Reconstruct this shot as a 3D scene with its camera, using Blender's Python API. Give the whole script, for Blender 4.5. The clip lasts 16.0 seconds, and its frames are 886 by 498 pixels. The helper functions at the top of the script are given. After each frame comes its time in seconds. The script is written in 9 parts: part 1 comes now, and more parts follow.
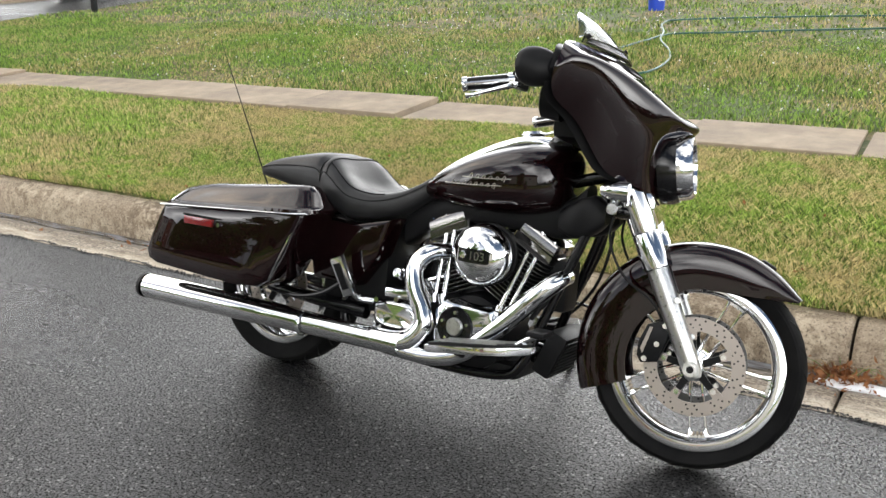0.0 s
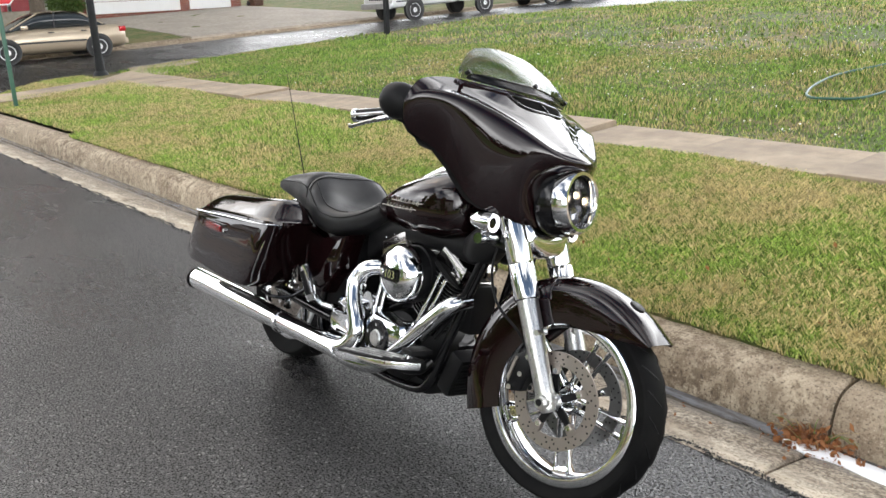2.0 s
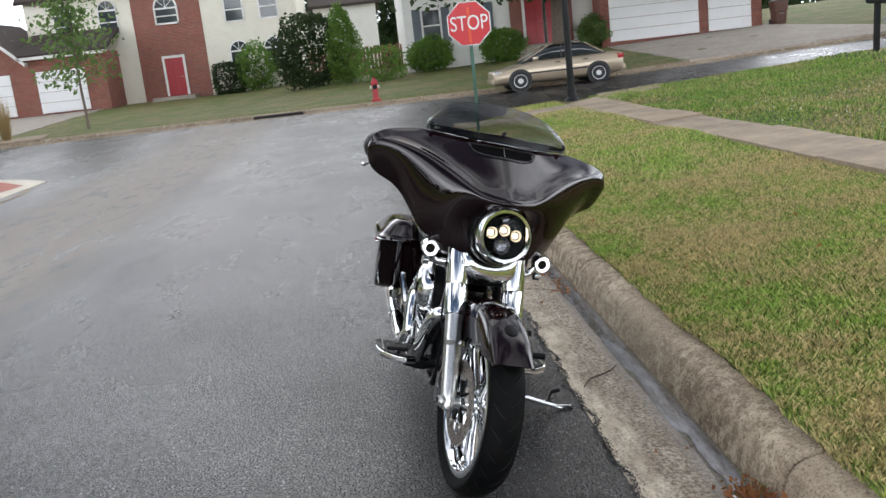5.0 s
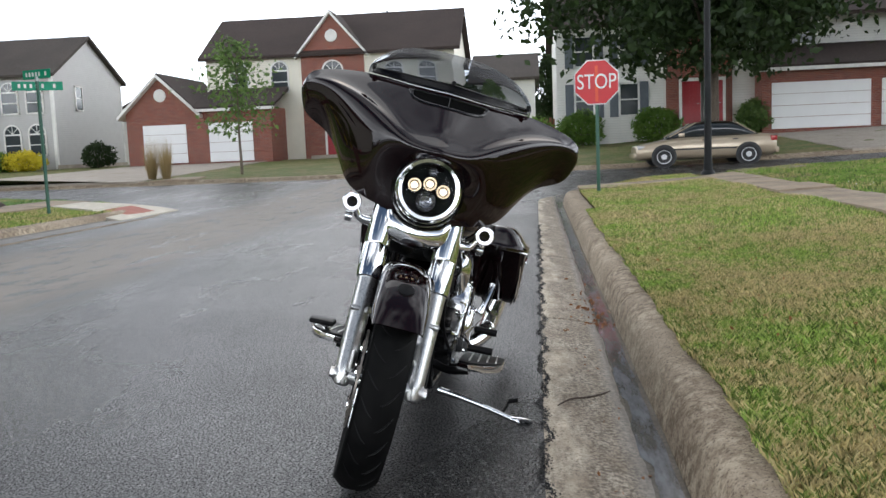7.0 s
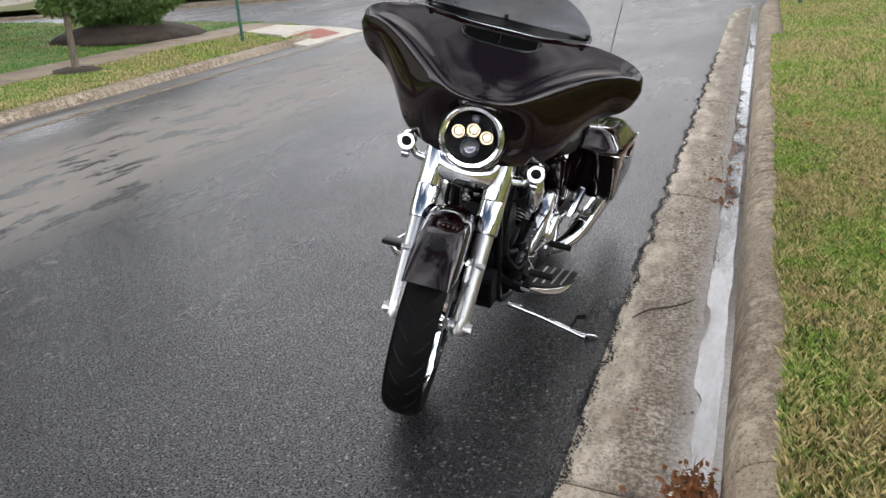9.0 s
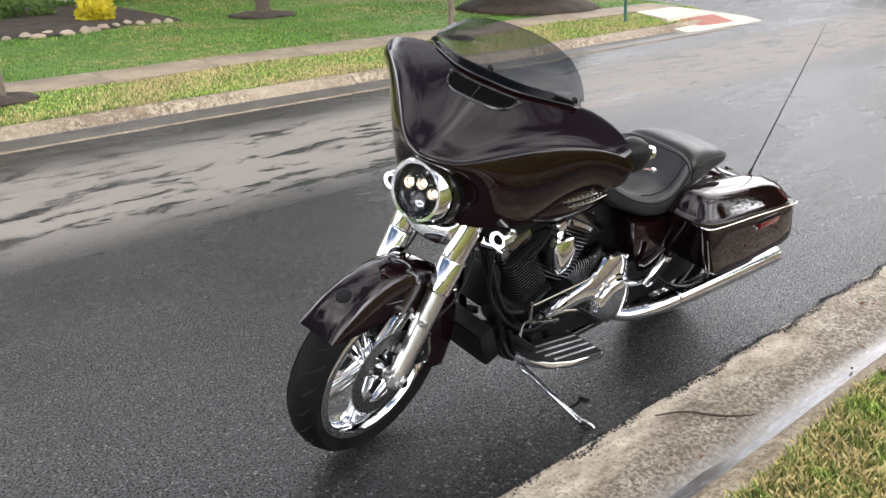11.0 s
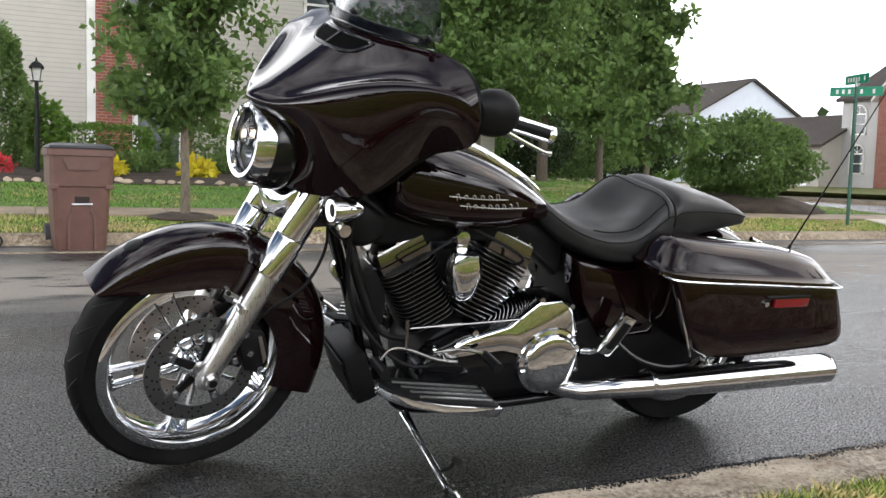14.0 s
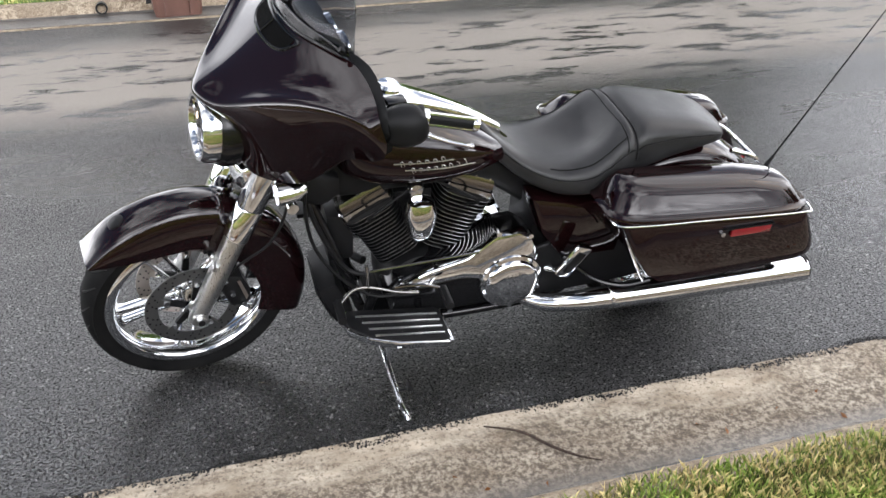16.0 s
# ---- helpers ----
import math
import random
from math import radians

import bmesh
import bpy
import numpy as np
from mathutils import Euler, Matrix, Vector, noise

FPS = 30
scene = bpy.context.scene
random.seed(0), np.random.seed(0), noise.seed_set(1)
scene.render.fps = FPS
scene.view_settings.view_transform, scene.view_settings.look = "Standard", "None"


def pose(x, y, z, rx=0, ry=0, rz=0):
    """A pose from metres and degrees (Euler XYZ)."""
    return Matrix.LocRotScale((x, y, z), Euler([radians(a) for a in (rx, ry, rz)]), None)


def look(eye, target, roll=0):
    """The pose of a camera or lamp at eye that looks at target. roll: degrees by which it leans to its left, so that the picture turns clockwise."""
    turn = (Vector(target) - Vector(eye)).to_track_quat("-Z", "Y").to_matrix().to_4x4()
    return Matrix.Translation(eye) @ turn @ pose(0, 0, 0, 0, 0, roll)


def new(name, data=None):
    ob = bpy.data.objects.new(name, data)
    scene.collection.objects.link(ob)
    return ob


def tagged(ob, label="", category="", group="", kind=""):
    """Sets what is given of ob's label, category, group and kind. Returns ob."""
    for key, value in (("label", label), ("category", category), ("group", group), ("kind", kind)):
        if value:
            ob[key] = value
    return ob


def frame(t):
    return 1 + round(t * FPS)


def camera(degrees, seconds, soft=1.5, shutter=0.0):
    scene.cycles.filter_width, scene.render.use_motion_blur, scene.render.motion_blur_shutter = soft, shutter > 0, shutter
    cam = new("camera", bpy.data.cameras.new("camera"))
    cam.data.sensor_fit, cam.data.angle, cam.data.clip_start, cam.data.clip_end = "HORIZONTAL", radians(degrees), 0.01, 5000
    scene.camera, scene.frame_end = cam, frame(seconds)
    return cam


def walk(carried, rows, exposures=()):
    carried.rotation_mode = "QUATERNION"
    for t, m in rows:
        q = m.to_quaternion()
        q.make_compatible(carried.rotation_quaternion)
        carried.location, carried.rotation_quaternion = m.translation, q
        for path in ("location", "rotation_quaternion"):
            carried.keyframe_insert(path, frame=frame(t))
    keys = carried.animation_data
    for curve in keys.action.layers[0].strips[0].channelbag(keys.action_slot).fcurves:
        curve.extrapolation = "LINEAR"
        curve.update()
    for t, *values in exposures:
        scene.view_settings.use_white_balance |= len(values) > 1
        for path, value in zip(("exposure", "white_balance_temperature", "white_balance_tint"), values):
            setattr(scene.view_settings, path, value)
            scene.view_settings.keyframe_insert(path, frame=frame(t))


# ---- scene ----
cam = camera(53.0, 16.0)
PATH = [
    (0, (0.616, -2.615, 1.56), (-0.361, -0.983, 0.942), -1.1),
    (0.5, (0.844, -2.464, 1.554), (-0.19, -0.876, 0.915), -0.3),
    (1, (1.111, -2.219, 1.586), (-0.054, -0.716, 0.967), -0.6),
    (1.5, (1.517, -2.115, 1.628), (0.17, -0.763, 1.031), -1.5),
    (2, (1.768, -1.874, 1.588), (0.257, -0.69, 1.028), -2.9),
    (2.5, (2.114, -1.64, 1.586), (0.485, -0.6, 1.073), -3.4),
    (3, (2.491, -1.459, 1.591), (0.766, -0.58, 1.093), -3.4),
    (3.5, (2.652, -1.17, 1.606), (0.842, -0.466, 1.127), -3.0),
    (4, (2.874, -0.833, 1.598), (0.985, -0.355, 1.147), -4.6),
    (4.5, (3.002, -0.528, 1.6), (1.069, -0.285, 1.147), -5.8),
    (4.7, (3.046, -0.417, 1.614), (1.106, -0.24, 1.16), -6.4),
    (6.8, (2.71, 0.51, 1.083), (0.738, 0.295, 0.833), -2.7),
    (7, (2.653, 0.509, 1.048), (0.677, 0.293, 0.822), -2.3),
    (7.5, (2.647, 0.52, 0.985), (0.677, 0.273, 0.744), -2.8),
    (8, (2.633, 0.534, 1.062), (0.682, 0.242, 0.731), -3.0),
    (8.5, (2.576, 0.669, 1.333), (0.688, 0.256, 0.819), -3.5),
    (9, (2.535, 1.036, 1.497), (0.762, 0.37, 0.856), -5.1),
    (9.2, (2.443, 1.091, 1.54), (0.717, 0.331, 0.875), -4.1),
    (11.3, (1.39, 2.423, 1.618), (0.237, 0.924, 0.965), -3.6),
    (11.5, (1.276, 2.559, 1.615), (0.189, 1.019, 0.947), -4.2),
    (12, (0.96, 2.639, 1.628), (0.009, 1.016, 0.95), -3.1),
    (12.5, (0.557, 2.61, 1.483), (-0.309, 0.899, 0.917), -1.0),
    (13, (0.413, 2.477, 1.019), (-0.427, 0.689, 0.712), -0.2),
    (13.5, (0.413, 2.49, 0.887), (-0.45, 0.692, 0.745), 1.6),
    (14, (0.406, 2.471, 0.851), (-0.452, 0.672, 0.68), 1.7),
    (14.5, (0.358, 2.471, 0.906), (-0.469, 0.674, 0.61), 0.7),
    (15, (0.303, 2.568, 1.349), (-0.433, 0.808, 0.749), -0.6),
    (15.5, (0.213, 2.69, 1.663), (-0.38, 0.968, 0.838), -1.1),
    (16, (-0.109, 2.666, 1.671), (-0.607, 0.931, 0.809), -1.1),
]
walk(cam, [(t, look(eye, target, roll)) for t, eye, target, roll in PATH], [(0, 0.5, 6900, 9), (3, 0.55, 6700, 10), (4.5, 0.1, 6500, 10), (6.8, -0.16, 6400, 9), (7.8, -0.3, 6400, 9), (8.5, -0.1, 6500, 10), (9.2, 0.16, 6600, 12), (11.3, 0.65, 6700, 12), (12.3, 0.65, 6700, 12), (13.2, 0.15, 6700, 11), (14.2, 0.1, 6700, 11), (15.0, 0.45, 6700, 11), (16.0, 0.62, 6600, 12)])

# ---------- light ----------
world = bpy.data.worlds.new("sky")
scene.world = world
world.use_nodes = True
wn, wl = world.node_tree.nodes, world.node_tree.links
wn.clear()
SUN_AZ, SUN_EL = 183.0, 42.0  # degrees; azimuth anticlockwise from +x
sky = wn.new("ShaderNodeTexSky")
sky.sky_type, sky.sun_disc = "NISHITA", False
sky.sun_elevation, sky.sun_rotation = radians(SUN_EL), radians(90 - SUN_AZ)
sky.air_density, sky.dust_density = 1.0, 2.5
wtex = wn.new("ShaderNodeTexCoord")
wmap = wn.new("ShaderNodeMapping")
wmap.inputs["Scale"].default_value = (1.0, 1.0, 1.7)
cloud = wn.new("ShaderNodeTexNoise")
cloud.inputs["Scale"].default_value, cloud.inputs["Detail"].default_value, cloud.inputs["Roughness"].default_value = 1.5, 9.0, 0.56
cramp = wn.new("ShaderNodeValToRGB")
cramp.color_ramp.elements[0].position, cramp.color_ramp.elements[1].position = 0.45, 0.52
cloud2 = wn.new("ShaderNodeTexNoise")
cloud2.inputs["Scale"].default_value, cloud2.inputs["Detail"].default_value = 1.8, 5.0
cshade = wn.new("ShaderNodeValToRGB")
cshade.color_ramp.elements[0].color = (6.8, 7.4, 8.5, 1)
cshade.color_ramp.elements[1].color = (14.7, 15.2, 16.2, 1)
cshade.color_ramp.elements[0].position, cshade.color_ramp.elements[1].position = 0.36, 0.54
bright = cshade.color_ramp.elements.new(0.68)
bright.color = (38.0, 39.0, 41.0, 1)
wmix = wn.new("ShaderNodeMix")
wmix.data_type = "RGBA"
back = wn.new("ShaderNodeBackground")
back.inputs["Strength"].default_value = 0.08
wout = wn.new("ShaderNodeOutputWorld")
wl.new(wtex.outputs["Generated"], wmap.inputs["Vector"])
wl.new(wmap.outputs["Vector"], cloud.inputs["Vector"])
wl.new(wmap.outputs["Vector"], cloud2.inputs["Vector"])
wl.new(cloud.outputs["Fac"], cramp.inputs["Fac"])
wl.new(cloud2.outputs["Fac"], cshade.inputs["Fac"])
wsep = wn.new("ShaderNodeSeparateXYZ")
whor = wn.new("ShaderNodeMapRange")
whor.inputs[1].default_value, whor.inputs[2].default_value, whor.inputs[3].default_value, whor.inputs[4].default_value = 0.16, 0.5, 1.0, 0.0
wmax = wn.new("ShaderNodeMath")
wmax.operation = "MAXIMUM"
wl.new(wtex.outputs["Generated"], wsep.inputs[0])
wl.new(wsep.outputs["Z"], whor.inputs[0])
wl.new(whor.outputs[0], wmax.inputs[0])
wl.new(cramp.outputs["Color"], wmax.inputs[1])
wl.new(wmax.outputs[0], wmix.inputs["Factor"])
wl.new(sky.outputs["Color"], wmix.inputs["A"])
wlow = wn.new("ShaderNodeMapRange")
wlow.inputs[1].default_value, wlow.inputs[2].default_value, wlow.inputs[3].default_value, wlow.inputs[4].default_value = 0.08, 0.7, 2.3, 0.65
wscale = wn.new("ShaderNodeVectorMath")
wscale.operation = "SCALE"
wl.new(wsep.outputs["Z"], wlow.inputs[0])
wl.new(cshade.outputs["Color"], wscale.inputs[0])
# thin cloud is brighter on the sun's side
wdot = wn.new("ShaderNodeVectorMath")
wdot.operation = "DOT_PRODUCT"
wdot.inputs[1].default_value = (math.cos(radians(SUN_AZ)) * math.cos(radians(SUN_EL)), math.sin(radians(SUN_AZ)) * math.cos(radians(SUN_EL)), math.sin(radians(SUN_EL)))
wside = wn.new("ShaderNodeMapRange")
wside.inputs[1].default_value, wside.inputs[2].default_value, wside.inputs[3].default_value, wside.inputs[4].default_value = -0.3, 1.0, 1.15, 1.6
wtimes = wn.new("ShaderNodeMath")
wtimes.operation = "MULTIPLY"
wl.new(wtex.outputs["Generated"], wdot.inputs[0])
wl.new(wdot.outputs["Value"], wside.inputs[0])
wl.new(wside.outputs[0], wtimes.inputs[0])
wl.new(wlow.outputs[0], wtimes.inputs[1])
wl.new(wtimes.outputs[0], wscale.inputs["Scale"])
wl.new(wscale.outputs[0], wmix.inputs["B"])
wl.new(wmix.outputs["Result"], back.inputs["Color"])
wl.new(back.outputs["Background"], wout.inputs["Surface"])

sun = new("sun", bpy.data.lights.new("sun", "SUN"))
sun.data.energy, sun.data.angle, sun.data.color = 0.5, radians(50), (1.0, 0.97, 0.93)
sun.matrix_world = look((0, 0, 30), (-math.cos(radians(SUN_AZ)) * math.cos(radians(SUN_EL)), -math.sin(radians(SUN_AZ)) * math.cos(radians(SUN_EL)), 30 - math.sin(radians(SUN_EL))))


# ---------- materials ----------
class Nodes:
    """A small helper round one node material."""

    def __init__(self, name):
        self.mat = bpy.data.materials.new(name)
        self.mat.use_nodes = True
        self.t = self.mat.node_tree
        self.b = self.t.nodes["Principled BSDF"]
        self.co = self.t.nodes.new("ShaderNodeTexCoord").outputs["Object"]

    def add(self, kind, **ins):
        n = self.t.nodes.new(kind)
        for k, v in ins.items():
            self.put(n, k, v)
        return n

    def put(self, n, k, v):
        s = n.inputs[int(k[1:])] if k[0] == "i" and k[1:].isdigit() else n.inputs[k]
        if isinstance(v, bpy.types.NodeSocket):
            self.t.links.new(v, s)
        else:
            s.default_value = v

    def noise(self, scale, detail=4.0, rough=0.55, vec=None):
        n = self.add("ShaderNodeTexNoise", Scale=scale, Detail=detail, Roughness=rough, Vector=vec or self.co)
        return n.outputs["Fac"]

    def scaled(self, s):
        return self.add("ShaderNodeMapping", Vector=self.co, Scale=s).outputs["Vector"]

    def ramp(self, fac, *stops):
        n = self.add("ShaderNodeValToRGB", Fac=fac)
        e = n.color_ramp.elements
        while len(e) < len(stops):
            e.new(0.5)
        for i, (p, c) in enumerate(stops):
            e[i].position = p
            e[i].color = (c, c, c, 1) if isinstance(c, (int, float)) else (*c, 1)
        return n.outputs["Color"]

    def mix(self, fac, a, b, how="MIX"):
        n = self.t.nodes.new("ShaderNodeMix")
        n.data_type, n.blend_type = "RGBA", how
        for s, v in (("Factor", fac), ("A", a), ("B", b)):
            sock = [q for q in n.inputs if q.name == s and q.type == ("VALUE" if s == "Factor" else "RGBA")][0]
            if isinstance(v, bpy.types.NodeSocket):
                self.t.links.new(v, sock)
            else:
                sock.default_value = v if s == "Factor" else (*v, 1)
        return [q for q in n.outputs if q.type == "RGBA"][0]

    def bump(self, height, strength=0.3, distance=0.01, over=None):
        n = self.add("ShaderNodeBump", Height=height, Strength=strength, Distance=distance)
        if over:
            self.put(n, "Normal", over)
        return n.outputs["Normal"]

    def set(self, **ins):
        names = {"color": "Base Color", "rough": "Roughness", "metal": "Metallic", "normal": "Normal", "coat": "Coat Weight",
                 "coat_rough": "Coat Roughness", "spec": "Specular IOR Level", "trans": "Transmission Weight", "ior": "IOR",
                 "emit": "Emission Color", "glow": "Emission Strength", "alpha": "Alpha", "sub": "Subsurface Weight", "coat_normal": "Coat Normal"}
        for k, v in ins.items():
            if k in ("color", "emit") and isinstance(v, tuple):
                v = (*v, 1)
            self.put(self.b, names[k], v)
        return self.mat


def plain(name, color, rough=0.5, metal=0.0, grain=120.0, amount=0.12, bump=0.04, coat=0.0, spec=0.5):
    """A paint, plastic or metal with slight mottling at two scales."""
    m = Nodes(name)
    f, g = m.noise(grain, 3), m.noise(grain / 14, 4)
    c = m.mix(m.ramp(g, (0.3, 0), (0.75, 1)), tuple(v * (1 - amount) for v in color), tuple(min(1, v * (1 + amount)) for v in color))
    r = m.add("ShaderNodeMapRange", Value=f, i1=0.3, i2=0.7, i3=rough * 0.85, i4=min(1, rough * 1.15)).outputs[0]
    return m.set(color=c, rough=r, metal=metal, coat=coat, spec=spec, normal=m.bump(f, bump, 0.002))


def asphalt():
    """Fresh damp asphalt: dark stones of about 8 mm with black pits between them, a film of wet, pale mud on the far lane."""
    m = Nodes("asphalt")
    fine, mid, big = m.noise(150, 3, 0.75), m.noise(26, 4), m.noise(0.55, 5)
    vor = m.add("ShaderNodeTexVoronoi", Vector=m.co, Scale=125.0)
    cell = m.add("ShaderNodeSeparateColor", Color=vor.outputs["Color"])
    stone, gloss = cell.outputs[0], cell.outputs[1]
    c = m.ramp(stone, (0.0, (0.004, 0.004, 0.0044)), (0.45, (0.0105, 0.0105, 0.0114)), (0.8, (0.026, 0.026, 0.0278)), (0.95, (0.08, 0.08, 0.082)), (0.975, (0.3, 0.295, 0.29)))
    c = m.mix(0.4, c, m.ramp(fine, (0.4, 0.003), (0.55, 0.014), (0.66, 0.06)))
    pit = m.ramp(m.noise(125, 3, 0.6), (0.39, 0.0), (0.5, 1.0))
    c = m.mix(pit, (0.002, 0.002, 0.002), c)
    c = m.mix(m.ramp(big, (0.4, 0.0), (0.7, 0.05)), c, (0.07, 0.068, 0.066))
    # pale dried mud dragged along the far lane
    sep = m.add("ShaderNodeSeparateXYZ", Vector=m.co)
    lane = m.ramp(m.add("ShaderNodeMapRange", Value=sep.outputs["Y"], i1=-6.0, i2=-2.7, i3=0.0, i4=1.0).outputs[0], (0.0, 0), (0.25, 1), (0.7, 1), (0.95, 0))
    mud = m.noise(3.2, 9, 0.76, m.scaled((0.42, 1.1, 1)))
    mudm = m.mix(1.0, lane, m.ramp(mud, (0.44, 0), (0.475, 0.9)), "MULTIPLY")
    mudm = m.mix(1.0, mudm, m.ramp(fine, (0.36, 0.55), (0.5, 1.0)), "MULTIPLY")
    c = m.mix(mudm, c, (0.3, 0.27, 0.236))
    streak = m.noise(0.7, 6, 0.62, m.scaled((0.35, 0.9, 1)))
    r = m.mix(m.ramp(streak, (0.42, 0), (0.6, 1)), (0.25,) * 3, (0.36,) * 3)
    r = m.mix(pit, (0.7,) * 3, m.mix(mudm, r, (0.75,) * 3))
    n = m.bump(m.mix(0.5, pit, fine), 0.55, 0.005, m.bump(m.mix(0.6, mid, stone), 0.12, 0.006))
    wet = m.mix(m.ramp(big, (0.35, 0), (0.62, 1)), (0.7,) * 3, (1.0,) * 3)
    shine = m.mix(1.0, m.mix(1.0, wet, m.ramp(gloss, (0.1, 0.4), (0.8, 1.0)), "MULTIPLY"), m.ramp(pit, (0.0, 0.02), (1.0, 1.0)), "MULTIPLY")
    return m.set(color=c, rough=r, normal=n, spec=m.mix(mudm, shine, (0.15,) * 3), ior=1.5)


def concrete(name, base=(0.42, 0.37, 0.3), stain=(0.13, 0.11, 0.085), amount=0.5):
    m = Nodes(name)
    f, g, h = m.noise(75, 5, 0.7), m.noise(6, 6, 0.65), m.noise(0.9, 5)
    c = m.mix(m.ramp(g, (0.35, 0), (0.7, 1)), tuple(v * 0.72 for v in base), tuple(min(1, v * 1.15) for v in base))
    c = m.mix(m.ramp(f, (0.58, 0), (0.72, 0.7)), c, tuple(v * 0.4 for v in base))
    c = m.mix(m.ramp(h, (0.42, 0), (0.62, amount)), c, stain)
    ob = m.add("ShaderNodeObjectInfo").outputs["Random"]
    c = m.mix(m.ramp(ob, (0, 0), (1, 0.22)), c, tuple(v * 1.2 for v in base))
    return m.set(color=c, rough=0.82, normal=m.bump(f, 0.5, 0.004, m.bump(g, 0.25, 0.012)))


def kerbstone():
    """Old tan concrete, mottled with lichen and dirt at several scales, darker specks of aggregate."""
    m = Nodes("kerb concrete")
    f, g, h, k = m.noise(85, 6, 0.75), m.noise(17, 7, 0.72), m.noise(3.2, 7, 0.7), m.noise(0.8, 4)
    c = m.mix(m.ramp(g, (0.42, 0), (0.57, 1)), (0.17, 0.127, 0.085), (0.5, 0.415, 0.305))
    c = m.mix(m.ramp(h, (0.42, 0), (0.62, 0.8)), c, (0.19, 0.14, 0.095))
    c = m.mix(m.ramp(k, (0.45, 0), (0.65, 0.5)), c, (0.47, 0.39, 0.29))
    c = m.mix(m.ramp(f, (0.53, 0), (0.62, 0.9)), c, (0.08, 0.06, 0.044))
    c = m.mix(m.ramp(f, (0.34, 0.8), (0.42, 0)), c, (0.58, 0.5, 0.39))
    return m.set(color=c, rough=0.85, spec=0.3, normal=m.bump(f, 0.6, 0.004, m.bump(g, 0.25, 0.006)))


def gutter_concrete():
    """Tan concrete, bare and pale by the asphalt, dark and damp towards the kerb."""
    m = Nodes("gutter concrete")
    f, g, h = m.noise(80, 5, 0.7), m.noise(7, 6, 0.7, m.scaled((0.6, 1.3, 1))), m.noise(2.2, 6, 0.65, m.scaled((0.5, 1.6, 1)))
    sep = m.add("ShaderNodeSeparateXYZ", Vector=m.co)
    low = m.add("ShaderNodeMapRange", Value=sep.outputs["Y"], i1=0.47, i2=0.96, i3=0.0, i4=1.0).outputs[0]
    c = m.mix(m.ramp(g, (0.35, 0), (0.65, 1)), (0.33, 0.265, 0.19), (0.66, 0.58, 0.46))
    c = m.mix(m.ramp(f, (0.52, 0), (0.64, 0.85)), c, (0.15, 0.115, 0.08))
    silt = m.ramp(m.mix(0.36, h, low), (0.35, 0), (0.45, 0.95))
    fleck = m.noise(55, 5, 0.75)
    c = m.mix(m.mix(1.0, silt, m.ramp(fleck, (0.42, 1.0), (0.58, 0.25)), "MULTIPLY"), c, (0.1, 0.075, 0.052))
    c = m.mix(m.ramp(low, (0.6, 0), (0.78, 0.75)), c, (0.13, 0.125, 0.115))
    damp = m.ramp(m.mix(0.2, low, h), (0.58, 0), (0.72, 1))
    r = m.mix(damp, (0.85,) * 3, (0.17,) * 3)
    rough_grain = m.mix(damp, f, (0.5, 0.5, 0.5))
    return m.set(color=c, rough=r, spec=0.7, normal=m.bump(rough_grain, 0.5, 0.004))


def lawn(name, green=(0.055, 0.078, 0.016), dry=(0.17, 0.125, 0.06), bias=0.5):
    m = Nodes(name)
    a, b, c3 = m.noise(0.9, 5), m.noise(6, 6, 0.65), m.noise(40, 3)
    c = m.mix(m.ramp(b, (0.3, 0), (0.7, 1)), tuple(v * 0.75 for v in green), tuple(v * 1.3 for v in green))
    s = m.mix(0.5, a, b)
    c = m.mix(m.ramp(s, (bias - 0.04, 0), (bias + 0.05, 0.9)), c, dry)
    c = m.mix(m.ramp(c3, (0.35, 0), (0.7, 0.3)), c, (0.05, 0.07, 0.015))
    return m.set(color=c, rough=0.75, spec=0.25, normal=m.bump(c3, 0.6, 0.02))


def blade(name, green=(0.265, 0.385, 0.072), dry=(0.6, 0.475, 0.24), bias=0.5):
    m = Nodes(name)
    isl = m.add("ShaderNodeNewGeometry").outputs["Random Per Island"]
    a, b = m.noise(0.9, 5), m.noise(6, 6, 0.65)
    s = m.mix(0.5, a, b)
    s2 = m.mix(0.16, s, isl)
    c = m.mix(m.ramp(isl, (0.0, 0), (0.8, 1)), tuple(v * 0.25 for v in green), tuple(v * 1.45 for v in green))
    c = m.mix(m.ramp(s2, (bias - 0.03, 0), (bias + 0.04, 0.92)), c, m.mix(isl, tuple(v * 0.35 for v in dry), tuple(v * 1.25 for v in dry)))
    return m.set(color=c, rough=0.6, spec=0.3)


def leafy(name, dark=(0.05, 0.1, 0.03), light=(0.165, 0.255, 0.072)):
    m = Nodes(name)
    isl = m.add("ShaderNodeNewGeometry").outputs["Random Per Island"]
    c = m.mix(isl, dark, light)
    c = m.mix(m.ramp(m.noise(1.3, 3), (0.35, 0), (0.7, 0.4)), c, tuple(v * 1.4 for v in light))
    bsdf = m.set(color=c, rough=0.55, spec=0.35)
    thin = m.add("ShaderNodeBsdfTranslucent", Color=m.mix(0.5, c, light))
    both = m.t.nodes.new("ShaderNodeMixShader")
    both.inputs[0].default_value = 0.42
    m.t.links.new(m.b.outputs[0], both.inputs[1])
    m.t.links.new(thin.outputs[0], both.inputs[2])
    m.t.links.new(both.outputs[0], m.t.nodes["Material Output"].inputs["Surface"])
    return bsdf


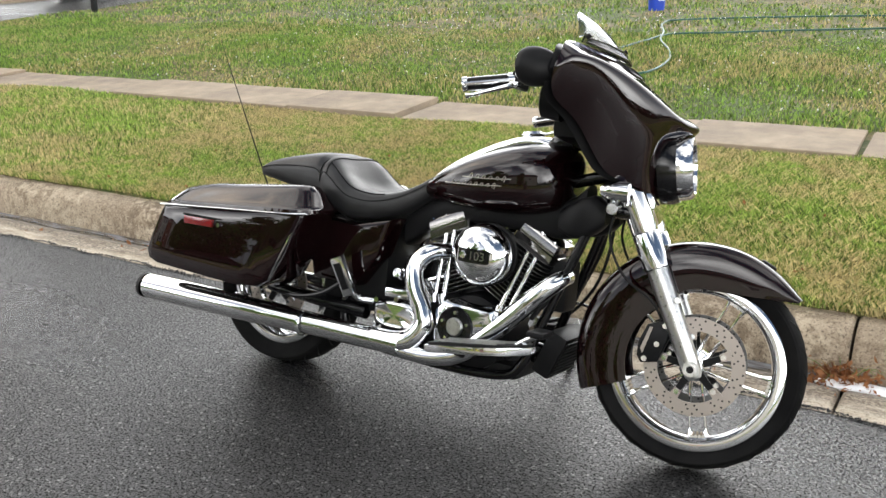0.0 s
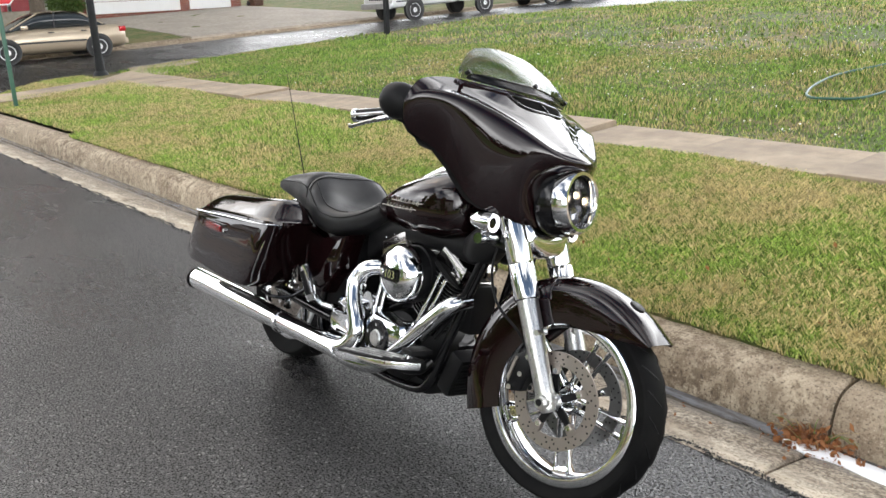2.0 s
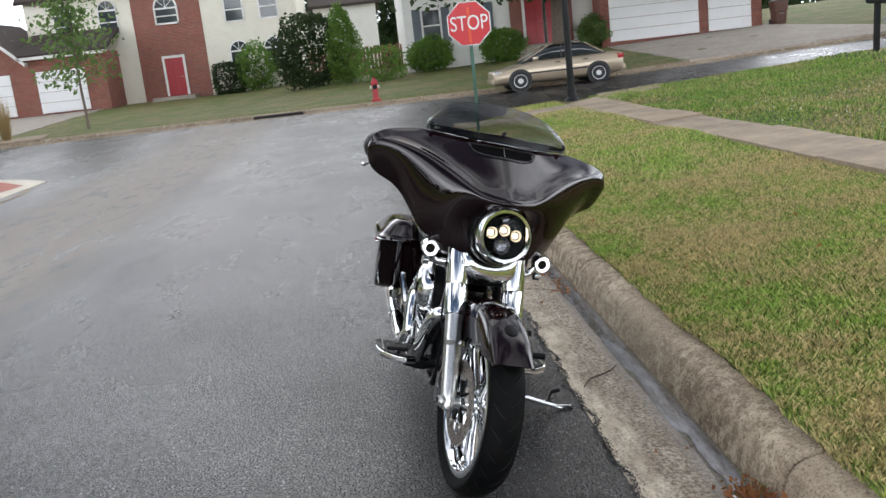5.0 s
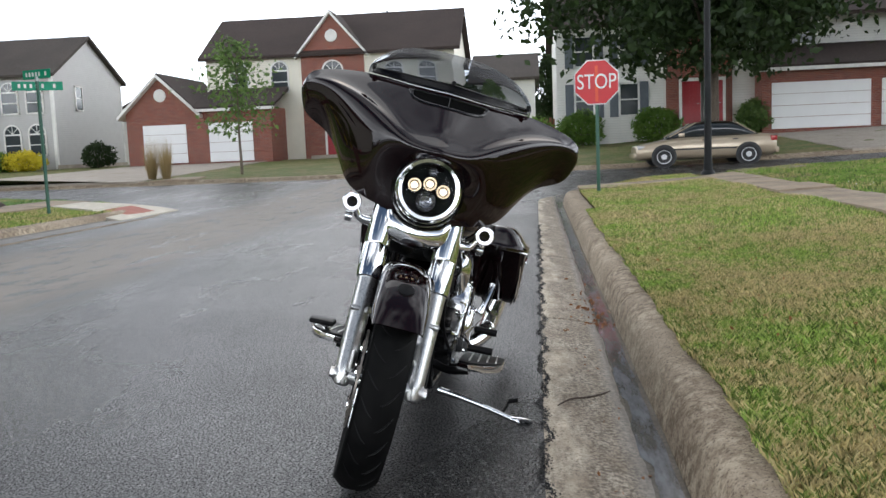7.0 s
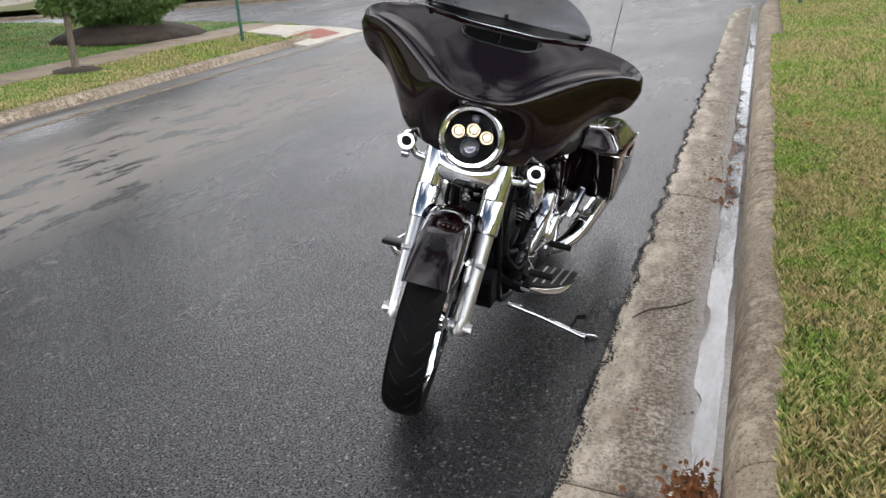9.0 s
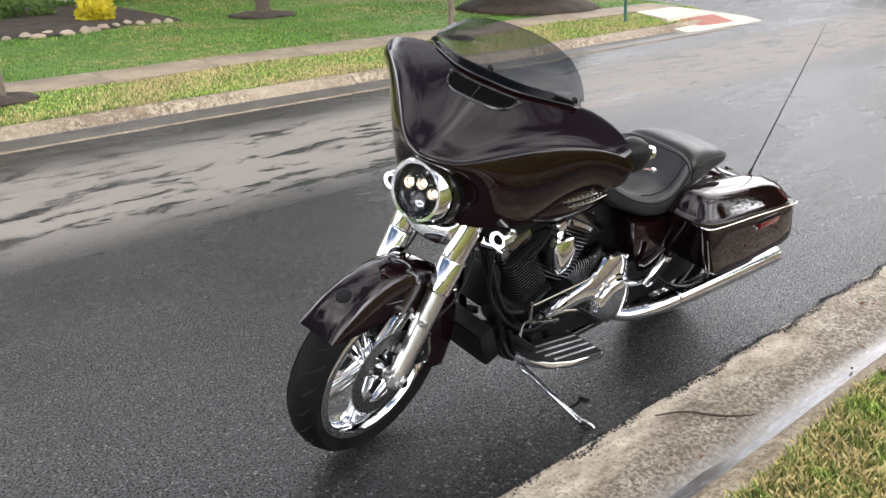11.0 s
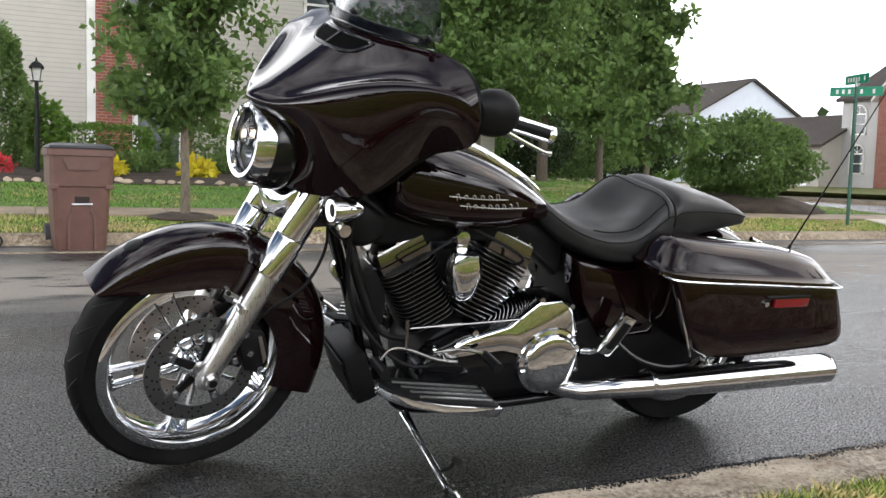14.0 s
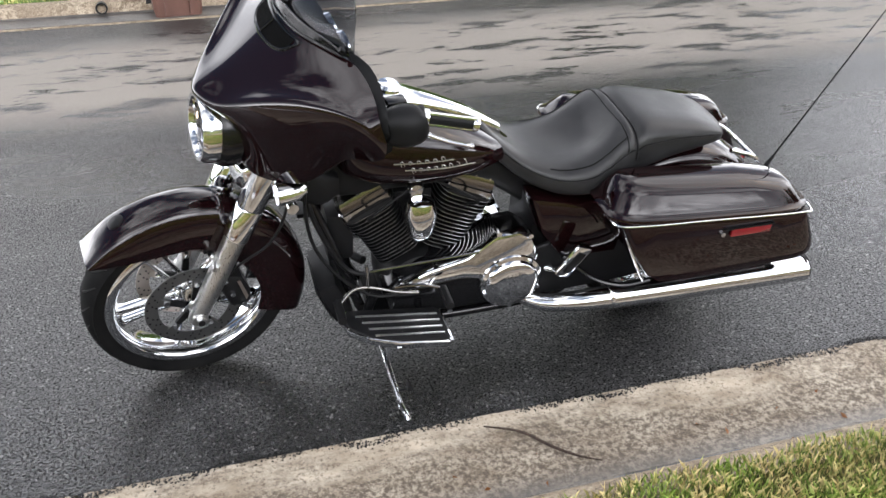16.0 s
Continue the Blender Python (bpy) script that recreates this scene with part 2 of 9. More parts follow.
def bark(name="bark", base=(0.16, 0.125, 0.095)):
    m = Nodes(name)
    f = m.noise(22, 6, 0.7, m.scaled((3, 3, 0.5)))
    c = m.mix(m.ramp(f, (0.35, 0), (0.65, 1)), tuple(v * 0.4 for v in base), base)
    return m.set(color=c, rough=0.9, normal=m.bump(f, 0.8, 0.02))


def siding(name, base, pitch=0.115):
    m = Nodes(name)
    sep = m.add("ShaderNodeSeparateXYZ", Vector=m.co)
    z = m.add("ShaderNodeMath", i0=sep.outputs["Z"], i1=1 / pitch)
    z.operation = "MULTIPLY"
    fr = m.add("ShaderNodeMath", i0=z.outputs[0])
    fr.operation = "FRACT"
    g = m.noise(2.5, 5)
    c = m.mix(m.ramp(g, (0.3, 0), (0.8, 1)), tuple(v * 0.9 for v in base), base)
    # dark line at each lap: board-edge shadow painted into the colour
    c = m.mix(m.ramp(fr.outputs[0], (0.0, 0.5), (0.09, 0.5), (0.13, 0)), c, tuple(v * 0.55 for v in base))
    return m.set(color=c, rough=0.55, normal=m.bump(m.ramp(fr.outputs[0], (0, 1), (0.98, 0), (1, 1)), 0.6, 0.012))


def brickwork(name="brickwork"):
    m = Nodes(name)
    co = m.add("ShaderNodeSeparateXYZ", Vector=m.co)
    s = m.add("ShaderNodeMath", i0=co.outputs["X"], i1=co.outputs["Y"])
    uv = m.add("ShaderNodeCombineXYZ", X=s.outputs[0], Y=co.outputs["Z"])
    b = m.add("ShaderNodeTexBrick", Vector=uv.outputs[0], Scale=1.0, Color1=(0.3, 0.085, 0.05, 1), Color2=(0.19, 0.055, 0.04, 1), Mortar=(0.36, 0.3, 0.26, 1))
    for k, v in (("Mortar Size", 0.006), ("Brick Width", 0.21), ("Row Height", 0.075)):
        b.inputs[k].default_value = v
    c = m.mix(m.ramp(m.noise(3, 4), (0.3, 0), (0.8, 0.3)), b.outputs["Color"], (0.12, 0.04, 0.03))
    return m.set(color=c, rough=0.85, normal=m.bump(b.outputs["Fac"], -0.5, 0.008))


def shingle(name="roof shingles", base=(0.06, 0.048, 0.04)):
    m = Nodes(name)
    f, g = m.noise(18, 3, 0.6, m.scaled((0.4, 1, 2.5))), m.noise(0.5, 4)
    c = m.mix(m.ramp(f, (0.35, 0), (0.65, 1)), tuple(v * 0.6 for v in base), tuple(v * 1.4 for v in base))
    c = m.mix(m.ramp(g, (0.35, 0), (0.7, 0.4)), c, tuple(v * 0.5 for v in base))
    return m.set(color=c, rough=0.9, normal=m.bump(f, 0.6, 0.02))


ASPHALT, KERB = asphalt(), kerbstone()
GUTTER = gutter_concrete()
WALKWAY = concrete("walk concrete", (0.34, 0.265, 0.185), (0.13, 0.1, 0.075), 0.75)
DRIVE = concrete("drive concrete", (0.4, 0.35, 0.29), (0.22, 0.19, 0.15), 0.3)
LAWN, LAWN2 = lawn("lawn soil"), lawn("far lawn", (0.1, 0.19, 0.035), (0.3, 0.24, 0.1), 0.55)
BLADE, BLADE3, BLADE2 = blade("grass blades"), blade("lawn blades beyond the walk", (0.17, 0.28, 0.045), (0.46, 0.37, 0.17), 0.54), blade("far grass blades", (0.12, 0.25, 0.04), (0.4, 0.32, 0.14), 0.56)
LAWN3 = lawn("west lawn", (0.1, 0.135, 0.03), (0.21, 0.175, 0.075), 0.5)
EARTH = lawn("open ground", (0.08, 0.12, 0.03), (0.16, 0.14, 0.07))
BARK, BARK2 = bark(), bark("pale bark", (0.25, 0.2, 0.15))
LEAF, LEAF2, LEAF3 = leafy("leaves"), leafy("dark leaves", (0.01, 0.022, 0.007), (0.035, 0.062, 0.017)), leafy("hedge leaves", (0.06, 0.13, 0.02), (0.15, 0.26, 0.045))
YELLOWLEAF, PINKLEAF = leafy("yellow leaves", (0.5, 0.42, 0.03), (0.75, 0.65, 0.06)), leafy("red petals", (0.55, 0.03, 0.05), (0.7, 0.08, 0.1))
STRAWLEAF = leafy("straw", (0.3, 0.22, 0.1), (0.45, 0.35, 0.18))
MULCH = plain("mulch", (0.05, 0.035, 0.025), 0.95, grain=40, amount=0.6, bump=0.9)
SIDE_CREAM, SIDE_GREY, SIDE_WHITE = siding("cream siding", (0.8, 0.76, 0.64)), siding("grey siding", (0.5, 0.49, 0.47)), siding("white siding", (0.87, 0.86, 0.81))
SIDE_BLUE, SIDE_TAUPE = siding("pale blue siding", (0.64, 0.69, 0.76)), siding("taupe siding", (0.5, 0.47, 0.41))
BRICK, ROOF, ROOF2 = brickwork(), shingle(), shingle("brown shingles", (0.045, 0.03, 0.025))
TRIM, GARAGE = plain("white trim", (0.75, 0.74, 0.7), 0.45, grain=30), plain("garage paint", (0.86, 0.86, 0.85), 0.4, grain=8, amount=0.05)
REDDOOR, SHUTTER = plain("red door paint", (0.35, 0.02, 0.03), 0.35), plain("shutter paint", (0.12, 0.14, 0.16), 0.5)
PANE = plain("window glass", (0.05, 0.06, 0.065), 0.06, grain=2, amount=0.4, bump=0.0)
GREENPOLE, DARKPOLE = plain("green pole paint", (0.035, 0.11, 0.075), 0.45), plain("dark pole paint", (0.012, 0.013, 0.014), 0.5, spec=0.2)
SIGNRED, SIGNWHITE, SIGNGREEN = plain("sign red", (0.6, 0.012, 0.02), 0.35, grain=60, amount=0.06), plain("sign white", (0.8, 0.78, 0.76), 0.35), plain("sign green", (0.0, 0.26, 0.14), 0.35)
STEEL = plain("galvanised steel", (0.45, 0.46, 0.47), 0.4, 0.9)


# ---------- mesh helpers ----------
def link(name, bm, material, parent=None, label="", smooth=False, angle=None):
    me = bpy.data.meshes.new(name)
    bmesh.ops.recalc_face_normals(bm, faces=bm.faces)
    bm.to_mesh(me)
    bm.free()
    if smooth:
        me.shade_smooth()
        if angle:
            me.set_sharp_from_angle(angle=radians(angle))
    me.materials.append(material)
    ob = new(name, me)
    if parent:
        ob.parent = parent
    if label:
        ob["label"] = label
    return ob


def part(name, bm, material, parent, label="", smooth=True, angle=35):
    return link(name, bm, material, parent, label, smooth, angle)


def raw(name, verts, faces, material, parent=None, smooth=False):
    """A mesh from arrays; faces all of one corner count."""
    verts, faces = np.asarray(verts, np.float32), np.asarray(faces, np.int32)
    me = bpy.data.meshes.new(name)
    k = faces.shape[1]
    me.vertices.add(len(verts))
    me.vertices.foreach_set("co", verts.ravel())
    me.loops.add(faces.size)
    me.loops.foreach_set("vertex_index", faces.ravel())
    me.polygons.add(len(faces))
    me.polygons.foreach_set("loop_start", np.arange(0, faces.size, k, dtype=np.int32))
    me.update(calc_edges=True)
    me.validate()
    if smooth:
        me.shade_smooth()
    me.materials.append(material)
    ob = new(name, me)
    if parent:
        ob.parent = parent
    return ob


def box(bm, x0, x1, y0, y1, z0, z1, bevel=0.0, m=None):
    r = bmesh.ops.create_cube(bm, size=1.0, matrix=Matrix.LocRotScale(((x0 + x1) / 2, (y0 + y1) / 2, (z0 + z1) / 2), None, (x1 - x0, y1 - y0, z1 - z0)))
    vs = r["verts"]
    if bevel:
        es = list({e for v in vs for e in v.link_edges})
        b = bmesh.ops.bevel(bm, geom=es, offset=bevel, segments=2, affect="EDGES", profile=0.6)
        vs = list({v for f in b["faces"] for v in f.verts} | {v for v in vs if v.is_valid})
    if m:
        bmesh.ops.transform(bm, matrix=m, verts=vs)
    return vs


def boxed(*a, **k):
    bm = bmesh.new()
    box(bm, *a, **k)
    return bm


def ring_faces(bm, rings, closed=True, caps=True):
    """Skins rings of points (lists of Vectors of one count) with quads."""
    vs = [[bm.verts.new(p) for p in r] for r in rings]
    n = len(vs[0])
    for a, b in zip(vs, vs[1:]):
        for i in range(n if closed else n - 1):
            j = (i + 1) % n
            try:
                bm.faces.new((a[i], a[j], b[j], b[i]))
            except ValueError:
                pass
    if caps and closed:
        for r in (vs[0], vs[-1]):
            try:
                bm.faces.new(r)
            except ValueError:
                pass
    return vs


def cyl(bm, a, b, r, r2=None, n=20, caps=True):
    a, b = Vector(a), Vector(b)
    d = (b - a).normalized()
    u = d.orthogonal().normalized()
    w = d.cross(u)
    r2 = r if r2 is None else r2
    ring_faces(bm, [[p + (u * math.cos(2 * math.pi * i / n) + w * math.sin(2 * math.pi * i / n)) * q for i in range(n)] for p, q in ((a, r), (b, r2))], caps=caps)


def lathe(bm, profile, centre, axis, n=48, start=0.0, sweep=360.0):
    """Turns a profile of (radius, along) pairs round an axis."""
    axis = Vector(axis).normalized()
    u = axis.orthogonal().normalized()
    if abs(axis.y) > 0.9:
        u = Vector((1, 0, 0))
    w = axis.cross(u)
    c = Vector(centre)
    full = sweep >= 360
    steps = n if full else n + 1
    rings = []
    for i in range(steps):
        a = radians(start + sweep * i / n)
        d = u * math.cos(a) + w * math.sin(a)
        rings.append([c + d * r + axis * h for r, h in profile])
    if full:
        rings.append(rings[0])
        vs = [[bm.verts.new(p) for p in r] for r in rings[:-1]]
        vs.append(vs[0])
        for a, b in zip(vs, vs[1:]):
            for i in range(len(profile) - 1):
                try:
                    bm.faces.new((a[i], a[i + 1], b[i + 1], b[i]))
                except ValueError:
                    pass
    else:
        ring_faces(bm, rings, closed=False)


def spline(points, per=6, closed=False):
    """Catmull-Rom through points (any dimension)."""
    p = np.asarray(points, float)
    n = len(p)
    out = []
    for i in range(n if closed else n - 1):
        if closed:
            a, b, c, d = p[(i - 1) % n], p[i], p[(i + 1) % n], p[(i + 2) % n]
        else:
            a, b, c, d = p[max(i - 1, 0)], p[i], p[i + 1], p[min(i + 2, n - 1)]
        for k in range(per):
            t = k / per
            out.append(0.5 * ((2 * b) + (c - a) * t + (2 * a - 5 * b + 4 * c - d) * t * t + (3 * b - a - 3 * c + d) * t ** 3))
    if not closed:
        out.append(p[-1])
    return np.array(out)


def tube(bm, points, r, n=10, per=6, caps=True, flat=1.0):
    """A round bar along a smooth path; r may be one radius or one for each point."""
    rs = r if isinstance(r, (list, tuple)) else [r] * len(points)
    q = spline([(*p, s) for p, s in zip(points, rs)], per) if len(points) > 2 else np.array([(*p, s) for p, s in zip(points, rs)])
    rings, u = [], None
    for i, row in enumerate(q):
        p = Vector(row[:3])
        d = (Vector(q[min(i + 1, len(q) - 1)][:3]) - Vector(q[max(i - 1, 0)][:3])).normalized()
        u = d.orthogonal().normalized() if u is None else (u - d * u.dot(d)).normalized()
        w = d.cross(u)
        rings.append([p + (u * math.cos(2 * math.pi * k / n) + w * math.sin(2 * math.pi * k / n) * flat) * row[3] for k in range(n)])
    ring_faces(bm, rings, caps=caps)


def tubed(*a, **k):
    bm = bmesh.new()
    tube(bm, *a, **k)
    return bm


def plate(bm, outline, y0, y1, plane="xz"):
    """An outline in a plane, given thickness from y0 to y1 along the third axis."""
    def at(p, h):
        return Vector((p[0], h, p[1])) if plane == "xz" else Vector((h, p[0], p[1])) if plane == "yz" else Vector((p[0], p[1], h))
    ring_faces(bm, [[at(p, y0) for p in outline], [at(p, y1) for p in outline]])


def words(text, size, material, m, parent=None, name="lettering", depth=0.002, align="CENTER"):
    cu = bpy.data.curves.new(name, "FONT")
    cu.body, cu.size, cu.extrude, cu.align_x, cu.align_y = text, size, depth, align, "CENTER"
    tmp = bpy.data.objects.new("tmp", cu)
    scene.collection.objects.link(tmp)
    me = bpy.data.meshes.new_from_object(tmp.evaluated_get(bpy.context.evaluated_depsgraph_get()))
    bpy.data.objects.remove(tmp)
    me.materials.clear()
    me.materials.append(material)
    ob = new(name, me)
    ob.matrix_world = m
    if parent:
        ob.parent = parent
    return ob


def thing(name, m, label, category, group="", kind=""):
    e = new(name)
    e.matrix_world = m
    e.empty_display_size = 0.1
    return tagged(e, label, category, group, kind)


def smoothstep(a, b, v):
    t = np.clip((np.asarray(v, float) - a) / (b - a), 0, 1)
    return t * t * (3 - 2 * t)


# ---------- the lie of the land ----------
KERB_Y, FAR_Y, CROSS_E, CROSS_W, CORNER = 1.27, -7.2, -17.0, -26.6, 3.2


def quad_in(x, y, x0, y0, sx, sy, r):
    """Distance inside a rounded quarter plane with its corner at (x0, y0), reaching to sx, sy."""
    qx, qy = (x0 - x) * sx + r, (y0 - y) * sy + r
    return -(np.minimum(np.maximum(qx, qy), 0) + np.hypot(np.maximum(qx, 0), np.maximum(qy, 0)) - r)


def land(x, y):
    """Height of the ground behind the kerbs."""
    x, y = np.asarray(x, float), np.asarray(y, float)
    near = 0.14 + 0.05 * np.clip(y - KERB_Y, 0, 14) + 0.03 * np.exp(-np.clip(y - KERB_Y, 0, 9) / 0.4)
    far = 0.14 + 0.05 * np.clip(FAR_Y - y, 0, 11)
    slope = 0.02 + 0.032 * smoothstep(-8, 4, y)
    west = 0.3 + slope * np.clip(CROSS_W - x, 0, 21) + 0.03 * np.clip(y - 4, 0, 40)
    return np.where(x < CROSS_W, west, np.where(y > -2, near, far))


def street(x, y):
    """Height of the road surface: level, rising a little across and along the side street."""
    return 0.17 * smoothstep(-15, -25, x) + 0.03 * np.clip(y - 4, 0, 40) * smoothstep(-13, -17, x)

# ---------- roads, kerbs, lawns ----------
def sheet(name, xs, ys, height, material, keep=None, snap=None):
    """A grid sheet; keep(x, y) gives the distance inside its outline, on to which the border is pulled."""
    X, Y = np.meshgrid(xs, ys, indexing="ij")
    nx, ny = X.shape
    if keep is not None:
        for _ in range(3):
            d = keep(X, Y)
            e = 1e-3
            gx, gy = (keep(X + e, Y) - d) / e, (keep(X, Y + e) - d) / e
            out = d < 0
            X, Y = np.where(out, X - gx * d, X), np.where(out, Y - gy * d, Y)
        X0, Y0 = np.meshgrid(xs, ys, indexing="ij")
        inside = keep(X0, Y0) > 0
    else:
        inside = np.ones_like(X, bool)
    Z = height(X, Y)
    idx = np.arange(nx * ny).reshape(nx, ny)
    use = inside[:-1, :-1] | inside[1:, :-1] | inside[:-1, 1:] | inside[1:, 1:]
    f = np.stack([idx[:-1, :-1], idx[1:, :-1], idx[1:, 1:], idx[:-1, 1:]], -1)[use]
    v = np.stack([X, Y, Z], -1).reshape(-1, 3)
    keepv = np.unique(f)
    remap = np.zeros(len(v), int)
    remap[keepv] = np.arange(len(keepv))
    return raw(name, v[keepv], remap[f], material, smooth=True)


ground = sheet("ground", np.array([-1500, -600, -250, -120, -80, -40, 0, 40, 80, 250, 600, 1500.0]), np.array([-1500, -600, -250, -120, -60, 0, 60, 120, 250, 600, 1500.0]), lambda x, y: 0 * x - 0.3, EARTH)
tagged(ground, "open grassy ground reaching the horizon", "ground", kind="structure")

road = sheet("road", np.concatenate([[-26.5], np.linspace(-25, -14, 12), [-8, -4, 0, 4, 8, 20, 60]]), np.array([-90, -60, -30, -14, -6.6, -3, -1, 0.507]), lambda x, y: street(x, y), ASPHALT)
tagged(road, "dark damp asphalt road with fine wet aggregate", "road", kind="structure")
road_n = sheet("side_road", np.concatenate([[-26.5], np.linspace(-25, -13, 12)]), np.array([0.507, 1.2, 3, 6, 14, 30, 60, 90.0]), lambda x, y: street(x, y) - 0.002 * (x > -15.5) , ASPHALT, lambda x, y: -quad_in(x, y, CROSS_E - 0.76, 0.507, 1, 1, CORNER + 0.76) + 0.0)
tagged(road_n, "dark asphalt side street in front of the houses", "road", kind="structure")


def path_offset(line, d):
    """A plan line moved sideways to its left by d."""
    p = np.asarray(line, float)
    t = np.gradient(p, axis=0)
    t /= np.linalg.norm(t, axis=1)[:, None]
    return p + np.stack([-t[:, 1], t[:, 0]], 1) * d


def corner_line(x0, y0, sx, sy, r, far_x, far_y, step=0.35):
    """Along the kerb back: in from far_x on y0, round the corner, out to far_y on x0."""
    cx, cy = x0 + sx * r, y0 + sy * r
    pts = [(x, y0) for x in np.linspace(far_x, cx, max(2, int(abs(far_x - cx) / 1.0)))]
    for a in np.linspace(0, 90, 12)[1:]:
        pts.append((cx - sx * r * math.sin(radians(a)), cy - sy * r * math.cos(radians(a))))
    pts += [(x0, y) for y in np.linspace(cy, far_y, max(2, int(abs(far_y - cy) / 1.5)))[1:]]
    return np.array(pts)


def kerb_run(name, line, side, profile, material, label, category="kerb", base=street):
    """Sweeps a profile of (out, up) along a plan line; out is measured from the kerb's back towards the road."""
    bm = bmesh.new()
    rails = [path_offset(line, side * o) for o, _ in profile]
    rings = [[Vector((rails[j][i][0], rails[j][i][1], float(base(rails[j][i][0], rails[j][i][1])) + profile[j][1])) for j in range(len(profile))] for i in range(len(line))]
    ring_faces(bm, rings)
    ob = link(name, bm, material, None, "", True, 32)
    return tagged(ob, label, category, kind="structure")


KERB_PROFILE = [(0.0, -0.2), (0.0, 0.13), (0.06, 0.14), (0.13, 0.145), (0.18, 0.143), (0.222, 0.134), (0.253, 0.117), (0.275, 0.09), (0.29, 0.05), (0.302, 0.0), (0.312, -0.052), (0.335, -0.2)]
GUTTER_PROFILE = [(0.301, -0.2), (0.301, -0.061), (0.345, -0.058), (0.43, -0.046), (0.55, -0.024), (0.67, -0.008), (0.762, 0.003), (0.775, -0.03), (0.775, -0.2)]
FARKERB_PROFILE = [(0.0, -0.2), (0.0, 0.12), (0.02, 0.14), (0.1, 0.14), (0.17, 0.12), (0.2, 0.09), (0.23, 0.01), (0.5, 0.004), (0.72, 0.01), (0.72, -0.2)]

near_line = corner_line(CROSS_E, KERB_Y, 1, 1, CORNER, -8.81, 80)
tagged(kerb_run("kerb_corner", near_line, 1, KERB_PROFILE, KERB, "weathered concrete kerb curving round the street corner"))
near_gutter = corner_line(CROSS_E, KERB_Y, 1, 1, CORNER, -8.81, 80)
kerb_run("gutter_corner", near_gutter, 1, GUTTER_PROFILE, GUTTER, "stained concrete gutter curving round the corner", "gutter")
far_line = corner_line(-15.6, FAR_Y, 1, -1, CORNER, 60, -90)
kerb_run("kerb_far", far_line, -1, FARKERB_PROFILE, KERB, "concrete kerb and gutter along the far side of the road")
DAMP = plain("damp dark concrete", (0.085, 0.078, 0.07), 0.45, grain=60, amount=0.5, bump=0.3)
kerb_run("gutter_far", far_line, -1, [(0.215, -0.2), (0.222, 0.03), (0.24, 0.014), (0.5, 0.011), (0.655, 0.0125), (0.655, -0.2)], DAMP, "dark damp gutter pan below the far kerb", "gutter")
west_line = np.array([(CROSS_W, y) for y in np.linspace(-90, 80, 60)])
kerb_run("kerb_west", west_line, -1, FARKERB_PROFILE, KERB, "concrete kerb along the far side of the side street")

# kerb and gutter beside the motorcycle, cast in lengths with open joints between them
kerb_near = thing("kerb_near", Matrix(), "weathered tan concrete kerb edging the lawn", "kerb", kind="structure")
gutter_near = thing("gutter_near", Matrix(), "stained damp concrete gutter pan", "gutter", kind="structure")
JOINT, LENGTH = 0.345, 3.05
for k in range(-3, 8):
    a, b = JOINT + (k - 0) * LENGTH + 0.006, JOINT + (k + 1) * LENGTH - 0.006
    if b < -8.9:
        continue
    for nm, prof, mat, par in (("kerb_length", KERB_PROFILE, KERB, kerb_near), ("gutter_slab", GUTTER_PROFILE, GUTTER, gutter_near)):
        bm = bmesh.new()
        xs = [a, a + 0.004, a + 0.012] + list(np.linspace(a + 0.2, b - 0.2, 9)) + [b - 0.012, b - 0.004, b]
        rings = []
        for x in xs:
            dip = 0.012 * max(0, 1 - min(x - a, b - x) / 0.012)
            wob = 0.006 * noise.noise((x * 1.7, 3.1, 0))
            rings.append([Vector((x, KERB_Y - o + (wob if 0.01 < o < 0.34 else 0), u - (dip if u > -0.15 else 0) + 0.5 * wob * (u > 0))) for o, u in prof])
        ring_faces(bm, rings)
        link(nm, bm, mat, par, "", True, 32)
tagged(link("joint_filler", boxed(-8.8, 25, 0.93, 1.26, -0.19, -0.08), plain("joint dirt", (0.035, 0.03, 0.025), 0.95)), "dark packed dirt beneath the kerb joints", "dirt", kind="structure")

WALK0, WALK1 = 3.72, 4.47


def keep_ne(x, y):
    return quad_in(x, y, CROSS_E, KERB_Y, 1, 1, CORNER)


def keep_se(x, y):
    return quad_in(x, y, -15.6, FAR_Y, 1, -1, CORNER)


def bumpy(x, y, amp=0.012):
    x, y = np.asarray(x, float), np.asarray(y, float)
    return amp * (np.sin(x * 2.1 + 1.3 * np.sin(y * 1.7)) + np.sin(y * 2.7 + 1.1 * np.sin(x * 1.3 + 2)))


def lawn_h(x, y):
    edge = np.minimum(np.maximum(np.where(y > 0, y - KERB_Y, FAR_Y - y), 0) / 0.5, 1)
    return land(x, y) + bumpy(x, y) * edge + 0.0


near_lawn = sheet("lawn_near", np.concatenate([np.arange(-17.2, 6, 0.2), np.arange(6, 30, 1.0), [40, 60, 90]]), np.concatenate([np.arange(KERB_Y, 6, 0.2), np.arange(6, 20, 0.7), [25, 40, 60, 90]]), lawn_h, LAWN, keep_ne)
tagged(near_lawn, "mown lawn with dry straw-coloured patches", "lawn", kind="structure")
far_lawn = sheet("lawn_far", np.concatenate([np.arange(-15.8, 12, 0.3), [16, 22, 30, 45, 60, 90]]), -np.concatenate([np.arange(-FAR_Y, 12, 0.3), np.arange(12, 24, 0.8), [28, 40, 60, 90]]), lawn_h, LAWN2, keep_se)
tagged(far_lawn, "green lawn sloping up from the far kerb", "lawn", kind="structure")
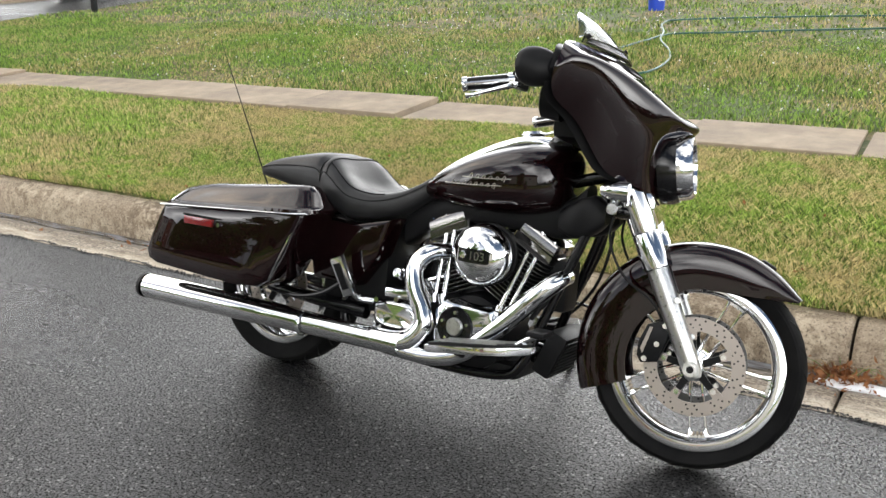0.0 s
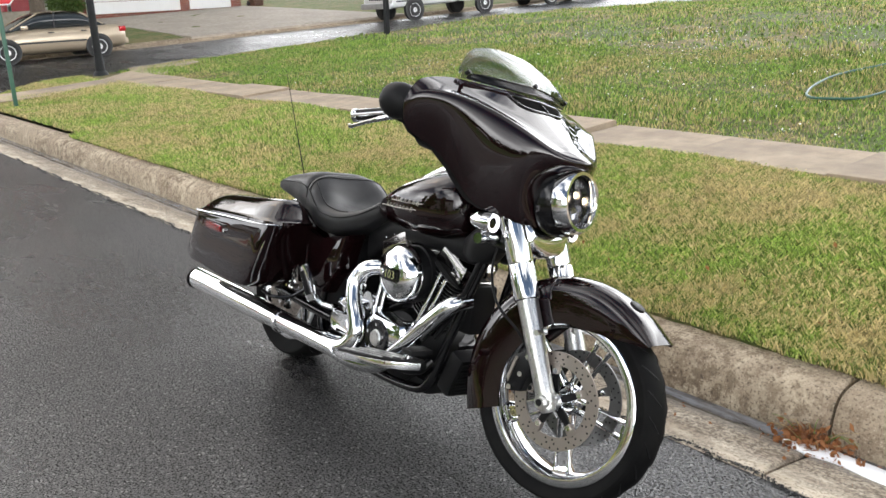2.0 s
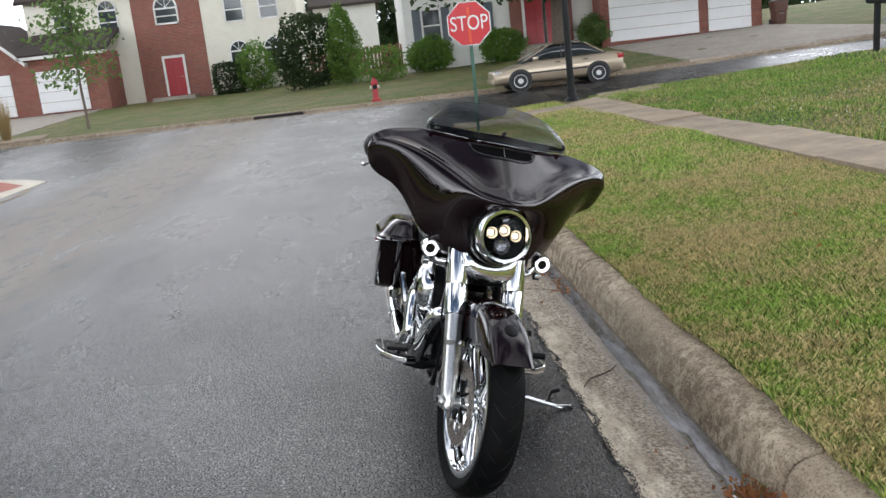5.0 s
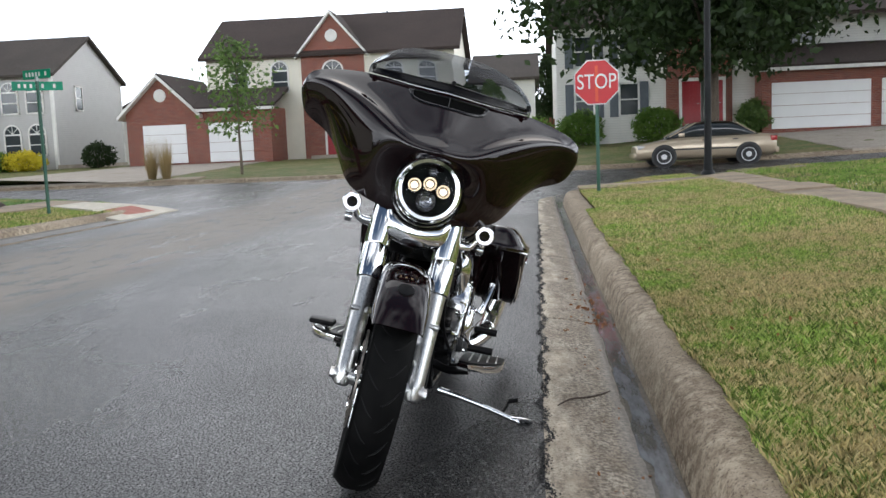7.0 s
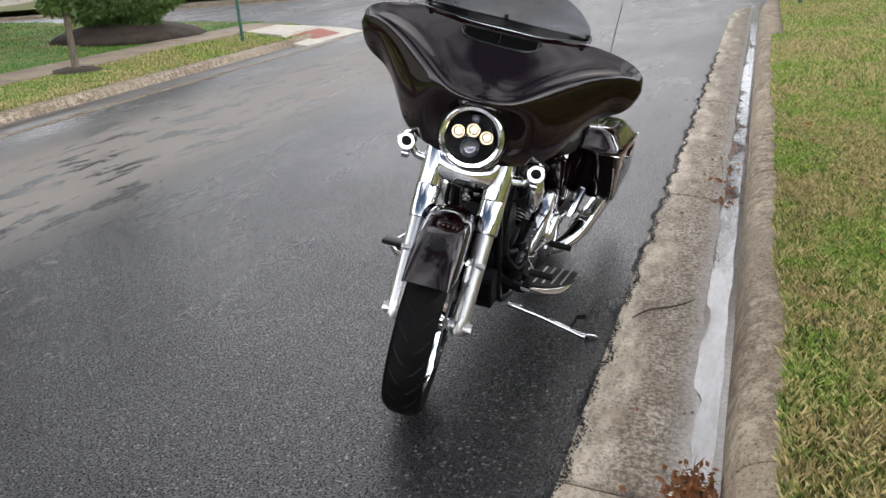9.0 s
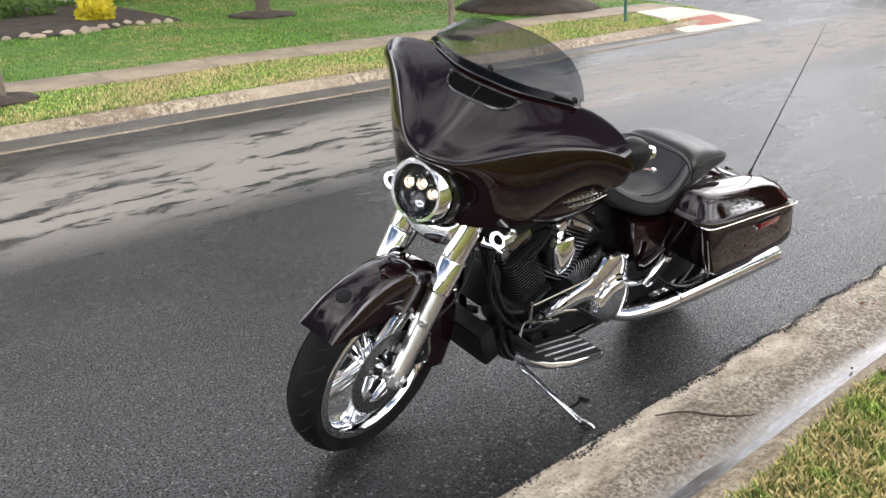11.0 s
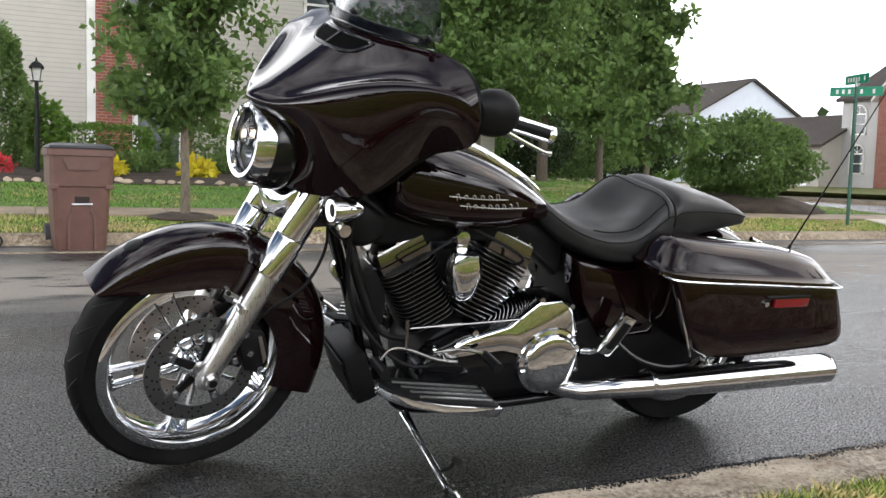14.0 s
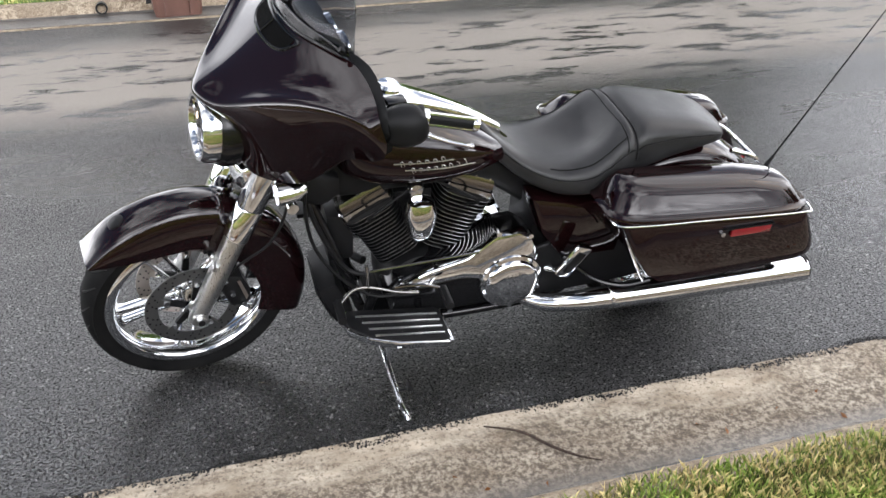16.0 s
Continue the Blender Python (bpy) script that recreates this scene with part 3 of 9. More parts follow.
west_lawn = sheet("lawn_west", np.concatenate([np.arange(CROSS_W, -48, -0.8), [-60, -80, -130]]), np.concatenate([[-90], np.arange(-60, 45, 1.0), [60, 90]]), lambda x, y: land(x, y) + bumpy(x, y, 0.02) * (x < CROSS_W - 0.4) - 0.15 * (x > CROSS_W - 0.01), LAWN3)
tagged(west_lawn, "green lawns in front of the houses", "lawn", kind="structure")


def grass(name, n, xr, yr, h, keep, material, label, w=0.005, seed=1, skip=None, lean=0.6):
    """Many single bent blades, joined."""
    g = np.random.default_rng(seed)
    x, y = g.uniform(*xr, n), g.uniform(*yr, n)
    ok = keep(x, y) > 0.0
    if skip is not None:
        ok &= ~skip(x, y)
    x, y = x[ok], y[ok]
    n = len(x)
    z = lawn_h(x, y)
    patch = 0.75 + 0.35 * np.sin(x * 1.1 + np.sin(y * 1.9)) * np.sin(y * 1.4 + 1)
    hh = h * g.uniform(0.45, 1.3, n) * patch
    a, b = g.uniform(0, 2 * np.pi, n), g.uniform(0, 2 * np.pi, n)
    ww = w * g.uniform(0.6, 1.4, n)
    lx, ly = np.cos(b) * hh * lean * g.uniform(0.2, 1.2, n), np.sin(b) * hh * lean * g.uniform(0.2, 1.2, n)
    dx, dy = np.cos(a) * ww, np.sin(a) * ww
    p0 = np.stack([x - dx, y - dy, z - 0.01], 1)
    p1 = np.stack([x + dx, y + dy, z - 0.01], 1)
    p2 = np.stack([x + dx * 0.7 + lx * 0.4, y + dy * 0.7 + ly * 0.4, z + hh * 0.6], 1)
    p3 = np.stack([x + lx, y + ly, z + hh], 1)
    v = np.stack([p0, p1, p2, p3], 1).reshape(-1, 3)
    i = np.arange(n)[:, None] * 4
    f = np.concatenate([i + np.array([[0, 1, 2]]), i + np.array([[0, 2, 3]])])
    ob = raw(name, v, f, material)
    return tagged(ob, label, "grass", kind="stuff")


xs = np.arange(-9, 6, 0.05)
rag = np.array([KERB_Y - 0.125 + 0.02 * noise.noise((x * 1.9, 7.0, 0)) + 0.014 * noise.noise((x * 9.0, 3.0, 0)) for x in xs])
TURF = np.concatenate([np.stack([xs, rag + 0.0 * xs, np.full_like(xs, 0.14)], 1), np.stack([xs, rag + 0.012, np.full_like(xs, 0.154)], 1), np.stack([xs, np.full_like(xs, KERB_Y - 0.05), np.full_like(xs, 0.166)], 1), np.stack([xs, np.full_like(xs, KERB_Y + 0.02), np.full_like(xs, 0.1725)], 1)])
nx = len(xs)
turf = raw("turf_edge", TURF, np.array([(r * nx + i, r * nx + i + 1, (r + 1) * nx + i + 1, (r + 1) * nx + i) for r in range(3) for i in range(nx - 1)]), LAWN, smooth=True)
tagged(turf, "ragged turf edge creeping over the back of the kerb", "turf", kind="structure")
GRASSLABEL = "short green grass with dry yellow blades"
grass("lawn_grass", 340000, (-5, 3.6), (KERB_Y - 0.01, 3.75), 0.046, keep_ne, BLADE, GRASSLABEL, 0.0028, 1, lean=0.9)
grass("lawn_grass", 150000, (-16.8, -5), (KERB_Y - 0.01, 3.75), 0.055, keep_ne, BLADE, GRASSLABEL, 0.006, 2)
grass("lawn_grass", 45000, (3.3, 12), (KERB_Y - 0.01, 3.75), 0.055, keep_ne, BLADE, GRASSLABEL, 0.008, 8)
grass("lawn_grass", 150000, (-16.8, 5), (4.44, 9.5), 0.055, keep_ne, BLADE3, GRASSLABEL, 0.007, 3)
grass("lawn_grass", 60000, (-16.8, 14), (9.5, 22), 0.07, keep_ne, BLADE3, GRASSLABEL, 0.014, 4)
grass("lawn_grass", 95000, (-9, 3.4), (KERB_Y - 0.19, KERB_Y + 0.2), 0.036, lambda x, y: y - KERB_Y + 0.15 + 0.014 * np.sin(x * 2.3 + 1.7 * np.sin(x * 1.1)) + 0.008 * np.sin(x * 11 + 2 * np.sin(x * 3.7)), BLADE, "ragged grass fringe hanging over the kerb", 0.0022, 5, lean=0.9)
grass("far_lawn_grass", 70000, (-15.6, 8), (-8.62, FAR_Y), 0.045, keep_se, BLADE, "green and straw grass strip along the far kerb", 0.008, 6)
grass("far_lawn_grass", 120000, (-15.6, 8), (-20, -9.48), 0.04, keep_se, BLADE2, "green front lawn grass", 0.009, 7)

# ---------- houses ----------
def gable(bm, x0, x1, y0, y1, z0, ridge, along, over=0.3, thick=0.18):
    """A pitched roof over a rectangle; the ridge runs along 'x' or 'y'."""
    if along == "y":
        xm = (x0 + x1) / 2
        s = (ridge - z0) / (xm - x0)
        prof = [(x0 - over, z0 - over * s), (xm, ridge), (x1 + over, z0 - over * s), (x1 + over, z0 - over * s - thick), (xm, ridge - thick), (x0 - over, z0 - over * s - thick)]
        ring_faces(bm, [[Vector((a, y, b)) for a, b in prof] for y in (y0 - over, y1 + over)])
    else:
        ym = (y0 + y1) / 2
        s = (ridge - z0) / (ym - y0)
        prof = [(y0 - over, z0 - over * s), (ym, ridge), (y1 + over, z0 - over * s), (y1 + over, z0 - over * s - thick), (ym, ridge - thick), (y0 - over, z0 - over * s - thick)]
        ring_faces(bm, [[Vector((x, a, b)) for a, b in prof] for x in (x0 - over, x1 + over)])


def gable_wall(bm, x0, x1, y0, y1, z0, z1, ridge, along):
    """Walls of a block with gable ends under such a roof."""
    if along == "y":
        prof = [(x0, z0), (x1, z0), (x1, z1), ((x0 + x1) / 2, ridge), (x0, z1)]
        ring_faces(bm, [[Vector((a, y, b)) for a, b in prof] for y in (y0, y1)])
    else:
        prof = [(y0, z0), (y1, z0), (y1, z1), ((y0 + y1) / 2, ridge), (y0, z1)]
        ring_faces(bm, [[Vector((x, a, b)) for a, b in prof] for x in (x0, x1)])


def window(parent, m, w, h, arch=False, shutters=False, name="window"):
    """A sash window in the local xz plane, looking along -y, with its foot at the origin."""
    win = new(name)
    win.parent, win.matrix_local = parent, m
    bm = bmesh.new()
    t = 0.09
    for a in ((-w / 2, -w / 2 + t, 0, h), (w / 2 - t, w / 2, 0, h), (-w / 2, w / 2, 0, t), (-w / 2, w / 2, h - t, h), (-w / 2, w / 2, h * 0.5 - 0.03, h * 0.5 + 0.03)):
        box(bm, a[0], a[1], -0.07, 0.02, a[2], a[3])
    if arch:
        n = 12
        out = [(w / 2 * math.cos(math.pi * i / n), h + w / 2 * math.sin(math.pi * i / n)) for i in range(n + 1)]
        inn = [((w / 2 - t) * math.cos(math.pi * i / n), h + (w / 2 - t) * math.sin(math.pi * i / n)) for i in range(n + 1)]
        for i in range(n):
            ring_faces(bm, [[Vector((p[0], y, p[1])) for p in (out[i], out[i + 1], inn[i + 1], inn[i])] for y in (-0.07, 0.02)])
        for a in (45, 90, 135):
            cyl(bm, (0, -0.04, h), ((w / 2 - t) * math.cos(radians(a)), -0.04, h + (w / 2 - t) * math.sin(radians(a))), 0.018, n=6)
    part("window_frame", bm, TRIM, win, smooth=False)
    bm = bmesh.new()
    box(bm, -w / 2 + t, w / 2 - t, -0.03, 0.0, t, h - t)
    if arch:
        plate(bm, [((w / 2 - t) * math.cos(math.pi * i / 12), h + (w / 2 - t) * math.sin(math.pi * i / 12)) for i in range(13)], -0.03, 0.0)
    part("pane", bm, PANE, win, smooth=False)
    if shutters:
        for s in (-1, 1):
            part("shutter", boxed(s * (w / 2 + 0.2) - 0.19, s * (w / 2 + 0.2) + 0.19, -0.06, 0.0, 0, h), SHUTTER, win, "dark grey shutter", smooth=False)
    return win


def garage_door(parent, m, w, h):
    d = new("garage_door")
    d.parent, d.matrix_local = parent, m
    for i in range(4):
        bm = bmesh.new()
        box(bm, -w / 2, w / 2, -0.06, 0.0, i * h / 4 + 0.008, (i + 1) * h / 4 - 0.008, 0.01)
        for k in range(4):
            cx = -w / 2 + (k + 0.5) * w / 4
            box(bm, cx - w / 8 + 0.09, cx + w / 8 - 0.09, -0.072, -0.05, i * h / 4 + 0.1, (i + 1) * h / 4 - 0.1, 0.006)
        part("panel", bm, GARAGE, d, smooth=False)
    return d


def entry(parent, m, w, h, material=REDDOOR):
    d = new("door")
    d.parent, d.matrix_local = parent, m
    bm = bmesh.new()
    for a in ((-w / 2 - 0.12, -w / 2, 0, h + 0.14), (w / 2, w / 2 + 0.12, 0, h + 0.14), (-w / 2, w / 2, h, h + 0.14)):
        box(bm, a[0], a[1], -0.1, 0.02, a[2], a[3])
    part("door_frame", bm, TRIM, d, smooth=False)
    bm = bmesh.new()
    box(bm, -w / 2, w / 2, -0.05, 0.0, 0, h)
    for z0, z1 in ((0.15, 0.85), (1.0, h - 0.15)):
        for s in (-1, 1):
            box(bm, s * w / 4 - w / 6, s * w / 4 + w / 6, -0.065, -0.04, z0, z1, 0.01)
    part("door_leaf", bm, material, d, smooth=False)
    part("door_handle", tubed([(w / 2 - 0.1, -0.06, 1.0), (w / 2 - 0.1, -0.11, 1.0), (w / 2 - 0.2, -0.11, 1.0)], 0.012), STEEL, d)
    return d


def facing(x, y, z, towards):
    """A pose whose local -y looks towards +x, -x, +y or -y."""
    return pose(x, y, z, 0, 0, {"+x": 90, "-x": -90, "-y": 0, "+y": 180}[towards])


# two-storey house with twin garages under a brick gable (facing the side street)
hb = thing("house", pose(0, 0, 0), "two-storey cream house with brick garage gable and brown roof", "house", "houses along the side street")
Z = 0.78
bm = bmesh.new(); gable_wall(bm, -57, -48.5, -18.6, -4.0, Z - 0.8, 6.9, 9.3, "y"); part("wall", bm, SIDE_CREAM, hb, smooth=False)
bm = bmesh.new(); gable(bm, -57, -48.5, -18.6, -4.0, 6.95, 9.5, "y", 0.35); part("roof", bm, ROOF2, hb, smooth=False)
bm = bmesh.new(); gable_wall(bm, -50, -48.45, -12.9, -9.2, Z - 0.8, 6.9, 9.0, "x"); part("brick_bay", bm, BRICK, hb, smooth=False)
bm = bmesh.new(); gable(bm, -50.5, -48.45, -12.9, -9.2, 6.95, 9.1, "x", 0.3); part("bay_roof", bm, TRIM, hb, smooth=False)
bm = bmesh.new(); gable(bm, -53, -48.5, -12.9, -9.2, 7.0, 9.15, "x", 0.28); part("bay_roof", bm, ROOF2, hb, smooth=False)
bm = bmesh.new(); box(bm, -52, -45.5, -22.3, -14.0, Z - 0.8, 3.7); part("garage_wall", bm, BRICK, hb, smooth=False)
bm = bmesh.new(); gable_wall(bm, -51, -45.48, -22.3, -18.2, 3.3, 3.7, 5.6, "x"); part("garage_gable", bm, BRICK, hb, smooth=False)
bm = bmesh.new(); gable(bm, -51, -45.4, -22.3, -18.2, 3.75, 5.7, "x", 0.35); part("gable_trim", bm, TRIM, hb, smooth=False)
bm = bmesh.new(); gable(bm, -52, -45.5, -22.3, -18.2, 3.82, 5.78, "x", 0.3); part("garage_roof", bm, ROOF2, hb, smooth=False)
bm = bmesh.new(); ring_faces(bm, [[Vector((-45.1, y, 3.66)), Vector((-45.1, y, 3.8)), Vector((-48.6, y, 5.0)), Vector((-48.6, y, 4.8))] for y in (-18.4, -13.7)]); part("garage_roof", bm, ROOF2, hb, smooth=False)
bm = bmesh.new(); box(bm, -45.3, -45.05, -18.2, -13.7, 3.55, 3.7); part("gutter_board", bm, TRIM, hb, smooth=False)
garage_door(hb, facing(-45.5, -20.1, Z, "+x"), 2.5, 2.15)
garage_door(hb, facing(-45.5, -16.3, Z, "+x"), 2.5, 2.15)
bm = bmesh.new(); lathe(bm, [(0, 0.03), (0.32, 0.03), (0.36, 0.0)], (-45.47, -20.25, 4.55), (1, 0, 0), 24); part("round_vent", bm, TRIM, hb, smooth=False)
bm = bmesh.new(); lathe(bm, [(0, 0.03), (0.32, 0.03), (0.36, 0.0)], (-48.42, -11.05, 7.7), (1, 0, 0), 24); part("round_vent", bm, TRIM, hb, smooth=False)
for y, z in ((-16.6, 4.55), (-14.2, 4.55), (-7.4, 4.55), (-5.5, 4.55), (-7.4, Z + 0.9), (-5.5, Z + 0.9)):
    window(hb, facing(-48.5, y, z, "+x"), 1.1, 1.35, True)
window(hb, facing(-48.45, -11.05, 4.8, "+x"), 1.3, 0.9, True)
entry(hb, facing(-48.45, -11.05, Z + 0.15, "+x"), 1.0, 2.05)
part("doorstep", boxed(-48.4, -46.9, -12.2, -9.9, Z - 0.6, Z + 0.13), DRIVE, hb, smooth=False)
part("chimney", tubed([(-52.7, -8.4, 8.8), (-52.7, -8.4, 9.55)], 0.08), DARKPOLE, hb, "thin roof vent pipe")

# grey-sided house with arched windows
ha = thing("house", pose(0, 0, 0), "two-storey grey house with arched windows and dark roof", "house", "houses along the side street")
Z = 0.7
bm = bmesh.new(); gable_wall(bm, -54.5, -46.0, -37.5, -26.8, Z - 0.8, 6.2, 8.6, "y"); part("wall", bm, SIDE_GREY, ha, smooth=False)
bm = bmesh.new(); gable(bm, -54.5, -46.0, -37.5, -26.8, 6.3, 8.7, "y", 0.3); part("roof", bm, ROOF, ha, smooth=False)
bm = bmesh.new(); gable_wall(bm, -48, -45.6, -34.6, -30.8, Z - 0.8, 6.2, 8.2, "x"); part("brick_bay", bm, BRICK, ha, smooth=False)
bm = bmesh.new(); gable(bm, -50, -45.6, -34.6, -30.8, 6.3, 8.35, "x", 0.3); part("bay_roof", bm, TRIM, ha, smooth=False)
bm = bmesh.new(); gable_wall(bm, -52, -44.2, -45.0, -37.4, Z - 0.8, 3.4, 5.3, "y"); part("garage_wall", bm, SIDE_TAUPE, ha, smooth=False)
bm = bmesh.new(); gable(bm, -52, -44.2, -45.0, -37.4, 3.45, 5.4, "y", 0.35); part("garage_roof", bm, ROOF, ha, smooth=False)
for y in (-43.1, -39.6):
    garage_door(ha, facing(-44.2, y, Z, "+x"), 2.5, 2.15)
for y in (-36.2, -29.4, -27.9):
    for z in (Z + 0.8, 3.9):
        window(ha, facing(-46.0, y, z, "+x"), 1.1, 1.3, True)
window(ha, facing(-45.6, -32.7, 4.2, "+x"), 1.8, 0.9, True)
entry(ha, facing(-45.6, -32.7, Z + 0.1, "+x"), 1.0, 2.05, plain("stained door", (0.3, 0.07, 0.03), 0.4))
window(ha, facing(-48.9, -26.8, 4.1, "+y"), 0.9, 1.5)
part("corner_trim", boxed(-46.12, -45.97, -26.95, -26.77, 0.4, 6.2), TRIM, ha, smooth=False)
part("corner_trim", boxed(-54.52, -54.38, -26.95, -26.77, 0.4, 6.2), TRIM, ha, smooth=False)
bm = bmesh.new(); box(bm, -54.6, -45.9, -26.78, -26.74, 0.2, 0.95); part("foundation", bm, concrete("foundation"), ha, smooth=False)

# pale blue house farther down the side street
hz = thing("house", pose(0, 0, 0), "pale blue two-storey house with dark roof", "house", "houses along the side street")
bm = bmesh.new(); gable_wall(bm, -57, -46, -62, -51, 0, 6.0, 8.8, "y"); part("wall", bm, SIDE_BLUE, hz, smooth=False)
bm = bmesh.new(); gable(bm, -57, -46, -62, -51, 6.1, 8.95, "y", 0.35); part("roof", bm, ROOF, hz, smooth=False)
for y in (-60.2, -57.6, -54.8, -52.4):
    for z in (1.6, 4.3):
        window(hz, facing(-46, y, z, "+x"), 1.0, 1.4)
hw = thing("house", pose(0, 0, 0), "small white house seen between its neighbours", "house", "houses along the side street")
bm = bmesh.new(); gable_wall(bm, -68, -60, -31.5, -25.0, 0.2, 3.8, 5.4, "x"); part("wall", bm, SIDE_WHITE, hw, smooth=False)
bm = bmesh.new(); gable(bm, -68, -60, -31.5, -25.0, 3.85, 5.5, "x", 0.2); part("roof", bm, ROOF, hw, smooth=False)

hs = thing("house", pose(0, 0, 0), "low white house with a grey roof behind the garden fence", "house", "houses along the side street")
bm = bmesh.new(); gable_wall(bm, -68, -60, -8.5, 0.1, 0.2, 3.95, 5.5, "y"); part("wall", bm, SIDE_WHITE, hs, smooth=False)
bm = bmesh.new(); gable(bm, -68, -60, -8.5, 0.1, 4.0, 5.6, "y", 0.2); part("roof", bm, ROOF, hs, smooth=False)
window(hs, facing(-60, -3.1, 1.7, "+x"), 1.1, 1.4)

# white house with red doors and a wide brick garage
hc = thing("house", pose(0, 0, 0), "white-sided house with red double doors and brick garage", "house", "houses along the side street")
Z = 1.28
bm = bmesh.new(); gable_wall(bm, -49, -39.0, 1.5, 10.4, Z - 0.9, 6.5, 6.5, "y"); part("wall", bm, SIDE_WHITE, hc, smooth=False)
bm = bmesh.new(); gable(bm, -49, -39.0, 1.5, 17.9, 6.5, 9.2, "y", 0.35); part("roof", bm, ROOF2, hc, smooth=False)
bm = bmesh.new(); box(bm, -39.9, -38.9, 6.4, 9.3, Z - 0.9, 6.4); part("brick_bay", bm, BRICK, hc, smooth=False)
bm = bmesh.new(); box(bm, -47, -37.7, 10.3, 17.8, Z - 0.9, 3.95); part("garage_wall", bm, BRICK, hc, smooth=False)
bm = bmesh.new(); box(bm, -47, -39.8, 10.4, 17.8, 3.7, 6.5); part("wall", bm, SIDE_WHITE, hc, smooth=False)
bm = bmesh.new(); ring_faces(bm, [[Vector((-37.3, y, 3.85)), Vector((-37.3, y, 4.0)), Vector((-39.9, y, 5.1)), Vector((-39.9, y, 4.9))] for y in (10.1, 18.1)]); part("garage_roof", bm, ROOF2, hc, smooth=False)
part("gutter_board", boxed(-37.4, -37.2, 10.1, 18.1, 3.75, 3.9), TRIM, hc, smooth=False)
garage_door(hc, facing(-37.7, 12.76, Z, "+x"), 4.12, 2.0)
garage_door(hc, facing(-37.7, 16.27, Z, "+x"), 2.0, 2.0)
for y in (2.75, 4.75):
    window(hc, facing(-39.0, y, Z + 0.85, "+x"), 0.95, 1.55, False, True)
    window(hc, facing(-39.0, y, 4.4, "+x"), 0.95, 1.45, False, True)
window(hc, facing(-39.8, 12.6, 5.0, "+x"), 1.2, 1.1)
entry(hc, facing(-38.9, 7.5, Z + 0.3, "+x"), 0.85, 2.0)
entry(hc, facing(-38.9, 8.45, Z + 0.3, "+x"), 0.85, 2.0)
part("doorstep", boxed(-38.9, -37.8, 6.5, 9.3, Z - 0.5, Z + 0.28), DRIVE, hc, smooth=False)
hd = thing("house", pose(0, 0, 0), "cream gabled house behind a wooden fence", "house", "houses along the side street")
bm = bmesh.new(); gable_wall(bm, -66, -56, -3.5, 0.5, 0.5, 5.4, 7.2, "y"); part("wall", bm, SIDE_WHITE, hd, smooth=False)
bm = bmesh.new(); gable(bm, -66, -56, -3.5, 0.5, 5.5, 7.4, "y", 0.3); part("roof", bm, ROOF, hd, smooth=False)

# house across the road, siding with a brick entry
hf = thing("house", pose(0, 0, 0), "taupe-sided house with red brick entrance bay", "house", "houses across the road")
Z = 0.7
bm = bmesh.new(); gable_wall(bm, -12.5, 8, -31, -21.2, 0, 7.2, 7.2, "x"); part("wall", bm, SIDE_TAUPE, hf, smooth=False)
bm = bmesh.new(); gable(bm, -12.5, 8, -31, -21.2, 7.2, 10.0, "x", 0.4); part("roof", bm, ROOF, hf, smooth=False)
bm = bmesh.new(); box(bm, -3.6, -1.28, -22, -21.05, 0, 7.1); part("brick_bay", bm, BRICK, hf, smooth=False)
part("corner_trim", boxed(-1.28, -1.08, -21.4, -21.08, 0, 7.1), TRIM, hf, smooth=False)
entry(hf, facing(-2.75, -21.05, Z + 0.2, "+y"), 1.0, 2.05, plain("grey door", (0.1, 0.11, 0.12), 0.4))
window(hf, facing(-2.6, -21.05, 4.4, "+y"), 1.4, 1.4)
window(hf, facing(-7.0, -21.2, 1.5, "+y"), 1.2, 1.9, True)
window(hf, facing(-7.2, -21.2, 4.5, "+y"), 1.4, 1.5)
window(hf, facing(3.2, -21.2, 4.5, "+y"), 1.4, 1.5)
bm = bmesh.new(); box(bm, -1.9, -1.78, -21.05, -20.9, 3.05, 3.2); cyl(bm, (-1.84, -20.86, 2.75), (-1.84, -20.86, 3.1), 0.07, 0.09, 8); part("wall_lantern", bm, DARKPOLE, hf, smooth=False)


# ---------- driveways ----------
def slab_run(name, pts_a, pts_b, material, label, lift=0.03):
    bm = bmesh.new()
    n = 14
    rows = []
    for t in np.linspace(0, 1, n):
        a, b = np.array(pts_a[0]) * (1 - t) + np.array(pts_a[1]) * t, np.array(pts_b[0]) * (1 - t) + np.array(pts_b[1]) * t
        rows.append([a, b])
    rings = []
    for a, b in rows:
        cols = [a * (1 - s) + b * s for s in np.linspace(0, 1, 6)]
        top = [Vector((p[0], p[1], float(land(min(p[0], CROSS_W - 0.01), p[1])) + lift)) for p in cols]
        rings.append(top + [v - Vector((0, 0, 0.2)) for v in reversed(top)])
    ring_faces(bm, rings)
    return tagged(link(name, bm, material, None, "", True, 40), label, "driveway", kind="structure")


slab_run("driveway_1", [(-26.4, -23.5), (-45.4, -22.0)], [(-26.4, -13.0), (-45.4, -14.4)], DRIVE, "pale concrete driveway to the twin garages")
slab_run("driveway_2", [(-26.4, 10.3), (-37.6, 10.5)], [(-26.4, 19.0), (-37.6, 17.9)], DRIVE, "wide concrete driveway to the brick garage")
slab_run("driveway_3", [(-26.4, -46), (-44.1, -45)], [(-26.4, -36), (-44.1, -37.8)], DRIVE, "concrete driveway to the grey house")
slab_run("apron_1", [(-26.4, -12.6), (-28.5, -12.4)], [(-26.4, -11.0), (-28.5, -11.4)], WALKWAY, "pale concrete kerb ramp", 0.035)

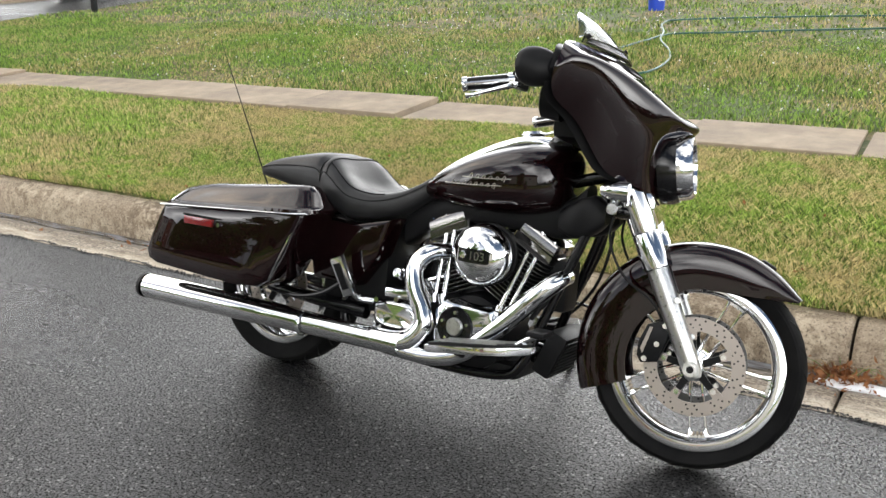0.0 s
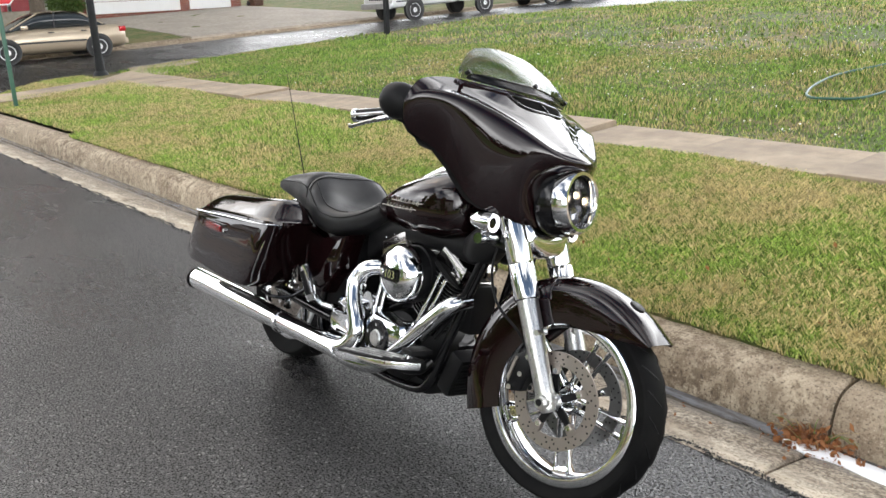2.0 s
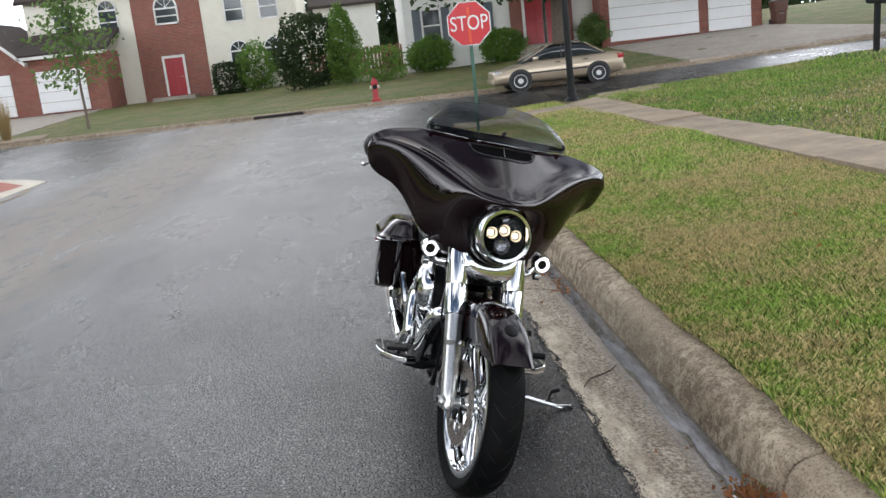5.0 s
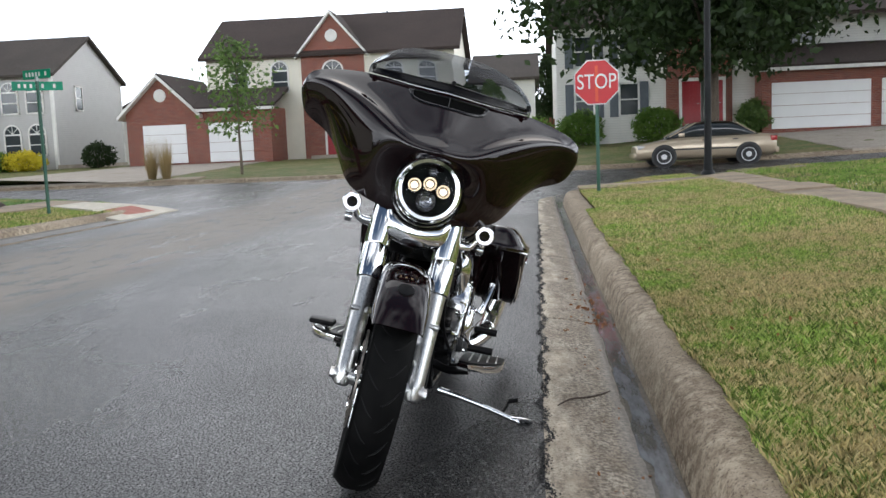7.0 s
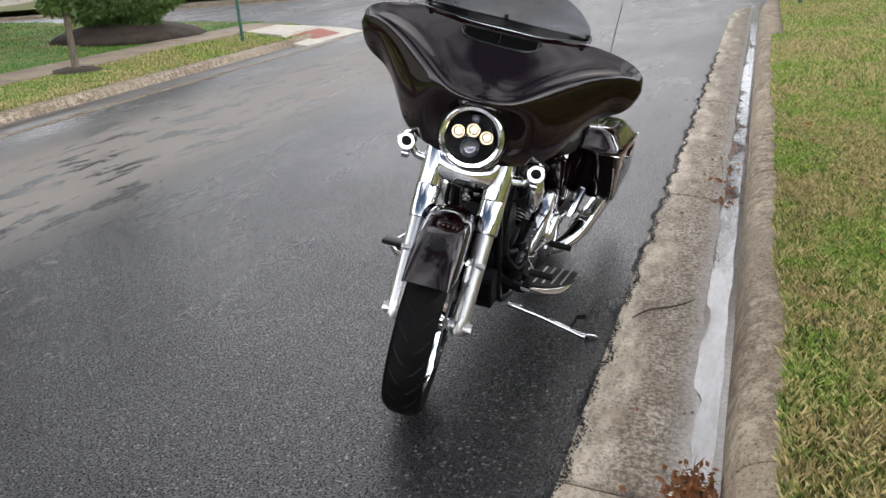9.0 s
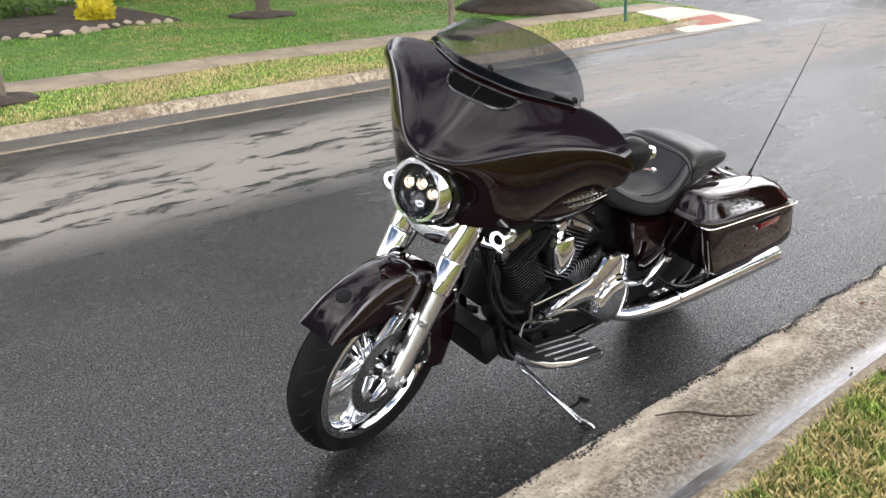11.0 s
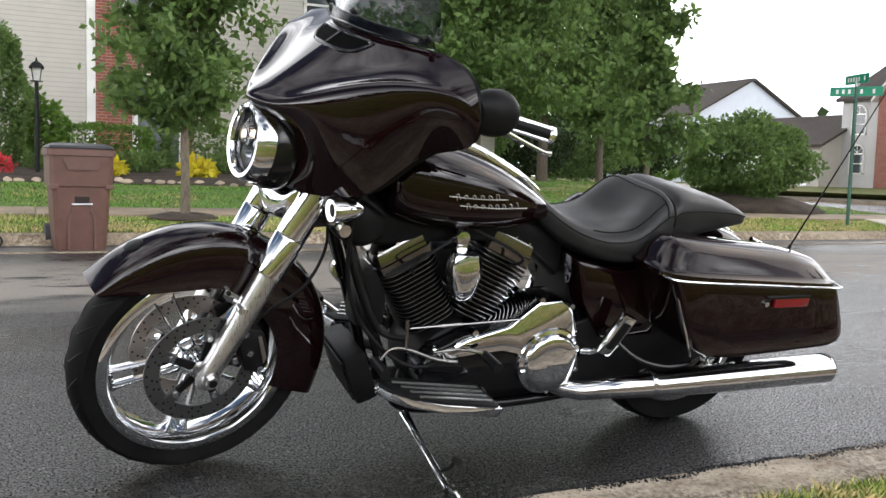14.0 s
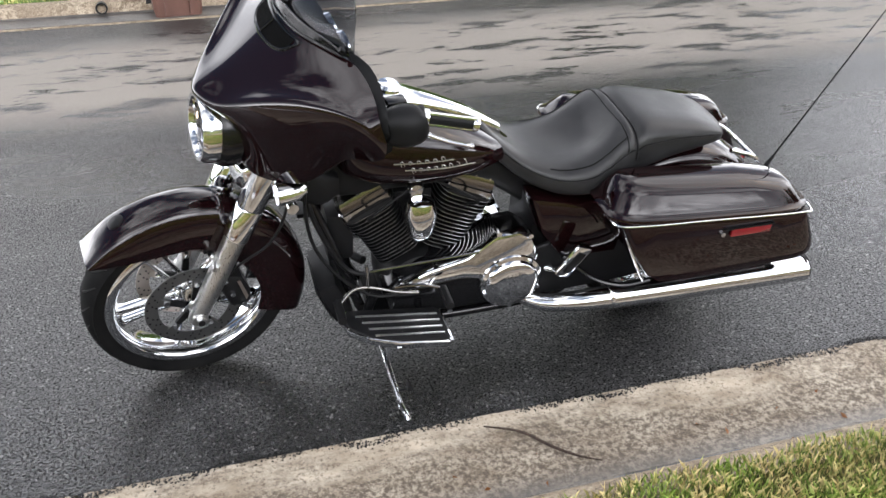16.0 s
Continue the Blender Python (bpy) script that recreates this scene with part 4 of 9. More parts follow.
# ---------- plants ----------
def leaves(pos, size, seed, droop=0.4, shape=0.55):
    """Two-triangle bent leaves at the given places; returns vertices and faces."""
    g = np.random.default_rng(seed)
    n = len(pos)
    sz = size * g.uniform(0.6, 1.35, n)
    d = g.normal(size=(n, 3))
    d[:, 2] -= droop
    d /= np.linalg.norm(d, axis=1)[:, None]
    r = g.normal(size=(n, 3))
    s = np.cross(d, r)
    s /= np.linalg.norm(s, axis=1)[:, None] + 1e-9
    up = np.cross(s, d)
    mid = pos + d * (sz * 0.5)[:, None] + up * (sz * 0.08)[:, None]
    v = np.stack([pos, mid + s * (sz * shape * 0.5)[:, None], pos + d * sz[:, None], mid - s * (sz * shape * 0.5)[:, None]], 1).reshape(-1, 3)
    i = np.arange(n)[:, None] * 4
    return v, np.concatenate([i + np.array([[0, 1, 2]]), i + np.array([[0, 2, 3]])])


def tree(base, height, trunk_h, rx, rz, n, size, trunk_r, material, bark_m, seed, label, lean=0.0, taper=0.35):
    """A tapered trunk, forking limbs and a ragged crown of single leaves."""
    rnd = random.Random(seed)
    g = np.random.default_rng(seed)
    t = thing("tree", Matrix.Translation(base), label, "tree", "street trees")
    top = height * 0.93
    pts = [(lean * k * height * 0.1 + rnd.uniform(-1, 1) * 0.02 * height * k, rnd.uniform(-1, 1) * 0.02 * height * k, -0.08 + k * top) for k in (0, 0.12, 0.3, 0.5, 0.75, 1)]
    part("trunk", tubed(pts, [trunk_r * 1.25, trunk_r, trunk_r * 0.85, trunk_r * 0.6, trunk_r * 0.35, trunk_r * 0.08], 10, 4), bark_m, t)
    tips = []
    nl = 16
    for k in range(nl):
        q = trunk_h / height + (0.95 - trunk_h / height) * (k / nl)
        a = k * 2.4 + rnd.uniform(-0.4, 0.4)
        f = (q * height - trunk_h) / max(0.1, height - trunk_h)
        reach = rx * (1.0 - taper * f) * math.sqrt(max(0.05, 1 - (max(0, f - 0.25) / 0.78) ** 2)) * rnd.uniform(0.75, 1.05)
        z0 = q * height
        p0 = (0, 0, z0)
        p1 = (math.cos(a) * reach * 0.5, math.sin(a) * reach * 0.5, z0 + reach * 0.25)
        p2 = (math.cos(a) * reach, math.sin(a) * reach, z0 + reach * rnd.uniform(0.2, 0.5))
        part("limb", tubed([p0, p1, p2], [trunk_r * 0.4, trunk_r * 0.25, trunk_r * 0.08], 6, 4), bark_m, t)
        tips.append((np.array(p0), np.array(p1), np.array(p2), reach))
    pos = []
    per = n // len(tips)
    for p0, p1, p2, reach in tips:
        u = g.beta(2.2, 1.3, per)[:, None]
        along = p0 * (1 - u) + p2 * u + np.array([0, 0, 0.2]) * u * reach * 0.3
        clump = g.integers(0, 9, per)
        cen = g.normal(size=(9, 3)) * np.array([0.3, 0.3, 0.24]) * reach
        pos.append(along + cen[clump] * (0.35 + u) + g.normal(size=(per, 3)) * 0.12 * reach)
    pos = np.concatenate(pos)
    pos = pos[pos[:, 2] > trunk_h * 0.9]
    v, f = leaves(pos, size, seed)
    c = raw("crown", v, f, material, t)
    return t


def shrub(base, rx, ry, rz, n, size, material, seed, label, name="shrub", flat=False, stems=True, cone=0.0, group="shrubs and hedges"):
    """A rounded or clipped bush of single leaves round a few stems."""
    g = np.random.default_rng(seed)
    t = thing(name, Matrix.Translation(base), label, name.replace("_", " "), group)
    d = g.normal(size=(n, 3))
    d /= np.linalg.norm(d, axis=1)[:, None]
    if flat:
        d /= np.max(np.abs(d), axis=1)[:, None] ** 0.8
    r = g.uniform(0.55, 1.0, n) ** 0.4
    lump = 1 + 0.16 * np.sin(d[:, 0] * 5 + seed) * np.sin(d[:, 1] * 4 + 1) + 0.12 * np.sin(d[:, 2] * 7 + d[:, 0] * 6)
    if flat:
        lump = 1 + 0.03 * np.sin(d[:, 0] * 9)
    pos = d * (r * lump)[:, None] * np.array([rx, ry, rz])
    if cone:
        k = 1 - cone * np.clip((pos[:, 2] + rz) / (2 * rz), 0, 1)
        pos[:, 0] *= k
        pos[:, 1] *= k
    pos[:, 2] += rz * 0.97
    pos = pos[pos[:, 2] > 0.02]
    v, f = leaves(pos, size, seed, 0.0)
    raw("foliage", v, f, material, t)
    if stems:
        for k in range(5):
            a = k * 1.3
            part("stem", tubed([(0.05 * math.cos(a), 0.05 * math.sin(a), -0.05), (rx * 0.25 * math.cos(a), ry * 0.25 * math.sin(a), rz * 0.6), (rx * 0.5 * math.cos(a), ry * 0.5 * math.sin(a), rz * 1.2)], [0.03, 0.022, 0.008], 6, 3), BARK, t)
    return t


def at(x, y, dz=0.0):
    return (x, y, float(land(x, y)) + dz)


STREETTREE = "leafy young street tree in a mulch ring"
tree(at(-1.38, -8.5), 4.3, 1.15, 0.72, 2.0, 14000, 0.115, 0.055, LEAF, BARK2, 3, STREETTREE)
tree(at(-8.2, -8.5), 4.6, 1.0, 0.62, 2.2, 9000, 0.13, 0.05, LEAF, BARK2, 9, "leafy young street tree with a pale slim trunk")
tree(at(-12.9, -19.1), 8.5, 1.9, 2.3, 3.5, 34000, 0.17, 0.14, LEAF, BARK, 5, "broad green lawn tree")
tree(at(-8.0, -13.8), 8.0, 1.9, 2.1, 3.6, 38000, 0.15, 0.12, LEAF, BARK, 6, "tall broad green lawn tree")
tree(at(-15.0, -19.3), 6.6, 1.5, 1.2, 2.8, 20000, 0.17, 0.1, LEAF, BARK, 7, "green tree beside the neighbouring lawn")
tree(at(-30.4, 6.8), 11.5, 3.0, 5.8, 4.5, 60000, 0.3, 0.24, LEAF2, BARK, 11, "large dark shade tree in front of the white house", 0, 0.15)
tree(at(-33.0, 23.0), 11.0, 3.0, 4.6, 4.5, 18000, 0.24, 0.24, LEAF2, BARK, 12, "large dark shade tree by the driveway", 0, 0.2)
tree(at(-29.5, -10.4), 5.2, 1.5, 1.35, 2.0, 1300, 0.2, 0.05, LEAF, BARK2, 14, "thin sparse young tree before the brick garages")
tree(at(-72, 2.4), 7.0, 1.6, 2.6, 4.5, 12000, 0.25, 0.2, LEAF2, BARK, 15, "dark tree between the houses")
tree(at(-72, -3.5), 6.0, 1.6, 3.2, 4, 12000, 0.28, 0.22, LEAF2, BARK, 16, "dark tree between the houses")
shrub(at(-12.5, -10.8, 0.16), 1.15, 1.15, 0.82, 14000, 0.1, LEAF, 21, "large rounded green shrub on a mulch mound")
for k, (x, y, r) in enumerate(((-13.2, -25.5, 1.9), (-16.2, -26.5, 2.1), (-19.6, -27.5, 2.0), (-23.0, -29.0, 2.2))):
    shrub(at(x, y), r, r, 1.35, 5000, 0.2, LEAF2 if k % 2 else LEAF, 80 + k, "dark leafy shrub in the neighbouring garden")
shrub(at(-38.5, -1.4), 0.95, 0.95, 1.75, 5000, 0.13, LEAF3, 22, "tall clipped conical evergreen", "evergreen_shrub", False, False, 0.45)
shrub(at(-40, -2.9), 1.9, 1.7, 1.7, 6000, 0.18, LEAF2, 23, "tall dark rounded shrub beside the house")
shrub(at(-47.3, -8.0), 0.85, 0.85, 0.85, 3000, 0.14, LEAF2, 24, "dark clipped square hedge bush", "hedge", True)
shrub(at(-47.4, -4.6), 0.45, 0.45, 0.5, 1600, 0.12, LEAF2, 26, "small dark clipped bush", "hedge", True)
shrub(at(-47.0, -6.4), 1.2, 1.1, 1.25, 2500, 0.16, LEAF3, 25, "loose olive shrub in front of the cream house")
for y, r in ((2.5, 0.85), (5.8, 0.85), (10.0, 0.6)):
    shrub(at(-38.0, y), r, r * 1.15, 0.75, 4000, 0.14, LEAF3 if y < 9 else LEAF, int(30 + y), "round clipped green foundation shrub")
shrub(at(-36.5, 0.2), 1.3, 1.2, 0.75, 1800, 0.14, LEAF3, 36, "loose flowering shrub by the fence")
for k, y in enumerate((-28.0, -29.6)):
    shrub(at(-44.6, y), 1.0, 1.1, 0.55, 2600, 0.16, LEAF3 if k else YELLOWLEAF, 40 + k, "bright yellow-green shrub beneath the windows")
shrub(at(-46.5, -24.6), 0.8, 0.9, 0.7, 2200, 0.16, LEAF2, 44, "dark shrub between two houses")
for k, y in enumerate((-50.3, -48.2)):
    shrub(at(-41, y), 1.0, 1.0, 0.85, 2500, 0.18, LEAF3, 45 + k, "round clipped green shrub")
shrub(at(0.68, -17.0), 0.58, 0.58, 1.4, 9000, 0.085, LEAF, 47, "tall clipped evergreen beside the lamp post", "evergreen_shrub", False, False, 0.35)
shrub(at(-1.3, -18.9), 1.1, 0.55, 0.52, 5000, 0.085, LEAF3, 48, "low clipped green hedge below the house", "hedge", True, False)
shrub(at(-3.7, -18.9), 1.2, 0.55, 0.55, 5000, 0.085, LEAF, 49, "low clipped green hedge below the house", "hedge", True, False)
shrub(at(-6.2, -18.9), 1.2, 0.6, 0.6, 5000, 0.085, LEAF3, 50, "low clipped green hedge below the house", "hedge", True, False)
shrub(at(0.0, -18.2), 0.5, 0.5, 0.75, 1800, 0.16, LEAF3, 51, "leafy green garden plant")
for k, (x, y) in enumerate(((-2.75, -15.4), (-1.05, -15.4), (-5.2, -15.2))):
    shrub(at(x, y), 0.3, 0.28, 0.2, 600, 0.16, YELLOWLEAF, 52 + k, "yellow-leaved hosta in the flower bed", "hosta", False, False, 0, "flower bed plants")
for k, (x, y) in enumerate(((0.7, -15.3), (1.6, -15.6), (0.2, -16.6))):
    shrub(at(x, y), 0.2, 0.2, 0.2, 350, 0.07, PINKLEAF if k < 2 else LEAF, 56 + k, "red flowering bedding plant", "flowers", False, False, 0, "flower bed plants")
for k, (x, y) in enumerate(((-1.8, -16.6), (-3.6, -16.4), (-4.4, -16.6), (-0.4, -16.3))):
    shrub(at(x, y), 0.5, 0.4, 0.25, 900, 0.1, LEAF, 60 + k, "low green perennial in the flower bed", "perennial", False, False, 0, "flower bed plants")
# dry ornamental grass by the driveway
for k, (x, y) in enumerate(((-28.0, -13.2), (-27.6, -12.5))):
    og = thing("ornamental_grass", Matrix.Translation(at(x, y)), "tall dry straw-coloured ornamental grass clump", "ornamental grass", "shrubs and hedges")
    g = np.random.default_rng(70 + k)
    n = 260
    a, h, sp = g.uniform(0, 6.28, n), g.uniform(0.7, 1.6, n), g.uniform(0.1, 0.42, n)
    p0 = np.stack([0.12 * np.cos(a), 0.12 * np.sin(a), 0 * a], 1)
    p1 = np.stack([sp * np.cos(a), sp * np.sin(a), h], 1)
    w = np.stack([-np.sin(a), np.cos(a), 0 * a], 1) * 0.012
    v = np.stack([p0 - w, p0 + w, p1], 1).reshape(-1, 3)
    raw("blades", v, np.arange(n * 3).reshape(-1, 3), STRAWLEAF, og)


def mulch(x, y, r, h, seed, label):
    bm = bmesh.new()
    rnd = random.Random(seed)
    rings = []
    for k, q in ((1.0, 0.0), (0.9, 0.35), (0.6, 0.8), (0.25, 1.0), (0.02, 1.0)):
        rings.append([Vector((x + r * k * math.cos(a) * (1 + 0.07 * math.sin(3 * a + seed)), y + r * k * math.sin(a), float(land(x + r * k * math.cos(a), y + r * k * math.sin(a))) + 0.02 + h * q + rnd.uniform(-0.01, 0.012))) for a in np.linspace(0, 2 * math.pi, 26, endpoint=False)])
    ring_faces(bm, rings)
    return tagged(link("mulch_ring", bm, MULCH, None, "", True), label, "mulch", kind="structure")


mulch(-1.38, -8.5, 0.42, 0.05, 1, "dark mulch ring round a young tree")
mulch(-8.2, -8.5, 0.38, 0.05, 2, "dark mulch ring round a young tree")
mulch(-12.5, -10.8, 1.5, 0.28, 3, "dark mulch mound below the shrub")
mulch(-8.0, -13.8, 0.7, 0.06, 4, "dark mulch ring round a tree")
bm = bmesh.new()
ring_faces(bm, [[Vector((x, y + 0.25 * math.sin(x * 1.3), float(land(x, y)) + q)) for y, q in ((-13.9, 0.015), (-14.1, 0.07), (-17, 0.1), (-19.6, 0.1))] for x in np.linspace(-6.4, 6, 40)], closed=False)
tagged(link("flower_bed", bm, MULCH, None, "", True), "dark mulched flower bed before the house", "flower bed", kind="structure")
STONE = plain("garden stone", (0.45, 0.36, 0.27), 0.85, grain=20, amount=0.35, bump=0.4)
rs = random.Random(8)
edging = thing("stone_edging", Matrix(), "row of rounded tan garden stones", "stones")
for k in range(46):
    x = -6.1 + 0.25 * k + rs.uniform(-0.08, 0.08)
    y = -14.0 + 0.25 * math.sin(x * 1.3) + rs.uniform(-0.12, 0.1)
    bm = bmesh.new()
    bmesh.ops.create_icosphere(bm, subdivisions=2, radius=1.0)
    sx, sy, sz = rs.uniform(0.07, 0.15), rs.uniform(0.06, 0.11), rs.uniform(0.05, 0.09)
    for v in bm.verts:
        q = 1 + 0.25 * noise.noise(v.co * 1.6 + Vector((k, 0, 0)))
        v.co = Vector((x + v.co.x * sx * q, y + v.co.y * sy * q, float(land(x, y)) + 0.03 + v.co.z * sz * q))
    link("stone", bm, STONE, edging, "", True)

# far belt of trees that closes the view
g = np.random.default_rng(99)
pos = []
for k in range(420):
    a = g.uniform(0, 2 * np.pi)
    r = g.uniform(95, 150)
    h = g.uniform(5, 11)
    cx, cy = -20 + r * np.cos(a), r * np.sin(a)
    m = 60
    d = g.normal(size=(m, 3))
    d /= np.linalg.norm(d, axis=1)[:, None]
    pos.append(np.array([cx, cy, h * 0.5]) + d * np.array([h * 0.45, h * 0.45, h * 0.55]) * g.uniform(0.6, 1, (m, 1)))
v, f = leaves(np.concatenate(pos), 1.9, 5, 0.0, 0.9)
tagged(raw("far_woods", v, f, LEAF2), "distant belt of dark green trees", "woods", kind="stuff")

# ---------- street furniture ----------
stop = thing("stop_sign", Matrix.Translation((-13.0, 1.56, float(land(-13.0, 1.56)))), "red octagonal STOP sign on a green post", "stop sign")
part("post", boxed(-0.03, 0.03, -0.03, 0.03, -0.3, 2.25, 0.006), GREENPOLE, stop)
R8 = 0.38 / math.cos(math.pi / 8)
ZS = 1.89
for nm, r, x0, x1, mat in (("sign_border", R8, 0.032, 0.036, SIGNWHITE), ("sign_face", R8 - 0.022, 0.03, 0.039, SIGNRED)):
    bm = bmesh.new()
    plate(bm, [(r * math.cos(math.pi / 8 + k * math.pi / 4), ZS + r * math.sin(math.pi / 8 + k * math.pi / 4)) for k in range(8)], x0, x1, "yz")
    part(nm, bm, mat, stop, smooth=False)
part("reflective_strip", boxed(0.0395, 0.0405, -0.026, 0.026, ZS - 0.33, ZS + 0.28), plain("orange reflective tape", (0.75, 0.07, 0.02), 0.35), stop, "bright orange reflective strip", smooth=False)
tx = words("STOP", 0.36, SIGNWHITE, Matrix(), None, "lettering", 0.0015)
tx.parent = stop
tx.matrix_local = Matrix.Translation((0.041, 0, ZS)) @ pose(0, 0, 0, 90, 0, 90) @ Matrix.Diagonal((0.78, 1, 1, 1))
stop.matrix_world = stop.matrix_world @ pose(0, 0, 0, 0, 0, -6)

ss2 = thing("street_sign", Matrix.Translation((-12.0, -7.97, float(land(-12, -7.97)))), "green street name signs on a green post", "street sign")
bm = bmesh.new()
cyl(bm, (0, 0, -0.3), (0, 0, 2.32), 0.03, n=14)
part("post", bm, GREENPOLE, ss2)
for z, rot, ln in ((2.2, 62, 0.8), (2.4, 14, 0.62)):
    m = Matrix.Translation((0, 0, z)) @ pose(0, 0, 0, 0, 0, rot + 60)
    bm = bmesh.new()
    box(bm, -ln / 2, ln / 2, -0.004, 0.004, -0.075, 0.075, 0.0, m)
    part("blade", bm, SIGNGREEN, ss2, smooth=False)
    for s in (-1, 1):
        for k in range(7):
            bm = bmesh.new()
            x = -ln * 0.36 + k * ln * 0.115
            if k == 5:
                continue
            box(bm, x - 0.02, x + 0.02, s * 0.0052 - 0.001, s * 0.0052 + 0.001, -0.035, 0.035, 0.0, m)
            part("letter_bar", bm, SIGNWHITE, ss2, smooth=False)
bm = bmesh.new()
cyl(bm, (0, 0, 2.28), (0, 0, 2.36), 0.034, n=14)
part("bracket", bm, STEEL, ss2)

lampp = thing("street_lamp", Matrix.Translation(at(-17.6 + 0.9, 4.1)), "tall dark street lamp pole by the corner", "street lamp")
bm = bmesh.new()
cyl(bm, (0, 0, -0.3), (0, 0, 6.0), 0.08, 0.055, 16)
part("pole", bm, DARKPOLE, lampp)
bm = bmesh.new()
lathe(bm, [(0.16, 0), (0.14, 0.06), (0.095, 0.1), (0.085, 0.35)], (0, 0, -0.02), (0, 0, 1), 20)
part("base", bm, DARKPOLE, lampp)
bm = bmesh.new()
lathe(bm, [(0.05, 6.0), (0.16, 6.05), (0.2, 6.4), (0.24, 6.42), (0.05, 6.6)], (0, 0, 0), (0, 0, 1), 20)
part("lantern", bm, DARKPOLE, lampp)

yard = thing("lamp_post", Matrix.Translation(at(0.12, -15.6)), "black garden lamp post with glass lantern", "lamp post")
bm = bmesh.new()
cyl(bm, (0, 0, -0.2), (0, 0, 1.72), 0.042, 0.036, 14)
part("post", bm, DARKPOLE, yard)
bm = bmesh.new()
for a in range(4):
    c, s = math.cos(radians(45 + 90 * a)), math.sin(radians(45 + 90 * a))
    cyl(bm, (0.075 * c, 0.075 * s, 1.74), (0.12 * c, 0.12 * s, 1.98), 0.009, n=6)
lathe(bm, [(0.0, 1.72), (0.11, 1.73), (0.11, 1.745)], (0, 0, 0), (0, 0, 1), 16)
lathe(bm, [(0.18, 1.97), (0.18, 1.99), (0.1, 2.07), (0.03, 2.1), (0.02, 2.16), (0.0, 2.17)], (0, 0, 0), (0, 0, 1), 4)
part("lantern_frame", bm, DARKPOLE, yard, smooth=False)
bm = bmesh.new()
ring_faces(bm, [[Vector((r * math.cos(radians(45 + 90 * a)), r * math.sin(radians(45 + 90 * a)), z)) for a in range(4)] for r, z in ((0.07, 1.745), (0.115, 1.975))])
part("glass", bm, plain("frosted lamp glass", (0.6, 0.6, 0.56), 0.25), yard, smooth=False)

hyd = thing("fire_hydrant", Matrix.Translation(at(-27.3, -0.2)), "red fire hydrant with white caps", "fire hydrant")
HYRED = plain("hydrant red", (0.42, 0.03, 0.035), 0.45)
bm = bmesh.new()
lathe(bm, [(0.17, -0.1), (0.17, 0.03), (0.115, 0.05), (0.1, 0.08), (0.1, 0.5), (0.13, 0.52), (0.13, 0.56), (0.11, 0.6), (0.07, 0.68), (0.03, 0.71), (0.03, 0.76), (0.0, 0.76)], (0, 0, 0), (0, 0, 1), 24)
part("barrel", bm, HYRED, hyd)
for d in ((0, 1, 0), (0, -1, 0), (1, 0, 0)):
    bm = bmesh.new()
    q = Vector(d)
    cyl(bm, q * 0.08 + Vector((0, 0, 0.43)), q * 0.17 + Vector((0, 0, 0.43)), 0.055 if d[0] == 0 else 0.075, n=16)
    part("outlet_cap", bm, SIGNWHITE if d[0] == 0 else DARKPOLE, hyd)

mb = thing("mailbox", Matrix.Translation(at(-16.3, 10.9)) @ pose(0, 0, 0, 0, 3, 0), "black mailbox on a dark post", "mailbox")
part("post", boxed(-0.05, 0.05, -0.05, 0.05, -0.3, 1.05), DARKPOLE, mb, smooth=False)
bm = bmesh.new()
ring_faces(bm, [[Vector((x, 0.11 * math.cos(a), 1.08 + (0.12 if math.sin(a) < 0 else 0.12) * math.sin(a) * (0.5 if math.sin(a) < 0 else 1))) for a in np.linspace(0, 2 * math.pi, 16, endpoint=False)] for x in (-0.3, 0.3)])
part("box", bm, DARKPOLE, mb)

WOODRED = plain("stained fence wood", (0.22, 0.09, 0.05), 0.8, grain=30, amount=0.3, bump=0.3)
fence = thing("fence", Matrix(), "reddish brown wooden board fence", "fence")
for k in range(26):
    y = -3.4 + 0.2 * k
    part("slat", boxed(-45.3, -45.27, y, y + 0.14, 0.8, 2.35 + 0.06 * (k % 2)), WOODRED, fence, smooth=False)
for z in (1.2, 2.0):
    part("rail", boxed(-45.36, -45.3, -3.4, 1.8, z, z + 0.09), WOODRED, fence, smooth=False)

# wheeled bins
BINBROWN = plain("brown bin plastic", (0.13, 0.062, 0.045), 0.5, grain=120, amount=0.15, bump=0.15)
BINLID = plain("dark bin lid", (0.035, 0.038, 0.042), 0.5, grain=100)


